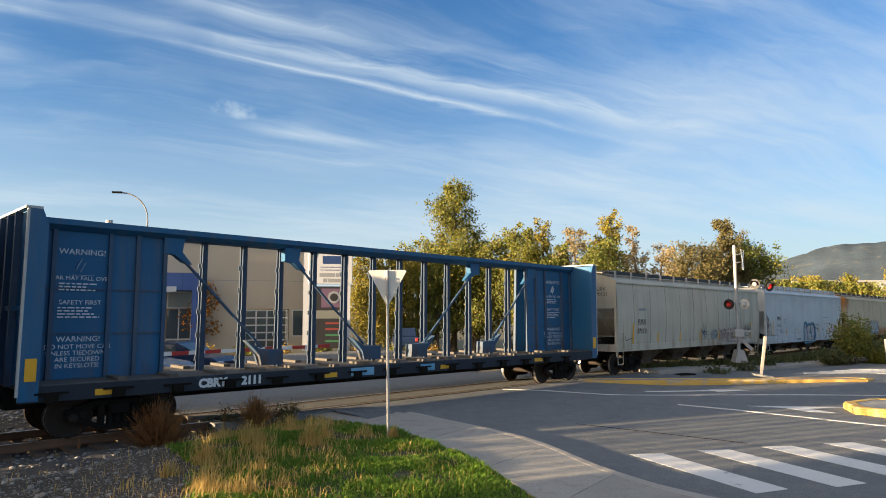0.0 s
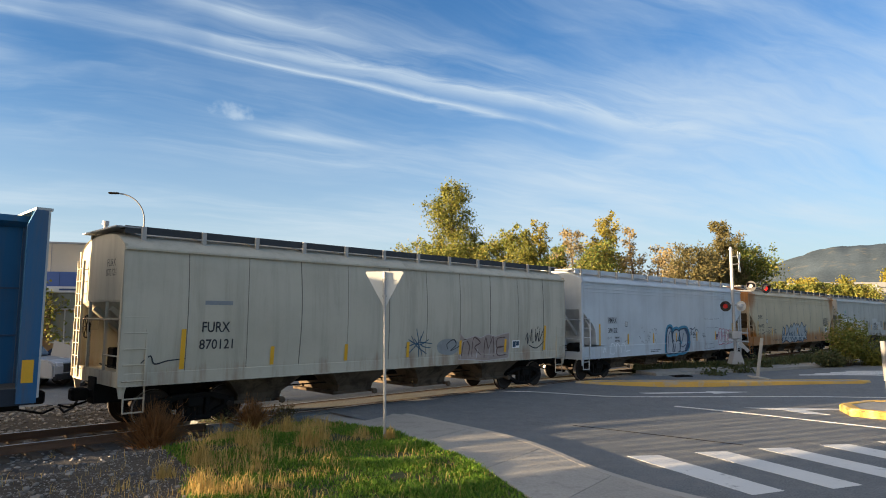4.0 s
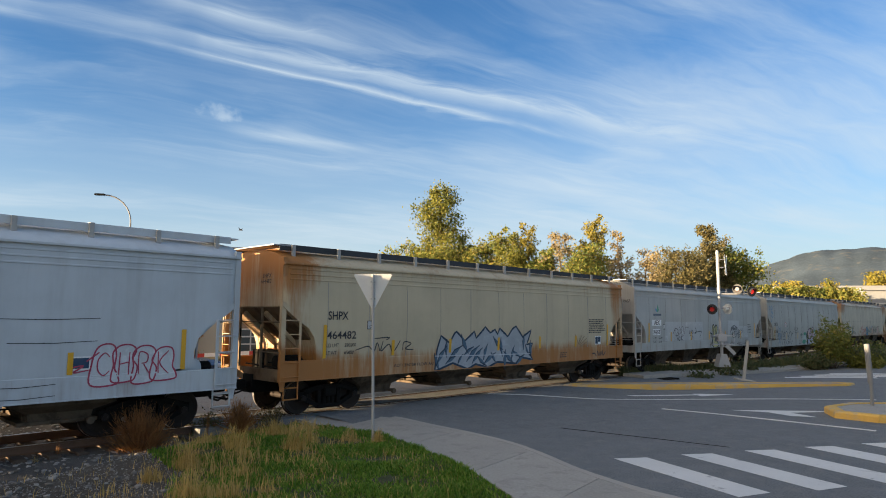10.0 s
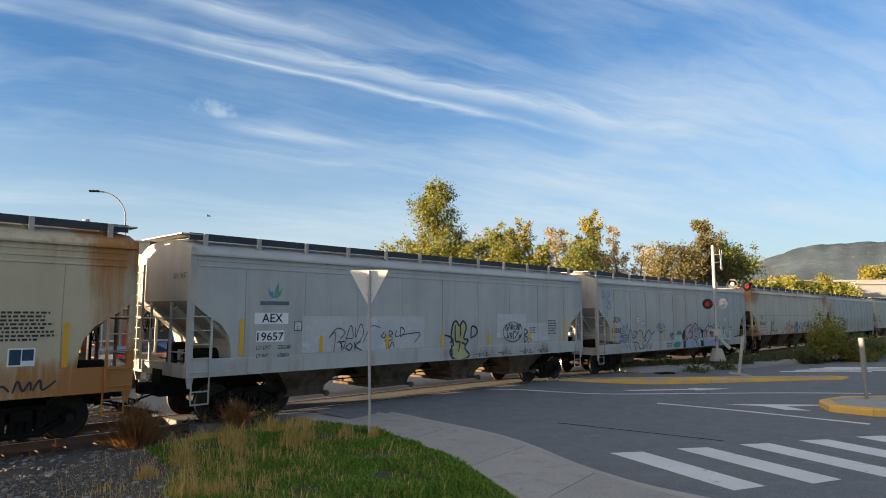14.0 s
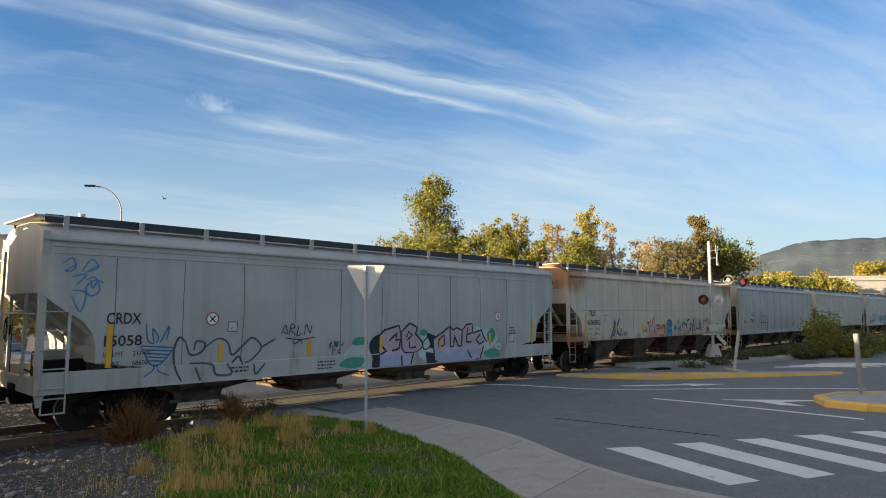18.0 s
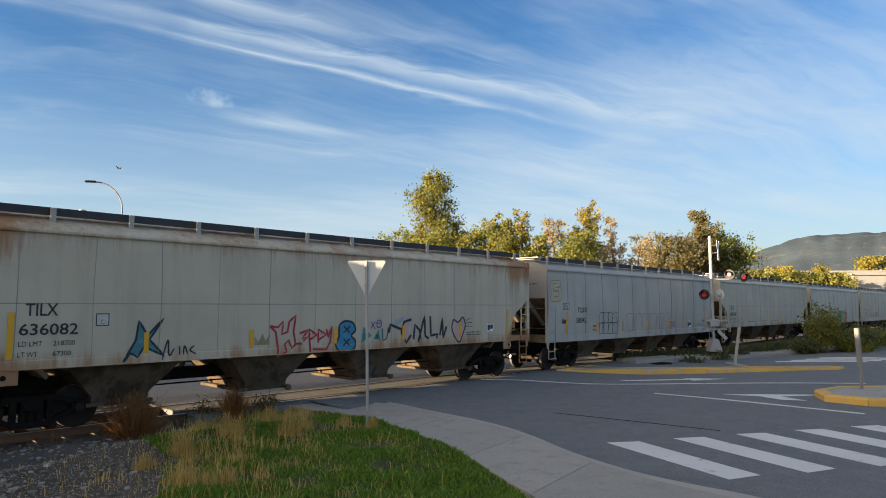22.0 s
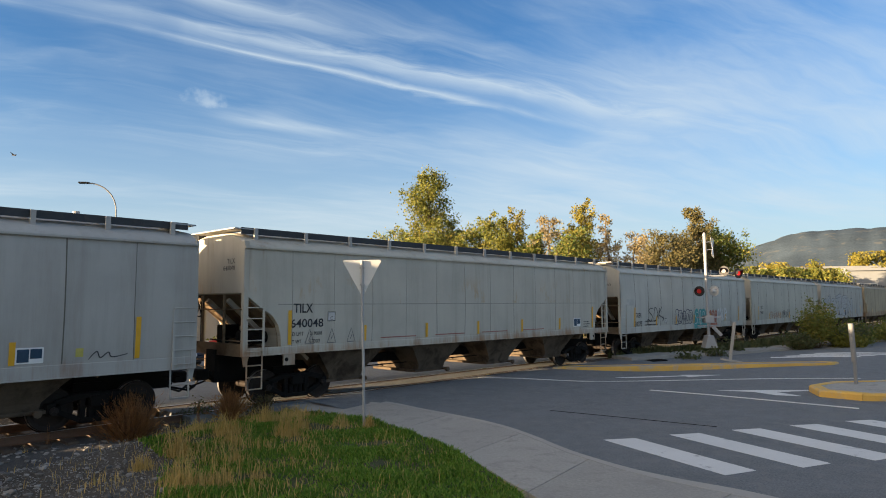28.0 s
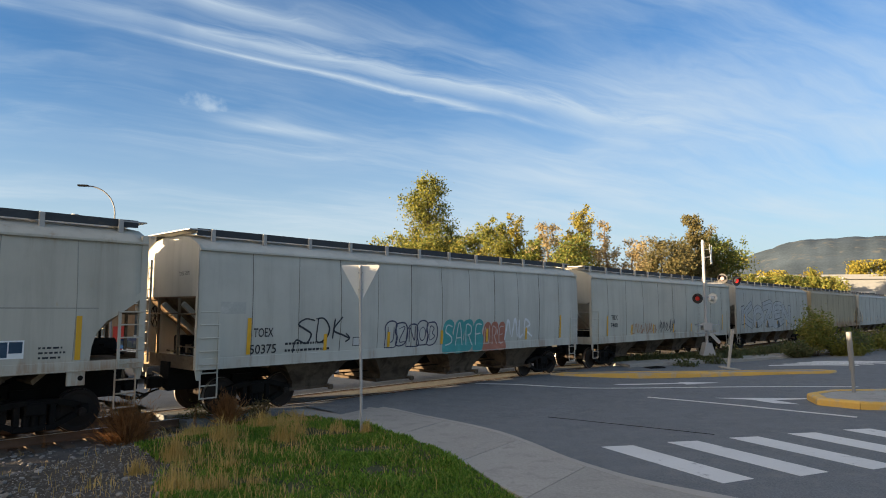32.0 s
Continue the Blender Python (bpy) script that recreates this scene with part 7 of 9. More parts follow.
def centre_beam_car():
    car = new("centre_beam_flat_car")
    tagged(car, "empty blue centre-beam lumber car with open steel columns", "freight car", "cars of the train")
    hb = 10.1
    part("deck", boxed(-hb, hb, -1.38, 1.38, 1.12, 1.2), DECK, car, "weathered deck")
    for y in (-1, 1):
        bm = boxed(-hb, hb, y * 1.30, y * 1.42, 0.86, 1.19, bevel=0.01)
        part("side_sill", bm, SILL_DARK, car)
        me = cached("winch", lambda: mesh_bm("winch", box(boxed(-0.12, 0.12, -0.05, 0.05, 0.86, 1.02), -0.3, 0.3, -0.03, 0.03, 1.02, 1.06), BLACK_STEEL))
        for k in range(15):
            put("winch", me, car, pose(-hb + 0.55 + 1.25 * k, y * 1.46, 0.02 * (k % 2)))
        for k, c in enumerate((-8.75, -3.2, 1.2, 6.0)):
            part("reflector", boxed(c, c + 0.48, -0.004, 0.004, 0.93, 1.06), REFLECTOR, car, m=pose(0, y * 1.426, 0))
    bm = boxed(-hb, hb, -0.3, 0.3, 0.62, 1.1)
    for k in range(12):
        box(bm, -hb + 1.6 + 1.5 * k, -hb + 1.75 + 1.5 * k, -1.3, 1.3, 0.9, 1.1)
    part("centre_sill", bm, BLACK_STEEL, car)
    # deck risers
    me = mesh_bm("riser", boxed(-0.09, 0.09, -1.36, -0.56, 1.2, 1.27), DECK)
    me2 = mesh_bm("riser", boxed(-0.09, 0.09, 0.56, 1.36, 1.2, 1.27), DECK)
    for k in range(16):
        put("riser", me, car, pose(-8.2 + 1.1 * k, 0, 0))
        put("riser", me2, car, pose(-8.2 + 1.1 * k, 0, 0))
    # top chord
    bm = prism(bmesh.new(), [(-0.42, TOP_Z - 0.13), (-0.42, TOP_Z), (0.42, TOP_Z), (0.42, TOP_Z - 0.13), (0.26, TOP_Z - 0.24), (-0.26, TOP_Z - 0.24)], -hb, hb)
    bmesh.ops.transform(bm, matrix=Matrix.Rotation(radians(90), 4, "Z"), verts=bm.verts)
    part("top_chord", bm, BLUE, car)
    me = beam_column_mesh()
    xs = [-5.92 + 1.1 * k for k in range(12)]
    for x in xs:
        put("column", me, car, pose(x, 0, 0))
    # closed panels at both ends, with ribs and stencils
    for s in (-1, 1):
        for y in (-1, 1):
            a, b = sorted((s * 7.0, s * (hb - 0.1)))
            part("end_panel", slant(bmesh.new(), a, b, y, 1.2, TOP_Z - 0.2), BLUE, car)
            for far in (7.0, 7.63, 8.23, 9.37, 10.0):
                x = s * far
                bm = bmesh.new()
                bar(bm, (x, y * 0.30, 1.2), (x, y * 0.23, TOP_Z - 0.2), 0.09, 0.10)
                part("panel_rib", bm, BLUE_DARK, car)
            for z in (2.2, 3.2):
                yy = 0.285 - 0.07 * (z - 1.2) / (TOP_Z - 1.4)
                part("panel_rail", boxed(a, b, y * (yy - 0.01), y * (yy + 0.02), z - 0.02, z + 0.02), BLUE_DARK, car)
        lean = math.degrees(math.atan2(0.07, TOP_Z - 1.4))
        px = s * 8.8

        def stencil(words, x, z, h):
            yy = -(0.295 - 0.07 * (z - 1.2) / (TOP_Z - 1.4))
            put("stencil", text_mesh(words, h / 0.7, STENCIL_WHITE, align="CENTER"), car, pose(x, yy, z, 90 - lean, 0, 0))
        for words, z, h in (("WARNING!", 3.98, 0.13), ("CAR MAY FALL OVER", 3.4, 0.09), ("SAFETY FIRST", 2.85, 0.10), ("WARNING!", 2.02, 0.12), ("DO NOT MOVE CAR", 1.86, 0.10), ("UNLESS TIEDOWNS", 1.72, 0.10), ("ARE SECURED", 1.58, 0.10), ("IN KEYSLOTS!", 1.44, 0.10)):
            stencil(words, px, z, h)
        yy = -(0.30 - 0.07 * (3.65 - 1.2) / (TOP_Z - 1.4))
        for a, b, wide in (((px - 0.14, -0.06), (px - 0.02, 0.2), 0.09), ((px - 0.04, -0.1), (px + 0.06, 0.12), 0.06), ((px - 0.26, -0.17), (px + 0.24, -0.17), 0.02)):
            part("stencil", bar(bmesh.new(), (a[0], 0, a[1]), (b[0], 0, b[1]), wide, 0.004), STENCIL_WHITE, car, "white stencil of a tipping car", m=pose(0, yy, 3.68, -lean))
        for z, n in ((3.3, 3), (2.76, 4)):
            plain_lines(car, px - 0.45, -(0.30 - 0.07 * (z - 1.2) / (TOP_Z - 1.4)) - 0.02, z, 0.9, n, 0.07, STENCIL_WHITE, 0.03)
        # bulkhead: frame, sheet and ribs
        bm = boxed(s * (hb - 0.06), s * hb, -1.4, 1.4, 1.15, TOP_Z)
        part("bulkhead", bm, BLUE, car)
        for y in (-1, 1):
            bm = prism(bmesh.new(), [(s * (hb - 0.32), 0.9), (s * (hb + 0.02), 0.9), (s * (hb + 0.02), TOP_Z + 0.02), (s * (hb - 0.2), TOP_Z + 0.02), (s * (hb - 0.32), TOP_Z - 0.3)], y * 1.36, y * 1.46)
            part("bulkhead_post", bm, BLUE, car)
            part("reflector", boxed(s * (hb - 0.26), s * (hb - 0.06), -0.004, 0.004, 1.3, 1.75), REFLECTOR, car, m=pose(0, y * 1.466, 0))
            part("pale_edge", boxed(s * (hb + 0.02), s * (hb + 0.06), y * 1.36, y * 1.46, 1.0, TOP_Z + 0.03), PALE_EDGE, car)
        for y in (-0.7, 0.0, 0.7):
            part("bulkhead_rib", boxed(s * hb, s * (hb + 0.12), y - 0.06, y + 0.06, 1.15, TOP_Z), BLUE_DARK, car)
        part("bulkhead_rail", boxed(s * hb, s * (hb + 0.08), -1.36, 1.36, 2.7, 2.8), BLUE, car)
        part("bulkhead_cap", boxed(s * (hb - 0.2), s * (hb + 0.1), -1.46, 1.46, TOP_Z + 0.02, TOP_Z + 0.07), PALE_EDGE, car)
        put("coupler", cached("coupler", coupler_mesh), car, pose(s * (hb - 0.3), 0, 0, 0, 0, 0 if s > 0 else 180))
        truck(car, s * (hb - 1.95))
    # diagonals with their gussets
    for x0, x1 in ((-6.7, -4.4), (-3.4, -1.0), (3.9, 1.5), (7.2, 4.9)):
        low, high = (x1, x0)
        bm = bmesh.new()
        rod(bm, (high, -0.26, TOP_Z - 0.6), (low, -0.34, 1.75), 0.04)
        part("brace", bm, BLUE_DARK, car)
        bm = bmesh.new()
        d = 1 if low > high else -1
        prism(bm, [(high - d * 0.35, TOP_Z - 0.2), (high + d * 0.15, TOP_Z - 0.2), (high + d * 0.1, TOP_Z - 0.55), (high + d * 0.35, TOP_Z - 0.85), (high + d * 0.15, TOP_Z - 0.8), (high - d * 0.1, TOP_Z - 0.62), (high - d * 0.35, TOP_Z - 0.6)], -0.30, -0.08)
        part("gusset", bm, BLUE, car)
        bm = bmesh.new()
        prism(bm, [(low - d * 0.45, 1.95), (low - d * 0.05, 1.7), (low + d * 0.6, 1.68), (low + d * 0.62, 1.27), (low - d * 0.02, 1.27), (low - d * 0.1, 1.55)], -0.42, -0.12)
        part("gusset", bm, BLUE_DARK, car)
    lettering(car, "CBRY", -6.56, -1.426, 0.93, 0.19, STENCIL_WHITE)
    lettering(car, "2111", -5.5, -1.426, 0.93, 0.19, STENCIL_WHITE)
    part("paint_patch", boxed(-2.25, -1.45, -0.002, 0.002, 0.92, 1.14), spray((0.16, 0.38, 0.55)), car, "pale blue paint patch", m=pose(0, -1.424, 0))
    part("paint_patch", boxed(0.35, 0.95, -0.002, 0.002, 0.92, 1.12), spray((0.10, 0.30, 0.48)), car, m=pose(0, -1.424, 0))
    return car


FLATS = []


def flats():
    car = centre_beam_car()
    car.scale = (1, 1, TRAIN_SCALE)
    FLATS.append((car, 13.2))
    for ahead in (31.2, 52.15, 73.1):
        lead = copy_thing(car, pose(0, 0, 0))
        FLATS.append((lead, 23.34 - ahead))
        for t in lead.children:
            if t.name.startswith("truck"):
                for w in t.children:
                    if w.name.startswith("wheelset"):
                        WHEELSETS.append((w, -0.89 if w.matrix_basis.translation.x < 0 else 0.89))


flats()
train()

# ---- signs, signals and posts ----
def tube(a, b, r, mat, parent, name, label="", seg=12, r2=None):
    return part(name, rod(bmesh.new(), a, b, r, r2, seg), mat, parent, label)


def yield_sign(x, y):
    s = new("yield_sign")
    tagged(s, "triangular yield sign with bare metal back on a steel pole", "road sign")
    gz = ground_z(x, y)
    s.matrix_basis = pose(x, y, gz, 0, -0.6, 4)
    top = 2.9 + (3.74 + FW_Z - 2.9) * 0.829 - gz
    tube((0, 0, -0.1), (0, 0, top), 0.031, GALV, s, "pole")
    bm = bmesh.new()
    ring = [(-0.50, 3.72), (-0.47, 3.755), (0.47, 3.755), (0.50, 3.72), (0.045, 2.86), (0.0, 2.83), (-0.045, 2.86)]
    prism(bm, [(a * 0.829, top + (b - 3.74) * 0.829) for a, b in ring], 0.033, 0.040)
    part("plate", bm, SIGN_BACK, s, "bare aluminium triangle")
    for z in (top - 0.16, top - 0.53):
        bm = boxed(-0.05, 0.05, -0.04, 0.034, z - 0.015, z + 0.015)
        rod(bm, (0, -0.055, z), (0, 0.043, z), 0.010, seg=6)
        part("bracket", bm, GALV, s)


def flasher(parent, x, y, z, turn, lit, shell=None):
    """A crossing flasher: round housing, backing disc, hood and lens, facing -y when turn is 0."""
    m = pose(x, y, z, 0, 0, turn)
    bm = bmesh.new()
    rod(bm, (0, 0.0, 0), (0, 0.28, 0), 0.13, 0.09, 16)
    lamp = part("flasher", bm, shell or SIGNAL_BLACK, parent, "flasher housing", m=m)
    part("backing_disc", rod(bmesh.new(), (0, -0.01, 0), (0, 0.012, 0), 0.26, seg=24), shell or SIGNAL_BLACK, lamp)
    bm = bmesh.new()
    seg = 14
    vs = []
    for k in range(seg + 1):
        a = math.pi * (-0.12 + 1.24 * k / seg)
        for r, d in ((0.17, -0.02), (0.175, -0.40 + 0.26 * abs(math.cos(a))), (0.16, -0.40 + 0.26 * abs(math.cos(a))), (0.155, -0.02)):
            vs.append(bm.verts.new((r * math.cos(a), d, r * math.sin(a))))
    for k in range(seg):
        for j in range(3):
            p = k * 4 + j
            bm.faces.new((vs[p], vs[p + 4], vs[p + 5], vs[p + 1]))
    part("hood", bm, SIGNAL_BLACK, lamp)
    part("lens", rod(bmesh.new(), (0, -0.05, 0), (0, -0.01, 0), 0.10, 0.12, 18), lit or LENS_DARK, lamp, "lit red lens" if lit else "dark red lens")


def crossbuck(parent, z, y, turn, x=0.0):
    for a in (45, -45):
        bm = boxed(-0.62, 0.62, -0.008, 0.008, -0.115, 0.115, bevel=0.004)
        part("crossbuck_board", bm, WHITE_PAINT, parent, m=pose(x, y, z, 0, 0, turn) @ pose(0, 0.01 if a > 0 else -0.01, 0, 0, a, 0))


def near_signal(x, y, z):
    s = new("crossing_signal")
    tagged(s, "silver level crossing signal mast with red flashers and crossbuck", "crossing signal", "crossing signals")
    s.matrix_basis = pose(x, y, z, 0, -0.4, 0)
    part("base", prism(bmesh.new(), [(-0.33, 0), (0.33, 0), (0.28, 0.15), (0.14, 0.62), (-0.14, 0.62), (-0.28, 0.15)], -0.26, 0.26), GALV, s, "flared cast base")
    tube((0, 0, 0.1), (0, 0, 5.75), 0.075, GALV, s, "mast")
    tube((0, 0, 5.7), (0, 0, 5.85), 0.1, GALV, s, "mast_cap", r2=0.05)
    for k in (5.35, 4.95):
        tube((0, 0, k), (0.42, 0.15, k + 0.05), 0.02, GALV, s, "sign_arm")
    crossbuck(s, 5.1, 0.1, 60, 0.45)
    # upper pair on a short arm, facing along the road
    tube((0, 0, 3.62), (0.95, 0, 3.62), 0.045, GALV, s, "upper_arm")
    tube((0.95, 0, 3.6), (0.95, 0, 3.9), 0.04, GALV, s, "arm_riser")
    flasher(s, 0.92, -0.06, 3.86, -50, None)
    flasher(s, 1.62, -0.1, 3.74, 18, LENS_LIT)
    tube((0.8, 0, 3.82), (1.7, 0, 3.72), 0.03, GALV, s, "lamp_bar")
    # lower pair on the mast
    tube((-0.45, 0, 2.92), (0.5, 0, 2.92), 0.04, GALV, s, "lower_arm")
    flasher(s, -0.42, -0.08, 2.86, -40, LENS_DIM)
    # pale shell: sunlight on this lamp's back is put into its colour
    flasher(s, 0.44, 0.1, 2.86, 125, None, SIGN_BACK)
    # instrument boxes and the work platform
    part("junction_box", boxed(-0.22, 0.24, -0.2, 0.2, 1.25, 1.62, bevel=0.02), GALV, s)
    for z0 in (1.08, 1.5):
        bm = boxed(-0.5, 0.62, -0.18, 0.18, z0, z0 + 0.05)
        part("step_plate", bm, GALV, s)
    for x0 in (-0.48, 0.02, 0.58):
        tube((x0, -0.16, 1.05), (x0, -0.16, 1.75), 0.018, GALV, s, "stay", seg=6)
    bm = bar(bmesh.new(), (0.15, -0.2, 1.05), (0.55, -0.24, 0.62), 0.05, 0.16)
    part("reflector_board", bm, GALV, s)


def far_signal(x, y):
    s = new("crossing_gate")
    tagged(s, "crossing signal beyond the track with its striped gate lowered", "crossing gate", "crossing signals")
    s.matrix_basis = pose(x, y, road_z(x, y))
    part("base", boxed(-0.3, 0.3, -0.3, 0.3, 0, 0.5, bevel=0.04), GALV, s)
    tube((0, 0, 0.1), (0, 0, 5.7), 0.075, WHITE_PAINT, s, "mast")
    crossbuck(s, 5.0, -0.12, 20)
    tube((-0.6, 0, 2.95), (0.6, 0, 2.95), 0.035, GALV, s, "lamp_bar")
    flasher(s, -0.62, -0.05, 2.95, 60, None)
    flasher(s, 0.02, -0.14, 2.95, 150, None)
    flasher(s, 0.62, 0.1, 3.0, -120, None)
    part("gate_drive", boxed(-0.2, 0.3, -0.25, 0.25, 0.9, 1.55, bevel=0.04), GALV, s)
    for k, (x0, x1) in enumerate(((-1.7, -0.3), (-1.5, -0.2))):
        bm = prism(bmesh.new(), [(x0, 1.35 - 0.1 * k), (x1, 1.15), (x1, 1.45), (x0 + 0.1, 1.85)], -0.32 + 0.6 * k, -0.28 + 0.6 * k)
        part("counterweight", bm, GALV, s, "grey counterweight blade")
    d = Vector((DX, DY, 0))
    n = 14
    for k in range(n):
        a, b = d * (0.2 + 0.62 * k), d * (0.2 + 0.62 * (k + 1))
        bm = bar(bmesh.new(), (a.x, a.y, 1.25), (b.x, b.y, 1.25), 0.05, 0.14)
        part("gate_stripe", bm, RED if k % 2 else WHITE_PAINT, s)


POST_GREY = material("dull grey post paint", (0.2, 0.2, 0.2), 0.6, vary=0.15, bump=0.1)


def road_posts():
    p = new("marker_post")
    tagged(p, "battered pale marker post leaning on the traffic island", "post", "posts")
    p.matrix_basis = pose(12.45, 26.9, 0.13, 0, 9, 0)
    part("shaft", boxed(-0.06, 0.06, -0.03, 0.03, 0, 1.62, bevel=0.01), KERB, p)
    part("foot", boxed(-0.35, 0.45, -0.16, 0.16, -0.02, 0.06, bevel=0.02), KERB, p)
    q = new("sign_post")
    tagged(q, "grey steel post standing on the yellow-kerbed island", "post", "posts")
    q.matrix_basis = pose(12.75, 19.4, 0.12)
    tube((0, 0, 0), (0, 0, 0.75), 0.05, POST_GREY, q, "stub")
    tube((-0.01, 0, 0.7), (-0.06, 0, 1.85), 0.075, POST_GREY, q, "shaft", seg=14)
    part("foot_plate", boxed(-0.12, 0.12, -0.12, 0.12, -0.02, 0.03), GALV, q)
    g = new("drain_grate")
    tagged(g, "black iron drain grate in the gutter", "drain grate")
    g.matrix_basis = pose(10.35, 29.85, road_z(10.35, 29.85) + 0.006, 0, 0, 30)
    part("frame", boxed(-0.5, 0.5, -0.28, 0.28, -0.06, 0.006), BLACK_STEEL, g)
    for k in range(9):
        part("bar", boxed(-0.45 + 0.11 * k, -0.40 + 0.11 * k, -0.24, 0.24, 0.0, 0.03), BLACK_STEEL, g)
    h = new("steel_plate")
    tagged(h, "blue-painted steel channel lying beside the rail", "scrap steel")
    m = TRK @ pose(1.0, -1.75, -0.22, 0, 0, 3)
    h.matrix_basis = m
    part("channel", box(boxed(-0.7, 0.7, -0.1, 0.1, 0, 0.02), -0.7, 0.7, -0.1, -0.08, 0, 0.14), spray((0.07, 0.20, 0.38)), h)


def street_lamp(x, y):
    s = new("street_lamp")
    tagged(s, "tall curved-arm street lamp beyond the track", "street lamp")
    s.matrix_basis = pose(x, y, 0, 0, 0, 10)
    tube((0, 0, 0), (0, 0, 7.94), 0.075, POST_GREY, s, "pole", r2=0.04)
    pts = [(-1.45 * (1 - math.cos(a)), 0, 7.94 + 1.5 * math.sin(a)) for a in [math.pi / 2 * k / 8 for k in range(9)]]
    bm = bmesh.new()
    for a, b in zip(pts, pts[1:]):
        rod(bm, a, b, 0.038, seg=8)
    part("arm", bm, POST_GREY, s)
    part("lamp_head", boxed(-1.95, -1.4, -0.11, 0.11, 9.4, 9.5, bevel=0.03), BLACK_STEEL, s, "flat dark lamp head")


yield_sign(-1.41, 14.2)
near_signal(14.2, 32.9, 0.2)
far_signal(-11.6, 22.0)
road_posts()
street_lamp(-17.35, 36.3)

# ---- the shop beyond the track ----
BEIGE = material("beige stucco", (0.50, 0.43, 0.33), 0.85, vary=0.06, scale=1.5, bump=0.15)
FASCIA = material("blue fascia panel", (0.06, 0.11, 0.30), 0.5, vary=0.1, scale=1.0, bump=0.05)
TRIM = material("pale window frame", (0.55, 0.55, 0.53), 0.5, vary=0.08, bump=0.05)
ROOF_GREY = material("grey roof metal", (0.25, 0.26, 0.27), 0.6, vary=0.12, bump=0.1)
SIGN_WHITE = material("white sign face", (0.52, 0.53, 0.55), 0.5, vary=0.05, bump=0.03)
SIGN_NAVY = material("navy sign paint", (0.02, 0.05, 0.15), 0.5, vary=0.1, bump=0.03)
SIGN_GREEN = material("green sign paint", (0.02, 0.16, 0.07), 0.5, vary=0.1, bump=0.03)
SCREEN = glow("lit sign screen", (0.12, 0.07, 0.10), 0.06)
SCREEN_RED = glow("lit red rows", (0.22, 0.04, 0.03), 0.05)
SCREEN_GREEN = glow("lit green rows", (0.05, 0.15, 0.07), 0.04)
# the grey-green base paints in what the panes reflect
SHOP_GLASS = glass_material("shop front glass with painted reflection", (0.22, 0.235, 0.215), 0.08)
INTERIOR = material("warm shop interior", (0.30, 0.20, 0.12), 0.8, vary=0.3, scale=1.5, bump=0.1)


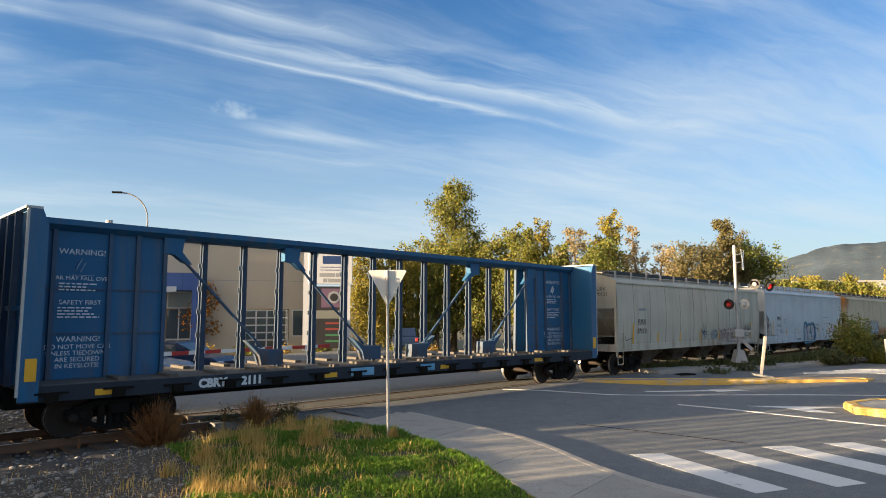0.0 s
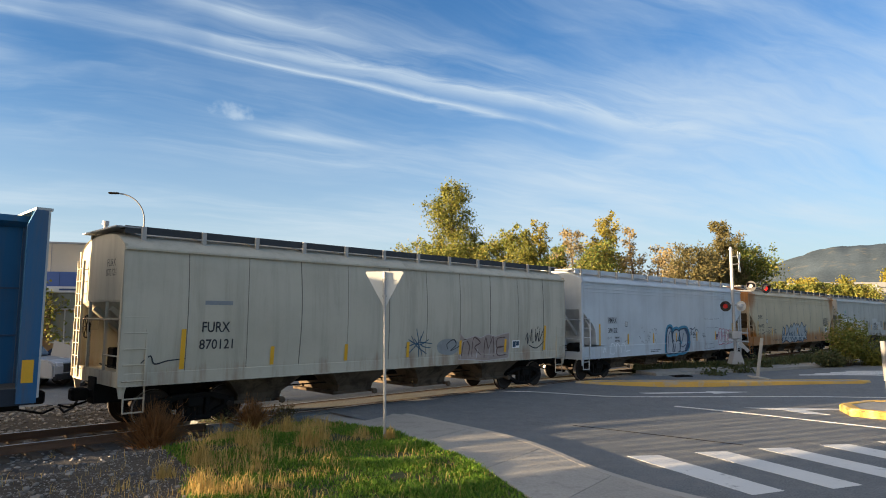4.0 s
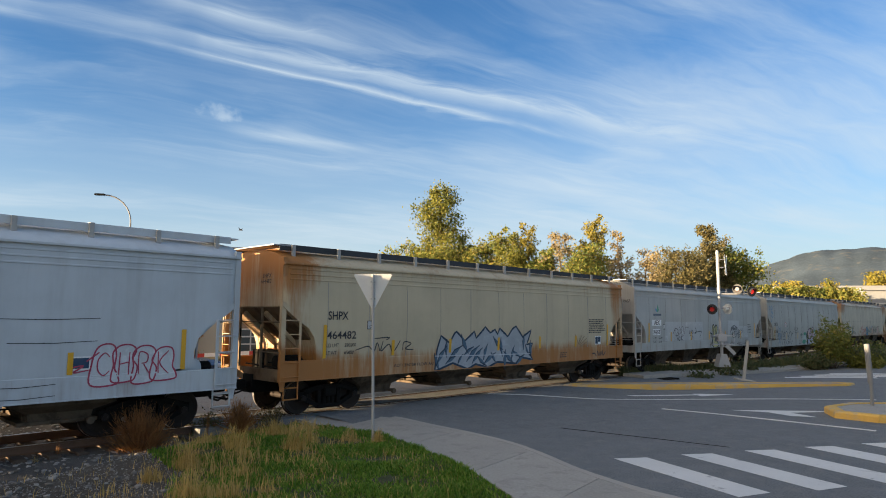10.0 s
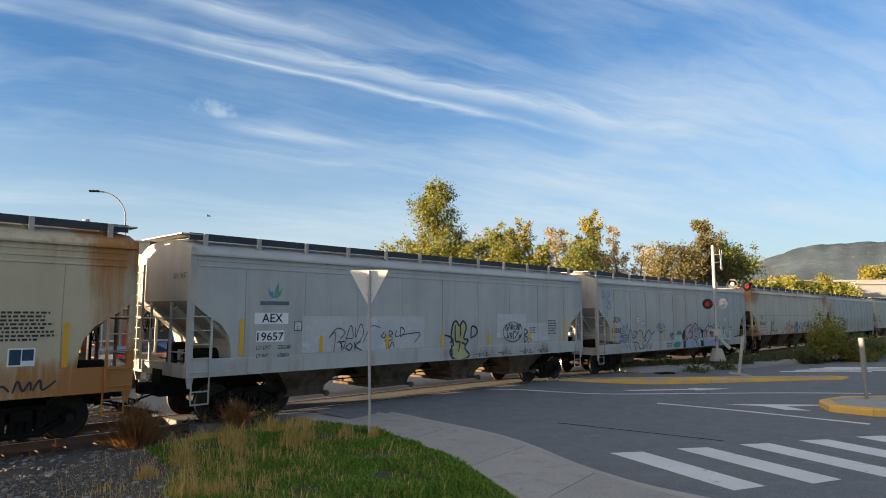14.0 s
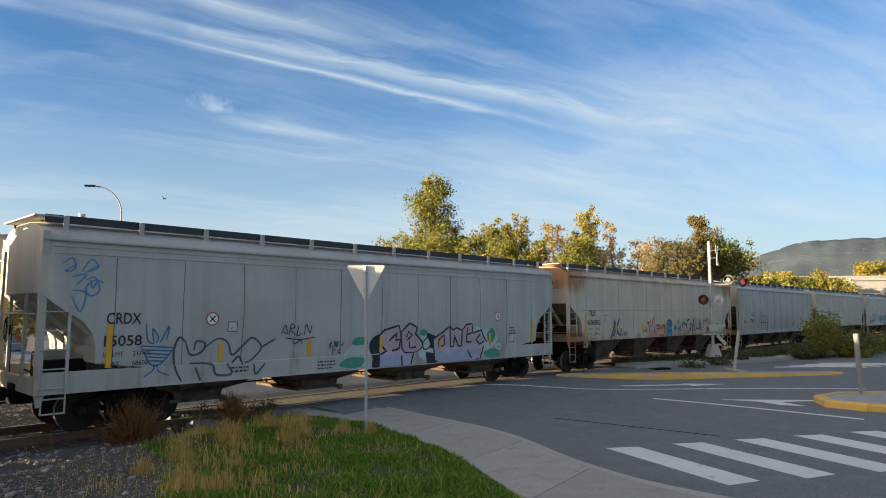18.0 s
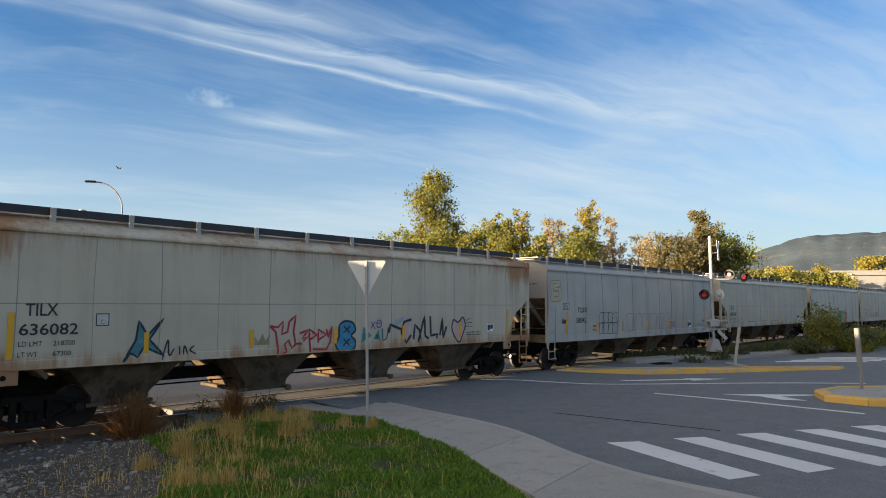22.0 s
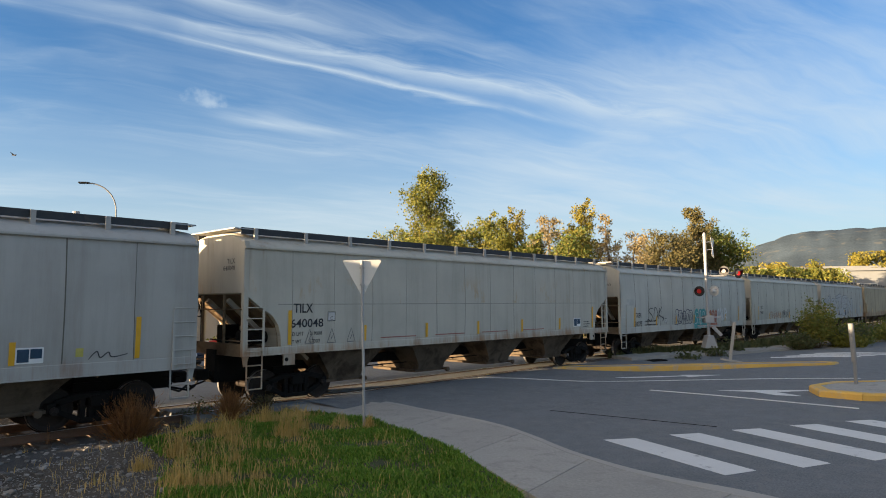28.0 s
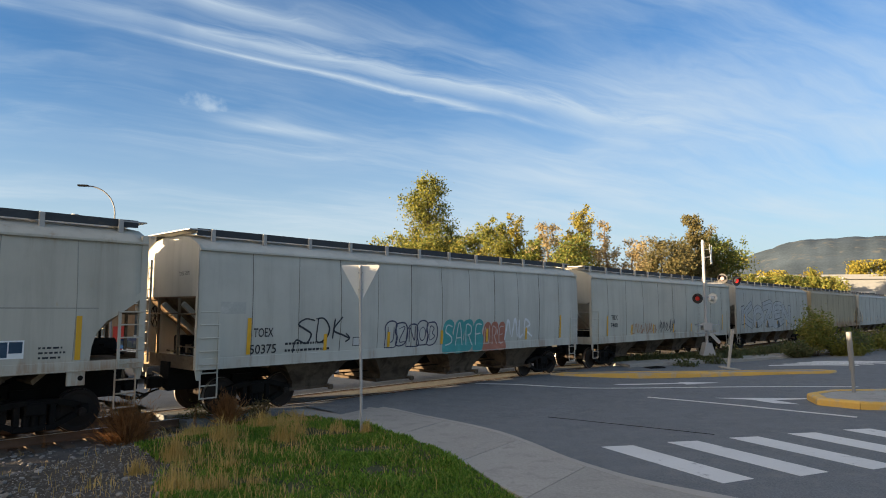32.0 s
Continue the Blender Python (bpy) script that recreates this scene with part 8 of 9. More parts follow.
def shop():
    b = new("shop_building")
    tagged(b, "beige two-storey shop building with a blue fascia and glazed front", "building", "buildings")
    # local x runs along the front from its right-hand corner to the left, y goes towards the back
    b.matrix_basis = Matrix(((-0.928, -0.37, 0, -11.1), (-0.37, 0.928, 0, 48.8), (0, 0, 1, -0.1), (0, 0, 0, 1)))
    part("wall", boxed(0, 12.0, 0, 0.3, 5.4, 7.6), BEIGE, b)
    part("wall", boxed(0, 1.2, 0, 0.3, 0, 5.4), BEIGE, b)
    part("wall", boxed(4.4, 7.4, 0, 0.3, 0, 5.4), BEIGE, b)
    part("wall", boxed(1.2, 4.4, 0, 0.3, 2.95, 5.4), BEIGE, b)
    part("wall", boxed(0, 0.3, 0.3, 24, 0, 7.6), BEIGE, b)
    part("wall", boxed(12.0, 60, -0.4, 0.3, 5.4, 7.35), BEIGE, b)
    part("wall", boxed(7.4, 60, 0.3, 1.2, 0, 5.4), INTERIOR, b, "dim interior back wall")
    part("wall", boxed(0, 60, 23.7, 24, 0, 7.4), BEIGE, b)
    part("roof", boxed(0.3, 60, 0.3, 23.7, 7.0, 7.15), ROOF_GREY, b)
    part("parapet", boxed(-0.06, 12.06, -0.06, 0.36, 7.6, 7.72), ROOF_GREY, b)
    part("parapet", boxed(12.06, 60, -0.46, 0.36, 7.35, 7.47), ROOF_GREY, b)
    part("roof_unit", boxed(9.5, 14.5, 6, 9, 7.15, 8.3, bevel=0.05), ROOF_GREY, b)
    part("roof_unit", boxed(28, 34, 5, 9, 7.15, 8.4, bevel=0.05), ROOF_GREY, b)
    tube((13.8, 3.0, 7.1), (13.8, 3.0, 9.1), 0.16, GALV, b, "vent_pipe")
    tube((13.8, 3.0, 9.1), (13.8, 3.0, 9.4), 0.24, GALV, b, "vent_cap")
    for x in (2.0, 7.2, 13.0, 16.5, 20.0, 23.5, 27.0):
        part("joint", boxed(x - 0.02, x + 0.02, -0.01 if x < 12 else -0.41, 0.02 if x < 12 else -0.38, 5.4 if x > 5 else 3.0, 7.3), ROOF_GREY, b)
    part("joint", boxed(0, 7.3, -0.01, 0.01, 5.0, 5.03), ROOF_GREY, b)
    # glazed garage door
    d = part("garage_door", boxed(1.25, 4.35, 0.1, 0.16, 0.1, 2.9), TRIM, b, "glazed sectional door")
    for i in range(4):
        for j in range(5):
            part("pane", boxed(1.34 + i * 0.76, 1.34 + i * 0.76 + 0.66, 0.085, 0.1, 0.2 + j * 0.54, 0.2 + j * 0.54 + 0.44), GLASS_DARK, d)
    w = part("window", boxed(0.15, 1.0, -0.03, 0.0, 0.9, 2.9), TRIM, b)
    part("pane", boxed(0.22, 0.93, -0.045, -0.03, 1.0, 2.82), GLASS_DARK, w)
    # blue fascia and pier of the glazed front
    part("fascia", boxed(7.3, 60, -1.3, -0.1, 4.25, 5.45), FASCIA, b)
    part("pier", boxed(7.3, 8.0, -1.28, 0.3, 0, 4.25), FASCIA, b)
    for k in range(14):
        part("fascia_joint", boxed(8.6 + 2.4 * k, 8.63 + 2.4 * k, -1.31, -1.29, 4.3, 5.42), SIGN_NAVY, b)
    for x in (9.0, 13.6, 19.5):
        part("fascia_sign", boxed(x, x + 2.9, -1.36, -1.3, 4.12, 4.5), SIGN_WHITE, b)
        part("fascia_sign_mark", boxed(x + 0.8, x + 2.2, -1.37, -1.36, 4.24, 4.36), SIGN_NAVY, b)
    for k in range(16):
        x = 8.0 + 1.7 * k
        g = part("window", boxed(x, x + 1.64, -0.02, 0.06, 3.0, 4.2), TRIM, b)
        part("pane", boxed(x + 0.08, x + 1.56, -0.035, -0.02, 3.08, 4.12), SHOP_GLASS, g)
        if k % 4 != 1:
            g = part("window", boxed(x, x + 0.06, -0.02, 0.06, 0, 3.0), TRIM, b)
            part("pane", boxed(x + 0.08, x + 1.60, 0.0, 0.02, 0.9, 2.9), SHOP_GLASS if k % 3 else GLASS_DARK, g)
            part("mullion", boxed(x + 0.78, x + 0.86, -0.03, 0.04, 0, 3.0), TRIM, g)
            part("rail", boxed(x + 0.06, x + 1.64, -0.02, 0.05, 0.8, 0.9), TRIM, g)
    for k in range(5):
        part("display", boxed(10.2 + 4.1 * k, 10.9 + 4.1 * k, 0.08, 0.28, 0.1, 1.5 - 0.3 * (k % 2)), RED if k % 2 == 0 else INTERIOR, b, "goods behind the glass")


def pylon():
    s = new("pylon_sign")
    tagged(s, "white shop pylon sign with a lit screen and price board", "pylon sign")
    s.matrix_basis = pose(-10.1, 44.6, 0, 0, 0, 12)
    for x in (0, 2.75):
        part("post", boxed(x - 0.22, x + 0.22, -0.2, 0.2, 0, 7.1), SIGN_WHITE, s)
    part("sign_box", boxed(0.1, 3.1, -0.26, 0.1, 4.55, 7.0, bevel=0.03), SIGN_WHITE, s)
    part("cap", boxed(-0.25, 3.15, -0.28, 0.22, 7.0, 7.2), GALV, s)
    part("logo", boxed(1.05, 2.75, -0.275, -0.26, 5.95, 6.5), SIGN_NAVY, s, "navy name block")
    part("logo", prism(bmesh.new(), [(0.2, 5.2), (0.75, 6.7), (0.3, 6.7), (0.2, 6.2)], -0.275, -0.26), SIGN_GREEN, s)
    for z, w in ((5.7, 1.6), (5.5, 1.6)):
        part("rule", boxed(0.9, 0.9 + w, -0.27, -0.26, z, z + 0.05), SIGN_NAVY, s)
    for x, w, z in ((0.85, 1.0, 5.05), (1.95, 0.8, 5.05), (1.1, 0.25, 4.68), (1.45, 0.95, 4.68)):
        part("word_bar", boxed(x, x + w, -0.27, -0.26, z, z + 0.26), ROOF_GREY, s)
    sc = part("screen", boxed(0.5, 2.6, -0.15, 0.05, 2.75, 4.4), SIGNAL_BLACK, s, "dark display screen")
    part("lit_area", boxed(1.0, 2.5, -0.17, -0.15, 2.95, 4.25), SCREEN, sc)
    part("ring", rod(bmesh.new(), (1.85, -0.19, 3.65), (1.85, -0.17, 3.65), 0.42, seg=20), ROOF_GREY, sc)
    part("ring", rod(bmesh.new(), (1.85, -0.2, 3.65), (1.85, -0.19, 3.65), 0.27, seg=20), SIGNAL_BLACK, sc)
    pb = part("price_board", boxed(0.55, 2.5, -0.6, -0.4, 0.2, 2.2), SIGNAL_BLACK, s)
    for k in range(4):
        part("price_row", boxed(1.3, 2.2, -0.62, -0.6, 1.82 - 0.4 * k, 1.94 - 0.4 * k), SCREEN_RED if k < 2 else SCREEN_GREEN, pb)


shop()
pylon()


# ---- parked vehicles ----
def vehicle(x, y, turn, paint, label, length, height, kind):
    v = new("car" if kind == "car" else "suv")
    tagged(v, label, "car", "waiting cars")
    v.matrix_basis = pose(x, y, road_z(x, y), 0, 0, turn)
    L, h = length / 2, height
    if kind == "car":
        low = [(-L, 0.32), (-L, 0.75), (-L + 0.15, 0.92), (-L * 0.62, 0.98), (L * 0.45, 0.95), (L - 0.3, 0.82), (L, 0.62), (L, 0.3)]
        cab = [(-L * 0.72, 0.96), (-L * 0.42, h), (L * 0.08, h), (L * 0.45, 0.95)]
    else:
        low = [(-L, 0.42), (-L, 1.05), (L * 0.40, 1.12), (L - 0.25, 1.06), (L, 0.9), (L, 0.4)]
        cab = [(-L + 0.05, 1.06), (-L + 0.35, h), (L * 0.12, h), (L * 0.42, 1.1)]
    bm = prism(bmesh.new(), low, -0.88, 0.88)
    bmesh.ops.bevel(bm, geom=list(bm.edges), offset=0.06, segments=2, affect="EDGES")
    part("body", bm, paint, v)
    bm = prism(bmesh.new(), cab, -0.74, 0.74)
    bmesh.ops.bevel(bm, geom=list(bm.edges), offset=0.05, segments=2, affect="EDGES")
    part("cabin", bm, paint, v)
    cx = [p[0] for p in cab]
    for y0 in (-0.755, 0.745):
        for a, b in ((0.14, 0.48), (0.54, 0.84)):
            x0, x1 = cx[1] + (cx[2] - cx[1]) * (a - 0.14) * 1.4, cx[1] + (cx[2] - cx[1]) * (b - 0.14) * 1.4
            part("side_window", prism(bmesh.new(), [(x0 - 0.05, cab[0][1] + 0.06), (x0 + 0.02, h - 0.1), (x1, h - 0.1), (x1 + 0.08, cab[0][1] + 0.06)], y0, y0 + 0.01), GLASS_DARK, v)
    bm = prism(bmesh.new(), [(cx[2] + 0.06, h - 0.06), (cx[3] + 0.01, cab[3][1] + 0.08), (cx[3] + 0.05, cab[3][1] + 0.08), (cx[2] + 0.1, h - 0.06)], -0.66, 0.66)
    part("windscreen", bm, GLASS_DARK, v)
    for s in (-1, 1):
        part("headlight", boxed(L - 0.12, L + 0.005, s * 0.55 - 0.16, s * 0.55 + 0.16, low[-2][1] - 0.1, low[-2][1] + 0.06, bevel=0.02), SIGN_WHITE, v)
        part("tail_light", boxed(-L - 0.005, -L + 0.06, s * 0.68 - 0.1, s * 0.68 + 0.1, 0.62, 0.86, bevel=0.01), RED, v)
        for a in (-0.6, 0.62):
            w = put("wheel", cached(("tyre", kind), lambda: mesh_bm("wheel", rod(bmesh.new(), (0, -0.12, 0), (0, 0.12, 0), 0.33 if kind == "car" else 0.4, seg=20), RUBBER)), v, pose(L * a, s * 0.8, 0.33 if kind == "car" else 0.4))
            put("rim", cached(("rim", kind), lambda: mesh_bm("rim", rod(bmesh.new(), (0, -0.13, 0), (0, 0.13, 0), 0.22 if kind == "car" else 0.26, seg=10), ROOF_GREY)), w)
    part("bumper", boxed(L - 0.1, L + 0.04, -0.8, 0.8, 0.32, 0.55, bevel=0.03), SIGNAL_BLACK, v)
    part("grille", boxed(L - 0.05, L + 0.01, -0.38, 0.38, 0.58, low[-2][1], bevel=0.01), SIGNAL_BLACK, v)


CAR_WHITE = material("white car paint", (0.34, 0.345, 0.35), 0.25, vary=0.03, bump=0.0, spec=0.6)
CAR_BLUE = material("dark blue car paint", (0.025, 0.045, 0.10), 0.2, metal=0.3, vary=0.05, bump=0.0, spec=0.6)
CAR_SILVER = material("silver car paint", (0.24, 0.25, 0.27), 0.25, metal=0.5, vary=0.05, bump=0.0, spec=0.6)
vehicle(-16.9, 25.0, -8, CAR_WHITE, "white full-size suv waiting beyond the crossing", 5.2, 1.9, "suv")
vehicle(-12.5, 25.4, -12, CAR_SILVER, "silver saloon car waiting beyond the crossing", 4.6, 1.42, "car")
vehicle(-14.6, 26.2, -10, CAR_BLUE, "dark blue saloon car waiting beyond the crossing", 4.6, 1.42, "car")
vehicle(-11.9, 28.6, -12, CAR_BLUE, "blue saloon car waiting behind the gate", 4.6, 1.45, "car")
vehicle(-3.6, 47.0, 100, CAR_BLUE, "dark parked car under yellow trees", 4.6, 1.5, "car")

# ---- plants ----
YELLOW_GREEN = leaf_material("yellowing leaves", (0.14, 0.17, 0.04), (0.22, 0.22, 0.05), (0.32, 0.25, 0.06))
GOLD = leaf_material("golden leaves", (0.22, 0.19, 0.035), (0.30, 0.24, 0.04), (0.14, 0.15, 0.035))
GREEN = leaf_material("dark green leaves", (0.09, 0.125, 0.03), (0.15, 0.17, 0.04), (0.26, 0.22, 0.05))
OLIVE = leaf_material("olive leaves", (0.14, 0.155, 0.034), (0.22, 0.20, 0.038), (0.09, 0.115, 0.027))
RUSSET = leaf_material("thin russet leaves", (0.24, 0.19, 0.095), (0.30, 0.23, 0.12), (0.20, 0.18, 0.09))
ORANGE = leaf_material("orange leaves", (0.36, 0.13, 0.02), (0.42, 0.2, 0.03), (0.26, 0.08, 0.02))
PINE = leaf_material("brown-green needles", (0.12, 0.105, 0.045), (0.17, 0.14, 0.055), (0.08, 0.085, 0.035))
DRY = leaf_material("dry grass", (0.50, 0.34, 0.10), (0.60, 0.43, 0.16), (0.34, 0.25, 0.08))
BLADE = leaf_material("green grass", (0.075, 0.165, 0.018), (0.16, 0.285, 0.032), (0.25, 0.30, 0.06))
TUMBLE = leaf_material("rust-brown stalks", (0.24, 0.115, 0.045), (0.33, 0.165, 0.065), (0.13, 0.065, 0.03))
WEED = leaf_material("grey-green weed leaves", (0.08, 0.10, 0.04), (0.12, 0.13, 0.06), (0.16, 0.14, 0.06))
OLIVE_WEED = leaf_material("brown-olive weed leaves", (0.09, 0.075, 0.035), (0.12, 0.10, 0.04), (0.15, 0.10, 0.05))


def leaves_mesh(name, centres, sizes, mat, rng, long=1.5, hang=0.0):
    """One small bent leaf at each centre, turned any way."""
    n = len(centres)
    c = np.asarray(centres, float)
    a = rng.normal(size=(n, 3))
    a[:, 2] -= hang
    a /= np.linalg.norm(a, axis=1)[:, None]
    b = np.cross(a, rng.normal(size=(n, 3)))
    b /= np.linalg.norm(b, axis=1)[:, None] + 1e-9
    s = np.asarray(sizes, float)[:, None]
    v = np.empty((n, 4, 3))
    v[:, 0] = c - a * s * long * 0.5
    v[:, 1] = c + b * s * 0.42
    v[:, 2] = c + a * s * long * 0.5
    v[:, 3] = c - b * s * 0.42 + np.cross(a, b) * s * 0.2
    me = bpy.data.meshes.new(name)
    me.vertices.add(4 * n)
    me.vertices.foreach_set("co", v.ravel())
    me.loops.add(4 * n)
    me.loops.foreach_set("vertex_index", np.arange(4 * n))
    me.polygons.add(n)
    me.polygons.foreach_set("loop_start", np.arange(0, 4 * n, 4))
    me.polygons.foreach_set("loop_total", np.full(n, 4))
    me.update(calc_edges=True)
    me.materials.append(mat)
    return me


def tree(x, y, z, height, spread, mat, label, seed, leaves=2600, leaf=0.22, form="broad", low=0.12):
    """A tapered trunk, limbs that fork, and leaves in uneven clumps along the twigs."""
    rng = np.random.default_rng(seed)
    t = new("tree")
    tagged(t, label, "tree", "trees beyond the track")
    t.matrix_basis = pose(x, y, z)
    lean = rng.normal(size=2) * 0.02 * height
    bm = bmesh.new()
    r0 = 0.018 * height + 0.05
    top = Vector((lean[0], lean[1], height * 0.9))
    spine = [Vector((lean[0] * k * k + 0.01 * height * rng.normal(), lean[1] * k * k, height * 0.92 * k)) if k else Vector((0, 0, -0.2)) for k in (0, 0.2, 0.4, 0.6, 0.8, 1.0)]
    for i in range(5):
        rod(bm, spine[i], spine[i + 1], r0 * (1 - i * 0.18), r0 * (1 - (i + 1) * 0.18), 7)
    part("trunk", bm, BARK, t)
    tips = []
    bm = bmesh.new()
    n = 20 if form == "sparse" else 40 if form in ("poplar", "spire") else 28
    for i in range(n):
        k = low + (0.98 - low) * (i + rng.uniform()) / n
        j = min(4, int(k * 5))
        a = spine[j].lerp(spine[j + 1], k * 5 - j)
        if form == "poplar":
            wide = spread * (0.30 + 1.25 * (1 - k) ** 0.7) * min(1.0, 0.55 + k * 1.8) * rng.uniform(0.5, 1.12)
            rise = rng.uniform(0.7, 1.7)
        elif form == "spire":
            wide = spread * (0.2 + 1.15 * (1 - k) ** 0.75) * min(1.0, 0.7 + k * 1.4) * rng.uniform(0.6, 1.15)
            rise = rng.uniform(0.5, 1.1)
        elif form == "cone":
            wide = spread * (1.05 - k) * rng.uniform(0.6, 1.15)
            rise = rng.uniform(-0.05, 0.35)
        else:
            wide = spread * (0.45 + 0.75 * math.sin(math.pi * (0.12 + 0.83 * k)) ** 0.9) * rng.uniform(0.5, 1.12)
            rise = rng.uniform(0.25, 0.95)
        ang = i * 2.4 + rng.uniform(-0.5, 0.5)
        b = a + Vector((math.cos(ang) * wide, math.sin(ang) * wide, wide * rise))
        b.z = min(b.z, height * rng.uniform(0.94, 1.0))
        rod(bm, a, b, r0 * 0.28 * (1.1 - k), 0.012, 5)
        for f in (0.45, 0.7, 0.88, 1.0):
            p = a.lerp(b, f)
            tips.append((p, wide * (0.24 if form == "poplar" else 0.28) * rng.uniform(0.6, 1.2)))
            if f > 0.5:
                q = p + Vector(rng.normal(size=3)) * wide * 0.32 + Vector((0, 0, wide * 0.12))
                rod(bm, p, q, 0.015, 0.006, 4)
                tips.append((q, wide * 0.2 * rng.uniform(0.6, 1.3)))
    part("branchwork", bm, BARK, t)
    tips.append((top, spread * 0.18))
    weight = np.array([max(0.05, r) ** (1.6 if form != "sparse" else 1.0) for _, r in tips])
    pick = rng.choice(len(tips), size=leaves, p=weight / weight.sum())
    pos = np.array([tips[k][0] for k in pick]) + rng.normal(size=(leaves, 3)) * np.array([max(0.12, tips[k][1]) for k in pick])[:, None] * np.array([0.95, 0.95, 0.9])
    pos[:, 2] = np.clip(pos[:, 2], 0.15, height * 1.02)
    put("crown", leaves_mesh("crown", pos, rng.uniform(0.6, 1.3, leaves) * leaf, mat, rng), t)
    return t


def px_tree(px, top, half, depth, mat, label, seed, form="broad", leaves=2600, low=0.1):
    """A tree by its bearing, the height of its tip over the eye, its half width and its distance."""
    x = (px - 784) / 1150 * depth
    h = 2.9 + (550 - top) / 1150 * depth
    base = -1.0 if depth > 55 else -0.4
    tree(x, depth, base, (h - base) * 1.04, half / 1150 * depth, mat, label, seed, int(leaves * 4.0), leaf=0.0025 * depth, form=form, low=low)


def woods():
    T = px_tree
    T(784, 318, 52, 52, OLIVE, "tall poplar turning yellow, sparse at the top", 1, "spire", 7000)
    T(826, 405, 30, 53, OLIVE, "slender poplar with olive-green leaves", 2, "spire", 2800)
    T(722, 428, 30, 53, YELLOW_GREEN, "small thin yellowing tree", 3, "sparse", 1000)
    T(640, 462, 34, 48, GOLD, "golden weeping tree beside the shop", 4, "broad", 3600)
    T(690, 452, 34, 49, GOLD, "yellow-green tree with foliage to the ground", 5, "broad", 3200)
    T(755, 445, 34, 50, YELLOW_GREEN, "leafy tree with olive-green crown", 51, "broad", 3000)
    T(820, 440, 40, 50, YELLOW_GREEN, "bushy tree with yellow-green leaves", 52, "broad", 3000)
    T(884, 402, 34, 50, YELLOW_GREEN, "yellow-green tree in the row behind the track", 6, "poplar", 3400)
    T(915, 408, 26, 48.5, OLIVE, "olive tree in the row behind the track", 61, "poplar", 2400)
    T(945, 395, 28, 50.5, GOLD, "orange-yellow tree in the row behind the track", 7, "poplar", 2800)
    T(978, 436, 26, 47.5, GREEN, "dark green tree with a rounded crown", 8, "broad", 2600)
    T(1002, 402, 26, 47, RUSSET, "half-bare tree with russet leaves", 9, "sparse", 1300)
    T(1060, 386, 32, 48.5, GOLD, "tall poplar with yellow leaves", 10, "poplar", 3400)
    T(1035, 440, 34, 45.5, GREEN, "green bush with yellow tips", 11, "broad", 2400)
    T(1105, 396, 18, 47, RUSSET, "slim half-bare grey-brown tree", 12, "sparse", 800)
    T(1142, 434, 24, 47, RUSSET, "thin half-bare tree with russet leaves", 13, "sparse", 800)
    T(1200, 438, 34, 84, PINE, "brown-green tree behind the hopper cars", 14, "broad", 2400)
    T(1175, 452, 26, 88, RUSSET, "low half-bare tree with russet leaves", 15, "sparse", 900)
    T(1266, 386, 25, 95, PINE, "tall uneven larch turning brown", 16, "poplar", 3600)
    T(1312, 437, 32, 96, GREEN, "dark green rounded tree beside the larch", 17, "broad", 3000)
    T(1240, 452, 30, 92, PINE, "low tree with brown-green leaves", 18, "broad", 2000)
    for k in range(7):
        T(1352 + 26 * k, 507 + 7 * math.sin(k * 2.2), 22, 118 + 6 * (k % 3), (YELLOW_GREEN, GREEN, GOLD)[k % 3], "distant yellowing tree below the hill", 30 + k, "broad", 1300)
    T(1476, 488, 20, 118, OLIVE, "dark distant conifer below the hill", 45, "cone", 1500)
    T(1571, 484, 22, 150, GOLD, "distant tree with bright yellow leaves", 46, "broad", 1500)
    T(1622, 482, 26, 150, GOLD, "distant tree with bright yellow leaves", 47, "broad", 1300)
    # autumn trees before the shop
    tree(-17.6, 45.6, 0, 4.6, 0.95, ORANGE, "young red-leaved tree before the shop", 60, 650, 0.16, "sparse", 0.2)
    tree(-26.5, 41.0, 0, 5.0, 1.5, YELLOW_GREEN, "olive-green autumn tree before the shop", 62, 1300, 0.18, "broad", 0.15)


def bush(x, y, z, h, r, mat, label, seed, n=1600, leaf=0.09, category="bush"):
    rng = np.random.default_rng(seed)
    b = new("bush")
    tagged(b, label, category, "bushes")
    b.matrix_basis = pose(x, y, z)
    bm = bmesh.new()
    tips = []
    for i in range(22):
        ang, out = i * 2.4, r * rng.uniform(0.3, 1.0)
        p = Vector((math.cos(ang) * out, math.sin(ang) * out, h * rng.uniform(0.45, 1.0) * (1 - 0.35 * out / r)))
        rod(bm, (0.05 * math.cos(ang), 0.05 * math.sin(ang), -0.1), p, 0.02, 0.006, 4)
        tips.append(p)
    part("stem_tangle", bm, BARK, b)
    pick = rng.integers(0, len(tips), n)
    f = rng.uniform(0.35, 1.05, n)[:, None]
    pos = np.array([tips[k] for k in pick]) * f + rng.normal(size=(n, 3)) * np.array([0.16, 0.16, 0.14]) * r
    pos[:, 2] = np.clip(pos[:, 2], 0.02, None)
    put("foliage", leaves_mesh("foliage", pos, rng.uniform(0.6, 1.3, n) * leaf, mat, rng, 1.8), b)
    return b


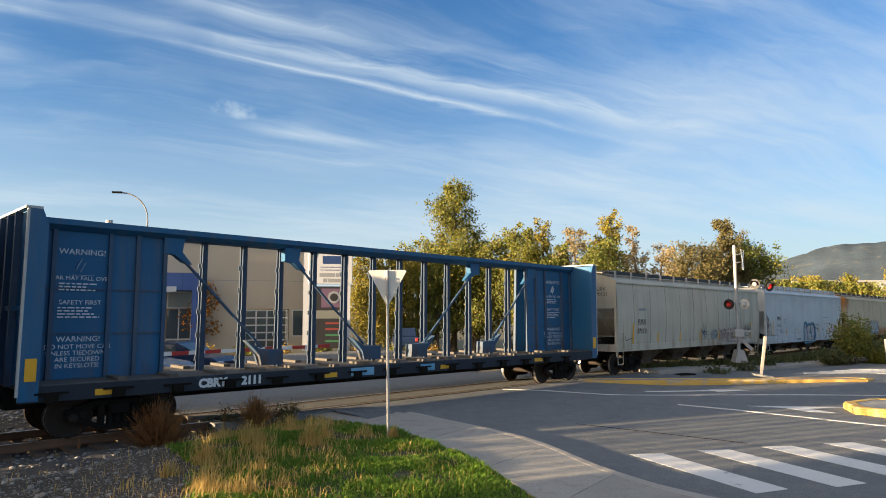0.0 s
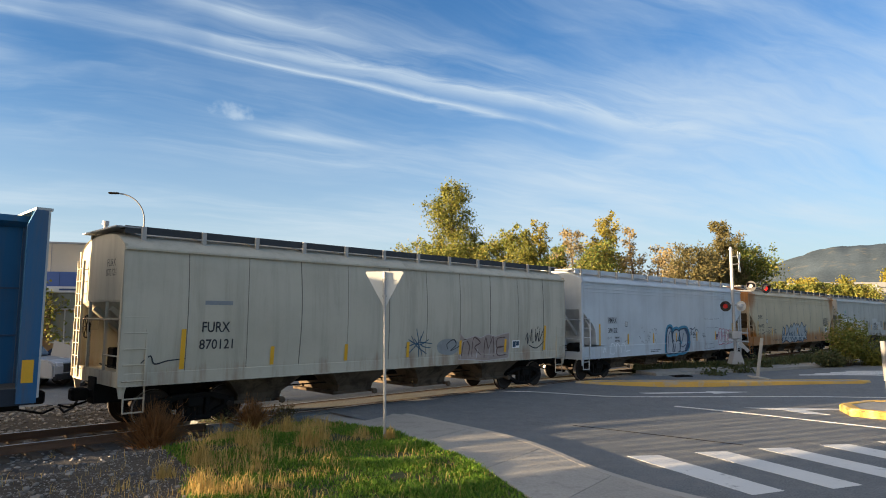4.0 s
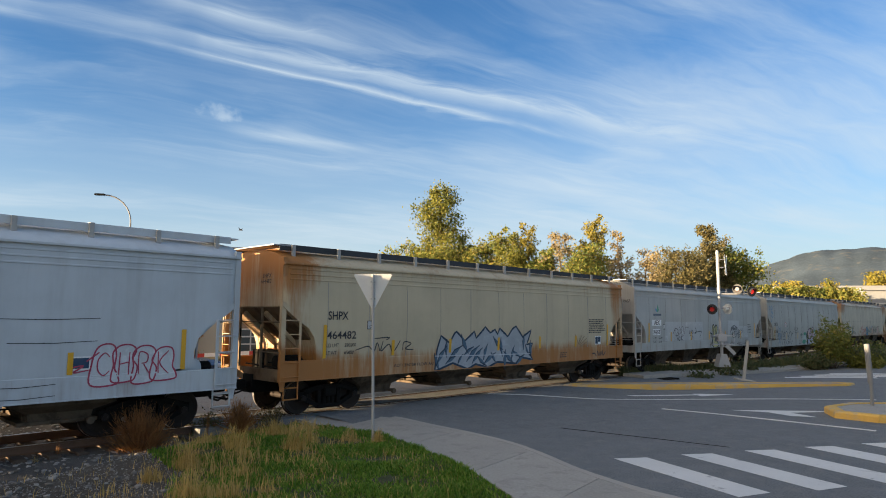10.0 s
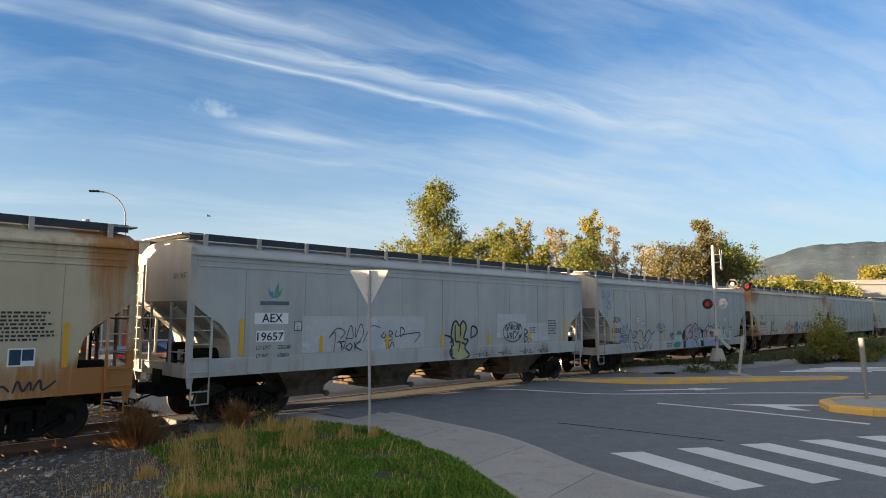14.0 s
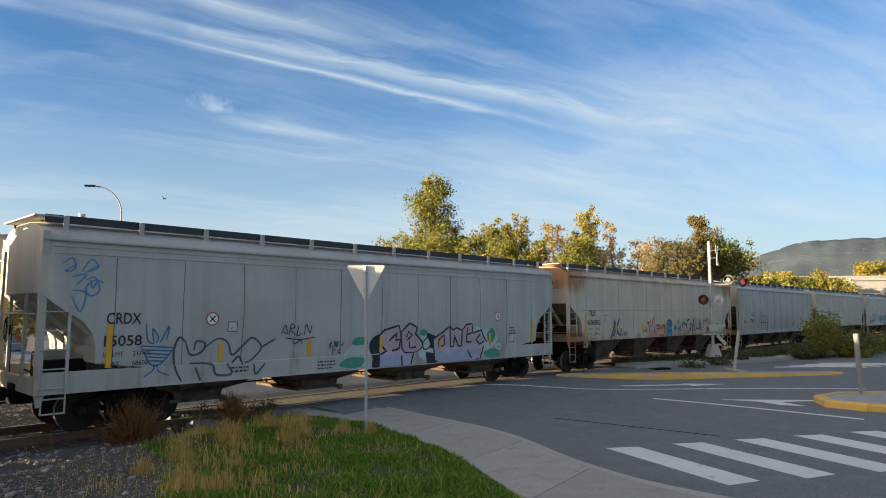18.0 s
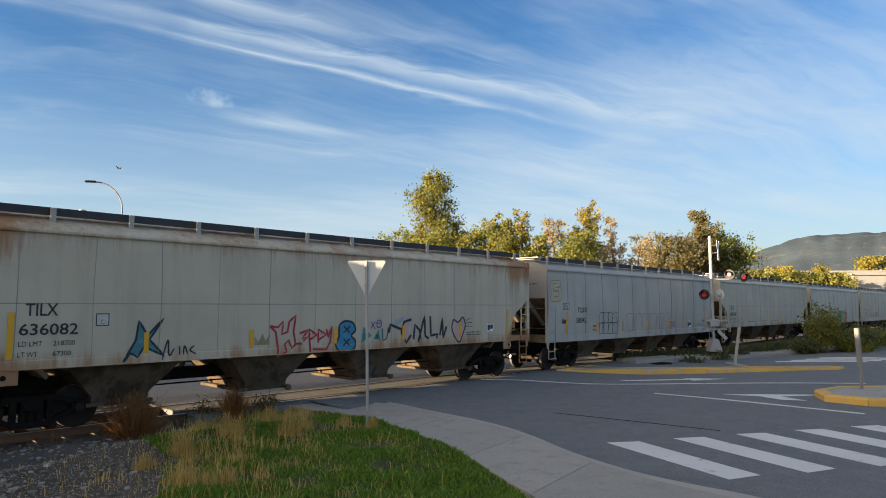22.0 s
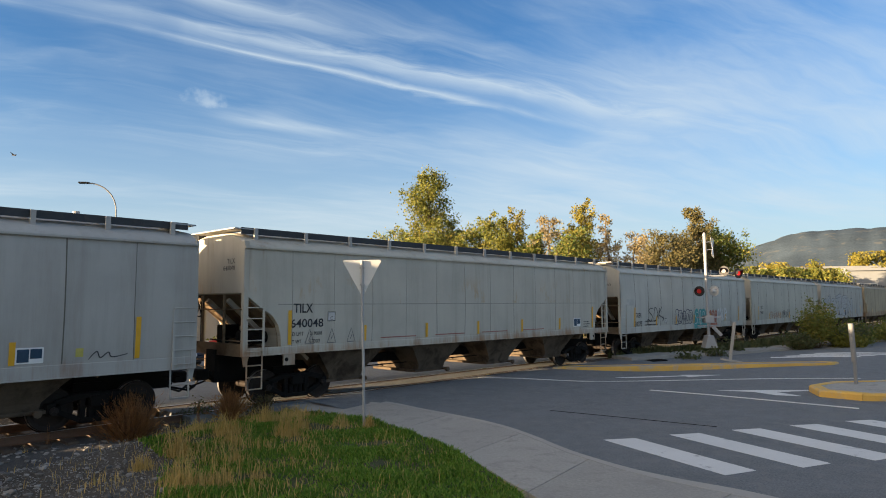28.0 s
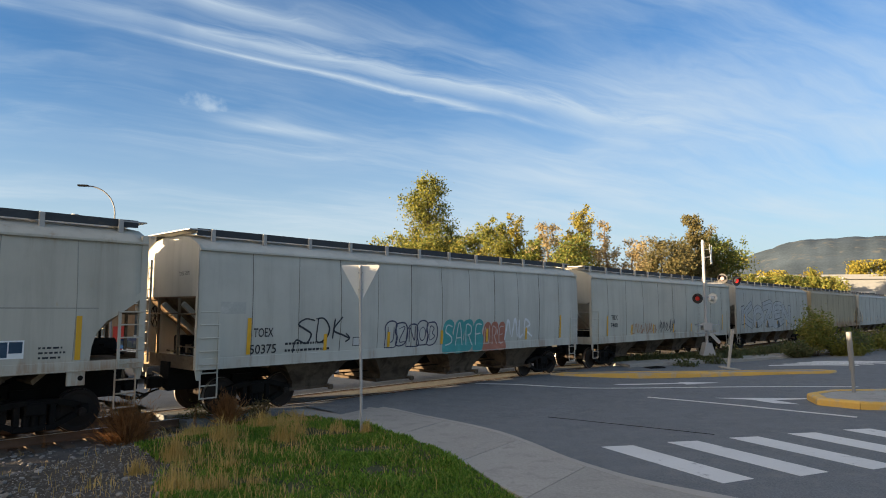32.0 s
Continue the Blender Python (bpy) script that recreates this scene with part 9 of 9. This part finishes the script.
def stalks(x, y, h, r, mat, label, seed, n=260, name="shrub"):
    """A dry shrub of thin forked stalks that fan out from one root."""
    rng = np.random.default_rng(seed)
    verts, faces = [], []
    for i in range(n):
        ang, tilt = rng.uniform(0, 2 * math.pi), abs(rng.normal()) * 0.5
        d = Vector((math.cos(ang) * math.sin(tilt), math.sin(ang) * math.sin(tilt), math.cos(tilt)))
        start = d * h * rng.uniform(0.0, 0.5)
        tip = start + d * h * rng.uniform(0.3, 0.6) + Vector(rng.normal(size=3)) * 0.10 * h
        side = d.cross(Vector((rng.normal(), rng.normal(), rng.normal()))).normalized() * 0.009
        k = len(verts)
        verts += [start - side, start + side, tip]
        faces.append((k, k + 1, k + 2))
        for _ in range(2):
            f = rng.uniform(0.4, 0.9)
            p = start.lerp(tip, f)
            q = p + (d + Vector(rng.normal(size=3)) * 0.6).normalized() * h * 0.14
            k = len(verts)
            verts += [p - side * 0.8, p + side * 0.8, q]
            faces.append((k, k + 1, k + 2))
    s = new(name)
    tagged(s, label, "shrub", "dry shrubs")
    s.matrix_basis = pose(x, y, ground_z(x, y))
    put("twig_tangle", mesh_from("twig_tangle", [(v[0] * r / h * 1.2, v[1] * r / h * 1.2, v[2]) for v in verts], faces, mat), s)
    return s


def blades(name, places, heights, width, mat, seed, label, bend=0.35):
    """Grass blades: two-joint tapered strips."""
    rng = np.random.default_rng(seed)
    n = len(places)
    p = np.asarray(places, float)
    h = np.asarray(heights, float)
    ang = rng.uniform(0, 2 * math.pi, n)
    out = np.stack([np.cos(ang), np.sin(ang), np.zeros(n)], 1)
    side = np.stack([-np.sin(ang), np.cos(ang), np.zeros(n)], 1) * width * rng.uniform(0.6, 1.3, n)[:, None]
    k = rng.uniform(0.1, 1.0, n)[:, None] * bend * h[:, None]
    up = np.array([0, 0, 1.0])
    v = np.empty((n, 5, 3))
    v[:, 0], v[:, 1] = p - side, p + side
    mid = p + up * h[:, None] * 0.55 + out * k * 0.3
    v[:, 2], v[:, 3] = mid + side * 0.7, mid - side * 0.7
    v[:, 4] = p + up * h[:, None] * (1 - 0.25 * bend) + out * k
    me = bpy.data.meshes.new(name)
    me.vertices.add(5 * n)
    me.vertices.foreach_set("co", v.ravel())
    base = np.arange(n)[:, None] * 5
    loops = np.concatenate([base + np.array([0, 1, 2, 3]), base + np.array([3, 2, 4])], 1)
    me.loops.add(7 * n)
    me.loops.foreach_set("vertex_index", loops.ravel())
    me.polygons.add(2 * n)
    starts = (np.arange(n)[:, None] * 7 + np.array([0, 4])).ravel()
    me.polygons.foreach_set("loop_start", starts)
    me.polygons.foreach_set("loop_total", np.tile([4, 3], n))
    me.update(calc_edges=True)
    me.materials.append(mat)
    return tagged(put(name, me), label, "grass", kind="stuff")


def verge_plants():
    rng = np.random.default_rng(5)
    pts, hs = [], []
    while len(pts) < 60000:
        x, y = rng.uniform(-6.5, 1.25), rng.uniform(8.6, 18.0)
        e = grass_edge(y)
        if x > e - 0.01 or rng.uniform() > turf_share(x, y):
            continue
        clump = noise.noise((x * 1.3, y * 1.3, 1.0))
        if rng.uniform() > 0.62 + clump * 1.5:
            continue
        pts.append((x, y, verge_point(x, y)[2]))
        hs.append(rng.uniform(0.03, 0.11) * (1 + 1.0 * max(0, clump)))
    blades("grass", pts, hs, 0.012, BLADE, 6, "short green grass on the verge", 0.9)
    # dry tall grass in tufts: place, width, height, number of blades
    tufts = [(-4.75, 11.04, 0.13, 0.36, 150), (-4.45, 11.85, 0.14, 0.6, 260), (-4.05, 13.3, 0.2, 0.55, 260), (-3.75, 12.6, 0.16, 0.42, 130), (-3.75, 10.1, 0.22, 0.46, 280), (-3.2, 10.0, 0.2, 0.42, 200), (-2.6, 10.3, 0.12, 0.3, 70), (-3.6, 14.7, 0.2, 0.5, 230),
             (-2.9, 13.45, 0.17, 0.55, 250), (-2.75, 14.2, 0.18, 0.5, 130), (-3.3, 11.3, 0.18, 0.34, 120), (-1.95, 14.45, 0.16, 0.36, 130), (-1.3, 14.1, 0.09, 0.36, 220), (-2.2, 12.2, 0.4, 0.2, 90), (-1.5, 10.6, 0.3, 0.2, 60), (-0.4, 11.7, 0.3, 0.18, 60), (-0.9, 12.9, 0.5, 0.17, 90), (-5.0, 10.2, 0.3, 0.2, 60), (-3.2, 16.0, 0.35, 0.4, 150), (-4.9, 14.0, 0.2, 0.45, 140), (-2.3, 11.0, 0.3, 0.24, 70)]
    pts, hs = [], []
    for x, y, r, h, n in tufts:
        for _ in range(int(n * 1.15)):
            a, b = x + rng.normal() * r * 0.8, y + rng.normal() * r * 0.8
            if a > grass_edge(b) - 0.02 and grass_edge(b) > -90:
                continue
            pts.append((a, b, ground_z(a, b)))
            hs.append(h * rng.uniform(0.4, 1.5) * max(0.35, 1 - 0.4 * math.hypot(a - x, b - y) / r))
    blades("dry_grass", pts, hs, 0.0065, DRY, 7, "tall straw-coloured dry grass in tufts", 0.55)
    pts, hs = [], []
    for _ in range(1500):
        x, y = rng.uniform(-10, -3), rng.uniform(9, 17.5)
        if st(x, y)[1] > 13.6 or rng.uniform() > 0.25 + 0.75 * smooth(-7.5, -4.0, x):
            continue
        pts.append((x, y, ground_z(x, y)))
        hs.append(rng.uniform(0.08, 0.3))
    blades("dry_grass", pts, hs, 0.005, DRY, 8, "thin dry stalks on the dirt", 0.8)
    pts, hs = [], []
    while len(pts) < 2600:
        x, y = rng.uniform(-5.2, 1.2), rng.uniform(8.8, 17.4)
        if x > grass_edge(y) - 0.03 or rng.uniform() > turf_share(x, y) * (0.35 + 0.65 * smooth(0.5, -3.5, x)) or noise.noise((x * 1.1, y * 1.1, 7.0)) < -0.05:
            continue
        pts.append((x, y, ground_z(x, y)))
        hs.append(rng.uniform(0.06, 0.26) * (1 + smooth(-1.5, -4, x)))
    blades("dry_grass", pts, hs, 0.006, DRY, 10, "scattered dry straws standing in the grass", 0.9)
    pts, hs = [], []
    for _ in range(15000):
        u, v = rng.uniform(1, 4.6), rng.uniform(0.02, 1) ** 0.8
        p = far_verge_point(u, v)
        pts.append(p)
        hs.append(rng.uniform(0.1, 0.5))
    blades("rough_grass", pts, hs, 0.014, WEED, 9, "rough grass and weeds on the far bank", 0.7)
    stalks(-6.45, 14.4, 1.2, 1.0, TUMBLE, "rust-brown dry tumbleweed shrub beside the rail", 11, 1300)
    stalks(-4.8, 16.0, 0.85, 0.72, TUMBLE, "rust-brown dry shrub at the edge of the grass", 12, 800)
    stalks(-5.25, 15.1, 0.75, 0.12, TUMBLE, "single tall dead brown stalk", 13, 60)
    stalks(-7.69, 13.5, 0.7, 0.14, TUMBLE, "small dead brown stalk on the dirt", 14, 60)
    stalks(-7.9, 13.1, 0.4, 0.18, DRY, "small pale dead stalk on the dirt", 15, 50)
    stalks(-7.0, 14.6, 0.7, 0.1, TUMBLE, "thin dead stalk beside the rail", 16, 30)
    bush(-5.6, 16.1, ground_z(-5.6, 16.1), 0.85, 0.42, WEED, "grey-green weedy bush beside the rail", 17, 1500, 0.035)
    bush(-4.3, 16.8, ground_z(-4.3, 16.8), 0.7, 0.42, OLIVE_WEED, "low olive weed at the track's edge", 18, 900, 0.035)
    for i, (x, y, h, r, m) in enumerate(((21.6, 36.0, 3.5, 1.0, YELLOW_GREEN), (23.4, 36.4, 1.9, 1.2, WEED), (20.4, 35.6, 1.2, 0.8, WEED), (25.0, 37.6, 1.6, 1.3, GREEN), (27.0, 38.8, 1.7, 1.5, OLIVE), (29.8, 40.0, 2.0, 1.8, GREEN), (22.8, 35.1, 1.4, 0.9, OLIVE), (34, 41.2, 2.3, 2.0, OLIVE))):
        bush(x, y, -0.25, h, r, m, ("leafy green roadside bush with yellow tips", "low grey-green roadside bush", "small grey-green roadside bush", "dark green bush at the roadside", "olive-leaved bush at the roadside", "dark green bush at the roadside", "small olive roadside bush", "olive-leaved bush at the roadside")[i], 100 + i, 5200 if i == 0 else 2800, 0.085)
    for i in range(7):
        x, y = xy(31 + 2.6 * i, 13.0 - 0.15 * i)
        bush(x, y, track_z(31 + 2.6 * i) - 0.35, 0.9 + 0.3 * (i % 3), 0.8, WEED, "green weeds along the track", 120 + i, 700, 0.1)
    for i in range(8):
        x, y = -19 + 2.5 * i, 43.2 + 0.35 * i
        bush(x, y, -0.2, 0.8, 0.7, DRY if i % 2 else OLIVE, "low dry planting before the shop", 140 + i, 350, 0.1)


def stone_mesh(seed):
    rng = random.Random(seed)
    bm = bmesh.new()
    bmesh.ops.create_icosphere(bm, subdivisions=1, radius=1)
    for v in bm.verts:
        v.co *= rng.uniform(0.78, 1.15)
        v.co.z *= 0.6
    return bm


def stones():
    shapes = []
    for k in range(5):
        bm = stone_mesh(k)
        bm.verts.index_update()
        shapes.append((np.array([tuple(v.co) for v in bm.verts]), [[v.index for v in f.verts] for f in bm.faces]))
        bm.free()

    def heap(name, places, label):
        verts, faces = [], []
        rng = random.Random(len(places))
        for x, y, z, r in places:
            vs, fs = shapes[rng.randrange(5)]
            a = rng.uniform(0, 6.28)
            ca, sa = math.cos(a), math.sin(a)
            base = len(verts)
            ex = rng.uniform(0.7, 1.5)
            verts += [(x + r * (ex * p[0] * ca - p[1] * sa), y + r * (ex * p[0] * sa + p[1] * ca), z + r * p[2]) for p in vs]
            faces += [[base + i for i in f] for f in fs]
        return tagged(put(name, mesh_from(name, verts, faces, PEBBLE)), label, "stones", kind="stuff")
    rng = random.Random(3)
    pts = []
    for _ in range(26000):
        x, y = rng.uniform(-13, -3.2), rng.uniform(7.5, 16.5)
        s, t = st(x, y)
        if t > 13.9 or turf_share(x, y) > 0.4:
            continue
        big = rng.random() < 0.03 + 0.30 * smooth(-5.8, -9.5, x + 0.5 * (y - 11)) * (0.35 + 1.3 * max(0.0, noise.noise((x * 0.9, y * 0.9, 5.0)) + 0.3))
        r = (0.016 + 0.055 * rng.random() ** 2.2) if big else 0.006 + 0.011 * rng.random()
        pts.append((x, y, ground_z(x, y) + 0.02 + r * 0.25, r))
    heap("gravel", pts, "pale rounded river stones on the dirt bank")
    pts = []
    for _ in range(5200):
        s, t = rng.uniform(-14, 7.2), rng.uniform(-2.9, 2.2)
        x, y = xy(s, TRACK_Y + t)
        z = track_z(s) + RAIL_Z - 0.25 - max(0, abs(t) - 1.9) * 0.26
        pts.append((x, y, z, rng.uniform(0.02, 0.055)))
    heap("ballast_stones", pts, "crushed grey ballast stones")
    pts = []
    for _ in range(6500):
        s, t = rng.uniform(-16, 7), 17.7 + 5.2 * rng.random() ** 1.5
        x, y = xy(s, t)
        z = road_z(x, y) - 0.02 - 0.22 * smooth(19.6, 18.0, t) - 0.06 * smooth(22, 22.8, t)
        pts.append((x, y, z + 0.03, 0.015 + 0.06 * rng.random() ** 2.2))
    heap("rubble", pts, "grey rubble stones beyond the rails")


PEBBLE = bpy.data.materials.new("river pebbles")
PEBBLE.use_nodes = True


def pebble_nodes():
    w = Nodes(PEBBLE.node_tree)
    r = w.add("ShaderNodeNewGeometry").outputs["Random Per Island"]
    at = w.add("ShaderNodeTexCoord").outputs["Object"]
    col = w.mix(w.ramp(r, 0.1, 0.9), (0.085, 0.08, 0.072), (0.34, 0.325, 0.30))
    col = w.mix(w.math("MULTIPLY", w.noise(at, 25.0, 4.0), 0.5), col, (0.2, 0.17, 0.14))
    b = w.add("ShaderNodeBump", ins={"Strength": 0.3, "Distance": 0.01, "Height": w.noise(at, 80.0, 4.0)})
    p = w.add("ShaderNodeBsdfPrincipled", ins={"Base Color": col, "Roughness": 0.85, "Normal": b.outputs[0]})
    w.tree.links.new(p.outputs[0], w.add("ShaderNodeOutputMaterial").inputs[0])


pebble_nodes()
woods()
verge_plants()
stones()

# ---- the distance ----
# distance haze is mixed into the blue-grey base colour
HILL = material("haze-tinted wooded hillside", (0.066, 0.088, 0.112), 0.95, vary=0.4, scale=0.05, bump=0.5, bump_scale=0.08, second=(0.108, 0.118, 0.122), second_at=(0.54, 0.68), spec=0.0, fine=1.0)


def hills():
    """A long wooded ridge far to the right, lower towards the left."""
    vs, fs = [], []
    n, m = 160, 14
    for i in range(n + 1):
        a = 0.26 + 0.82 * i / n
        crest = 172 * smooth(0.25, 0.56, a) + 5 * noise.noise((a * 22, 0, 0)) + 2.5 * noise.noise((a * 90, 0, 4)) + 30 * smooth(0.62, 1.0, a)
        for j in range(m + 1):
            k = j / m
            r = 1500 + 900 * k
            vs.append((math.sin(a) * r, math.cos(a) * r, -4 + crest * smooth(0, 1, k) * r / 2000 + 5 * noise.noise((a * 40, k * 7, 1)) + 2 * noise.noise((a * 120, k * 18, 2))))
    for i in range(n):
        for j in range(m):
            q = i * (m + 1) + j
            fs.append((q, q + m + 1, q + m + 2, q + 1))
    tagged(put("hill", mesh_from("hill", vs, fs, HILL, True)), "long hazy wooded hill on the horizon", "hill", kind="structure")


def warehouse(x, y, turn, w, d, h, label, wall):
    b = new("warehouse")
    tagged(b, label, "building", "buildings")
    b.matrix_basis = pose(x, y, -1.0, 0, 0, turn)
    part("wall", boxed(0, w, 0, d, 0, h), wall, b)
    part("roof", boxed(-0.6, w + 0.6, -0.6, d + 0.6, h, h + 0.5), ROOF_GREY, b)
    for k in range(int(w / 6)):
        f = part("window", boxed(2 + 6 * k, 5.5 + 6 * k, -0.05, 0, h * 0.35, h * 0.7), TRIM, b)
        part("pane", boxed(2.2 + 6 * k, 5.3 + 6 * k, -0.08, -0.05, h * 0.38, h * 0.67), GLASS_DARK, f)


hills()
# this first one stands out of view, added to shade the far street
warehouse(*xy(-70, 34), 90 - math.degrees(TH), 68, 12, 5.4, "low tan warehouse beside the street beyond the track", BEIGE)
warehouse(83, 127, -8, 40, 14, 8.2, "low grey concrete building with a flat roof", ROOF_GREY)
warehouse(80, 150, -6, 60, 14, 9.5, "distant grey flat-roofed building", ROOF_GREY)


def bird():
    b = new("bird")
    tagged(b, "small dark bird gliding across the sky", "bird")
    part("body", rod(bmesh.new(), (-0.16, 0, 0), (0.18, 0, 0), 0.05, 0.02, 8), SIGNAL_BLACK, b)
    for s in (-1, 1):
        bm = prism(bmesh.new(), [(-0.08, 0.0), (0.12, 0.0), (0.02, 0.42)], -0.008, 0.008)
        part("wing", bm, SIGNAL_BLACK, b, m=pose(0, 0, 0.02, -65 * s, 0, 0) if s > 0 else pose(0, 0, 0.02, 65, 0, 0) @ pose(0, 0, 0))
    return b


BIRD = bird()


# ---- what moves ----
def motions():
    times = [k * 0.5 for k in range(65)]
    for car, s in FLATS + HOPPERS:
        walk(car, [(t, TRK @ pose(s - run_of(t), 0, 0)) for t in times])
    turns = [k * 0.1 for k in range(321)]
    rows = {}
    for d in (-0.89, 0.89):
        rows[d] = [(t, pose(d, 0, WHEEL_R) @ Matrix.Rotation(-run_of(t) / WHEEL_R, 4, "Y")) for t in turns]
    for w, d in WHEELSETS:
        walk(w, rows[d])
    # the bird crosses to the left and climbs
    path = [(0.0, 12.0, 66.0, 7.5), (9.0, -15.3, 54.4, 9.4), (13.0, -20.8, 62.0, 11.4), (19.0, -24.6, 57.2, 12.6), (23.0, -27.2, 54.0, 14.2), (28.0, -32.4, 51.0, 14.4), (32.0, -44.0, 52.0, 15.0)]
    walk(BIRD, [(t, pose(x, y, z, 0, 0, 170)) for t, x, y, z in path])


motions()
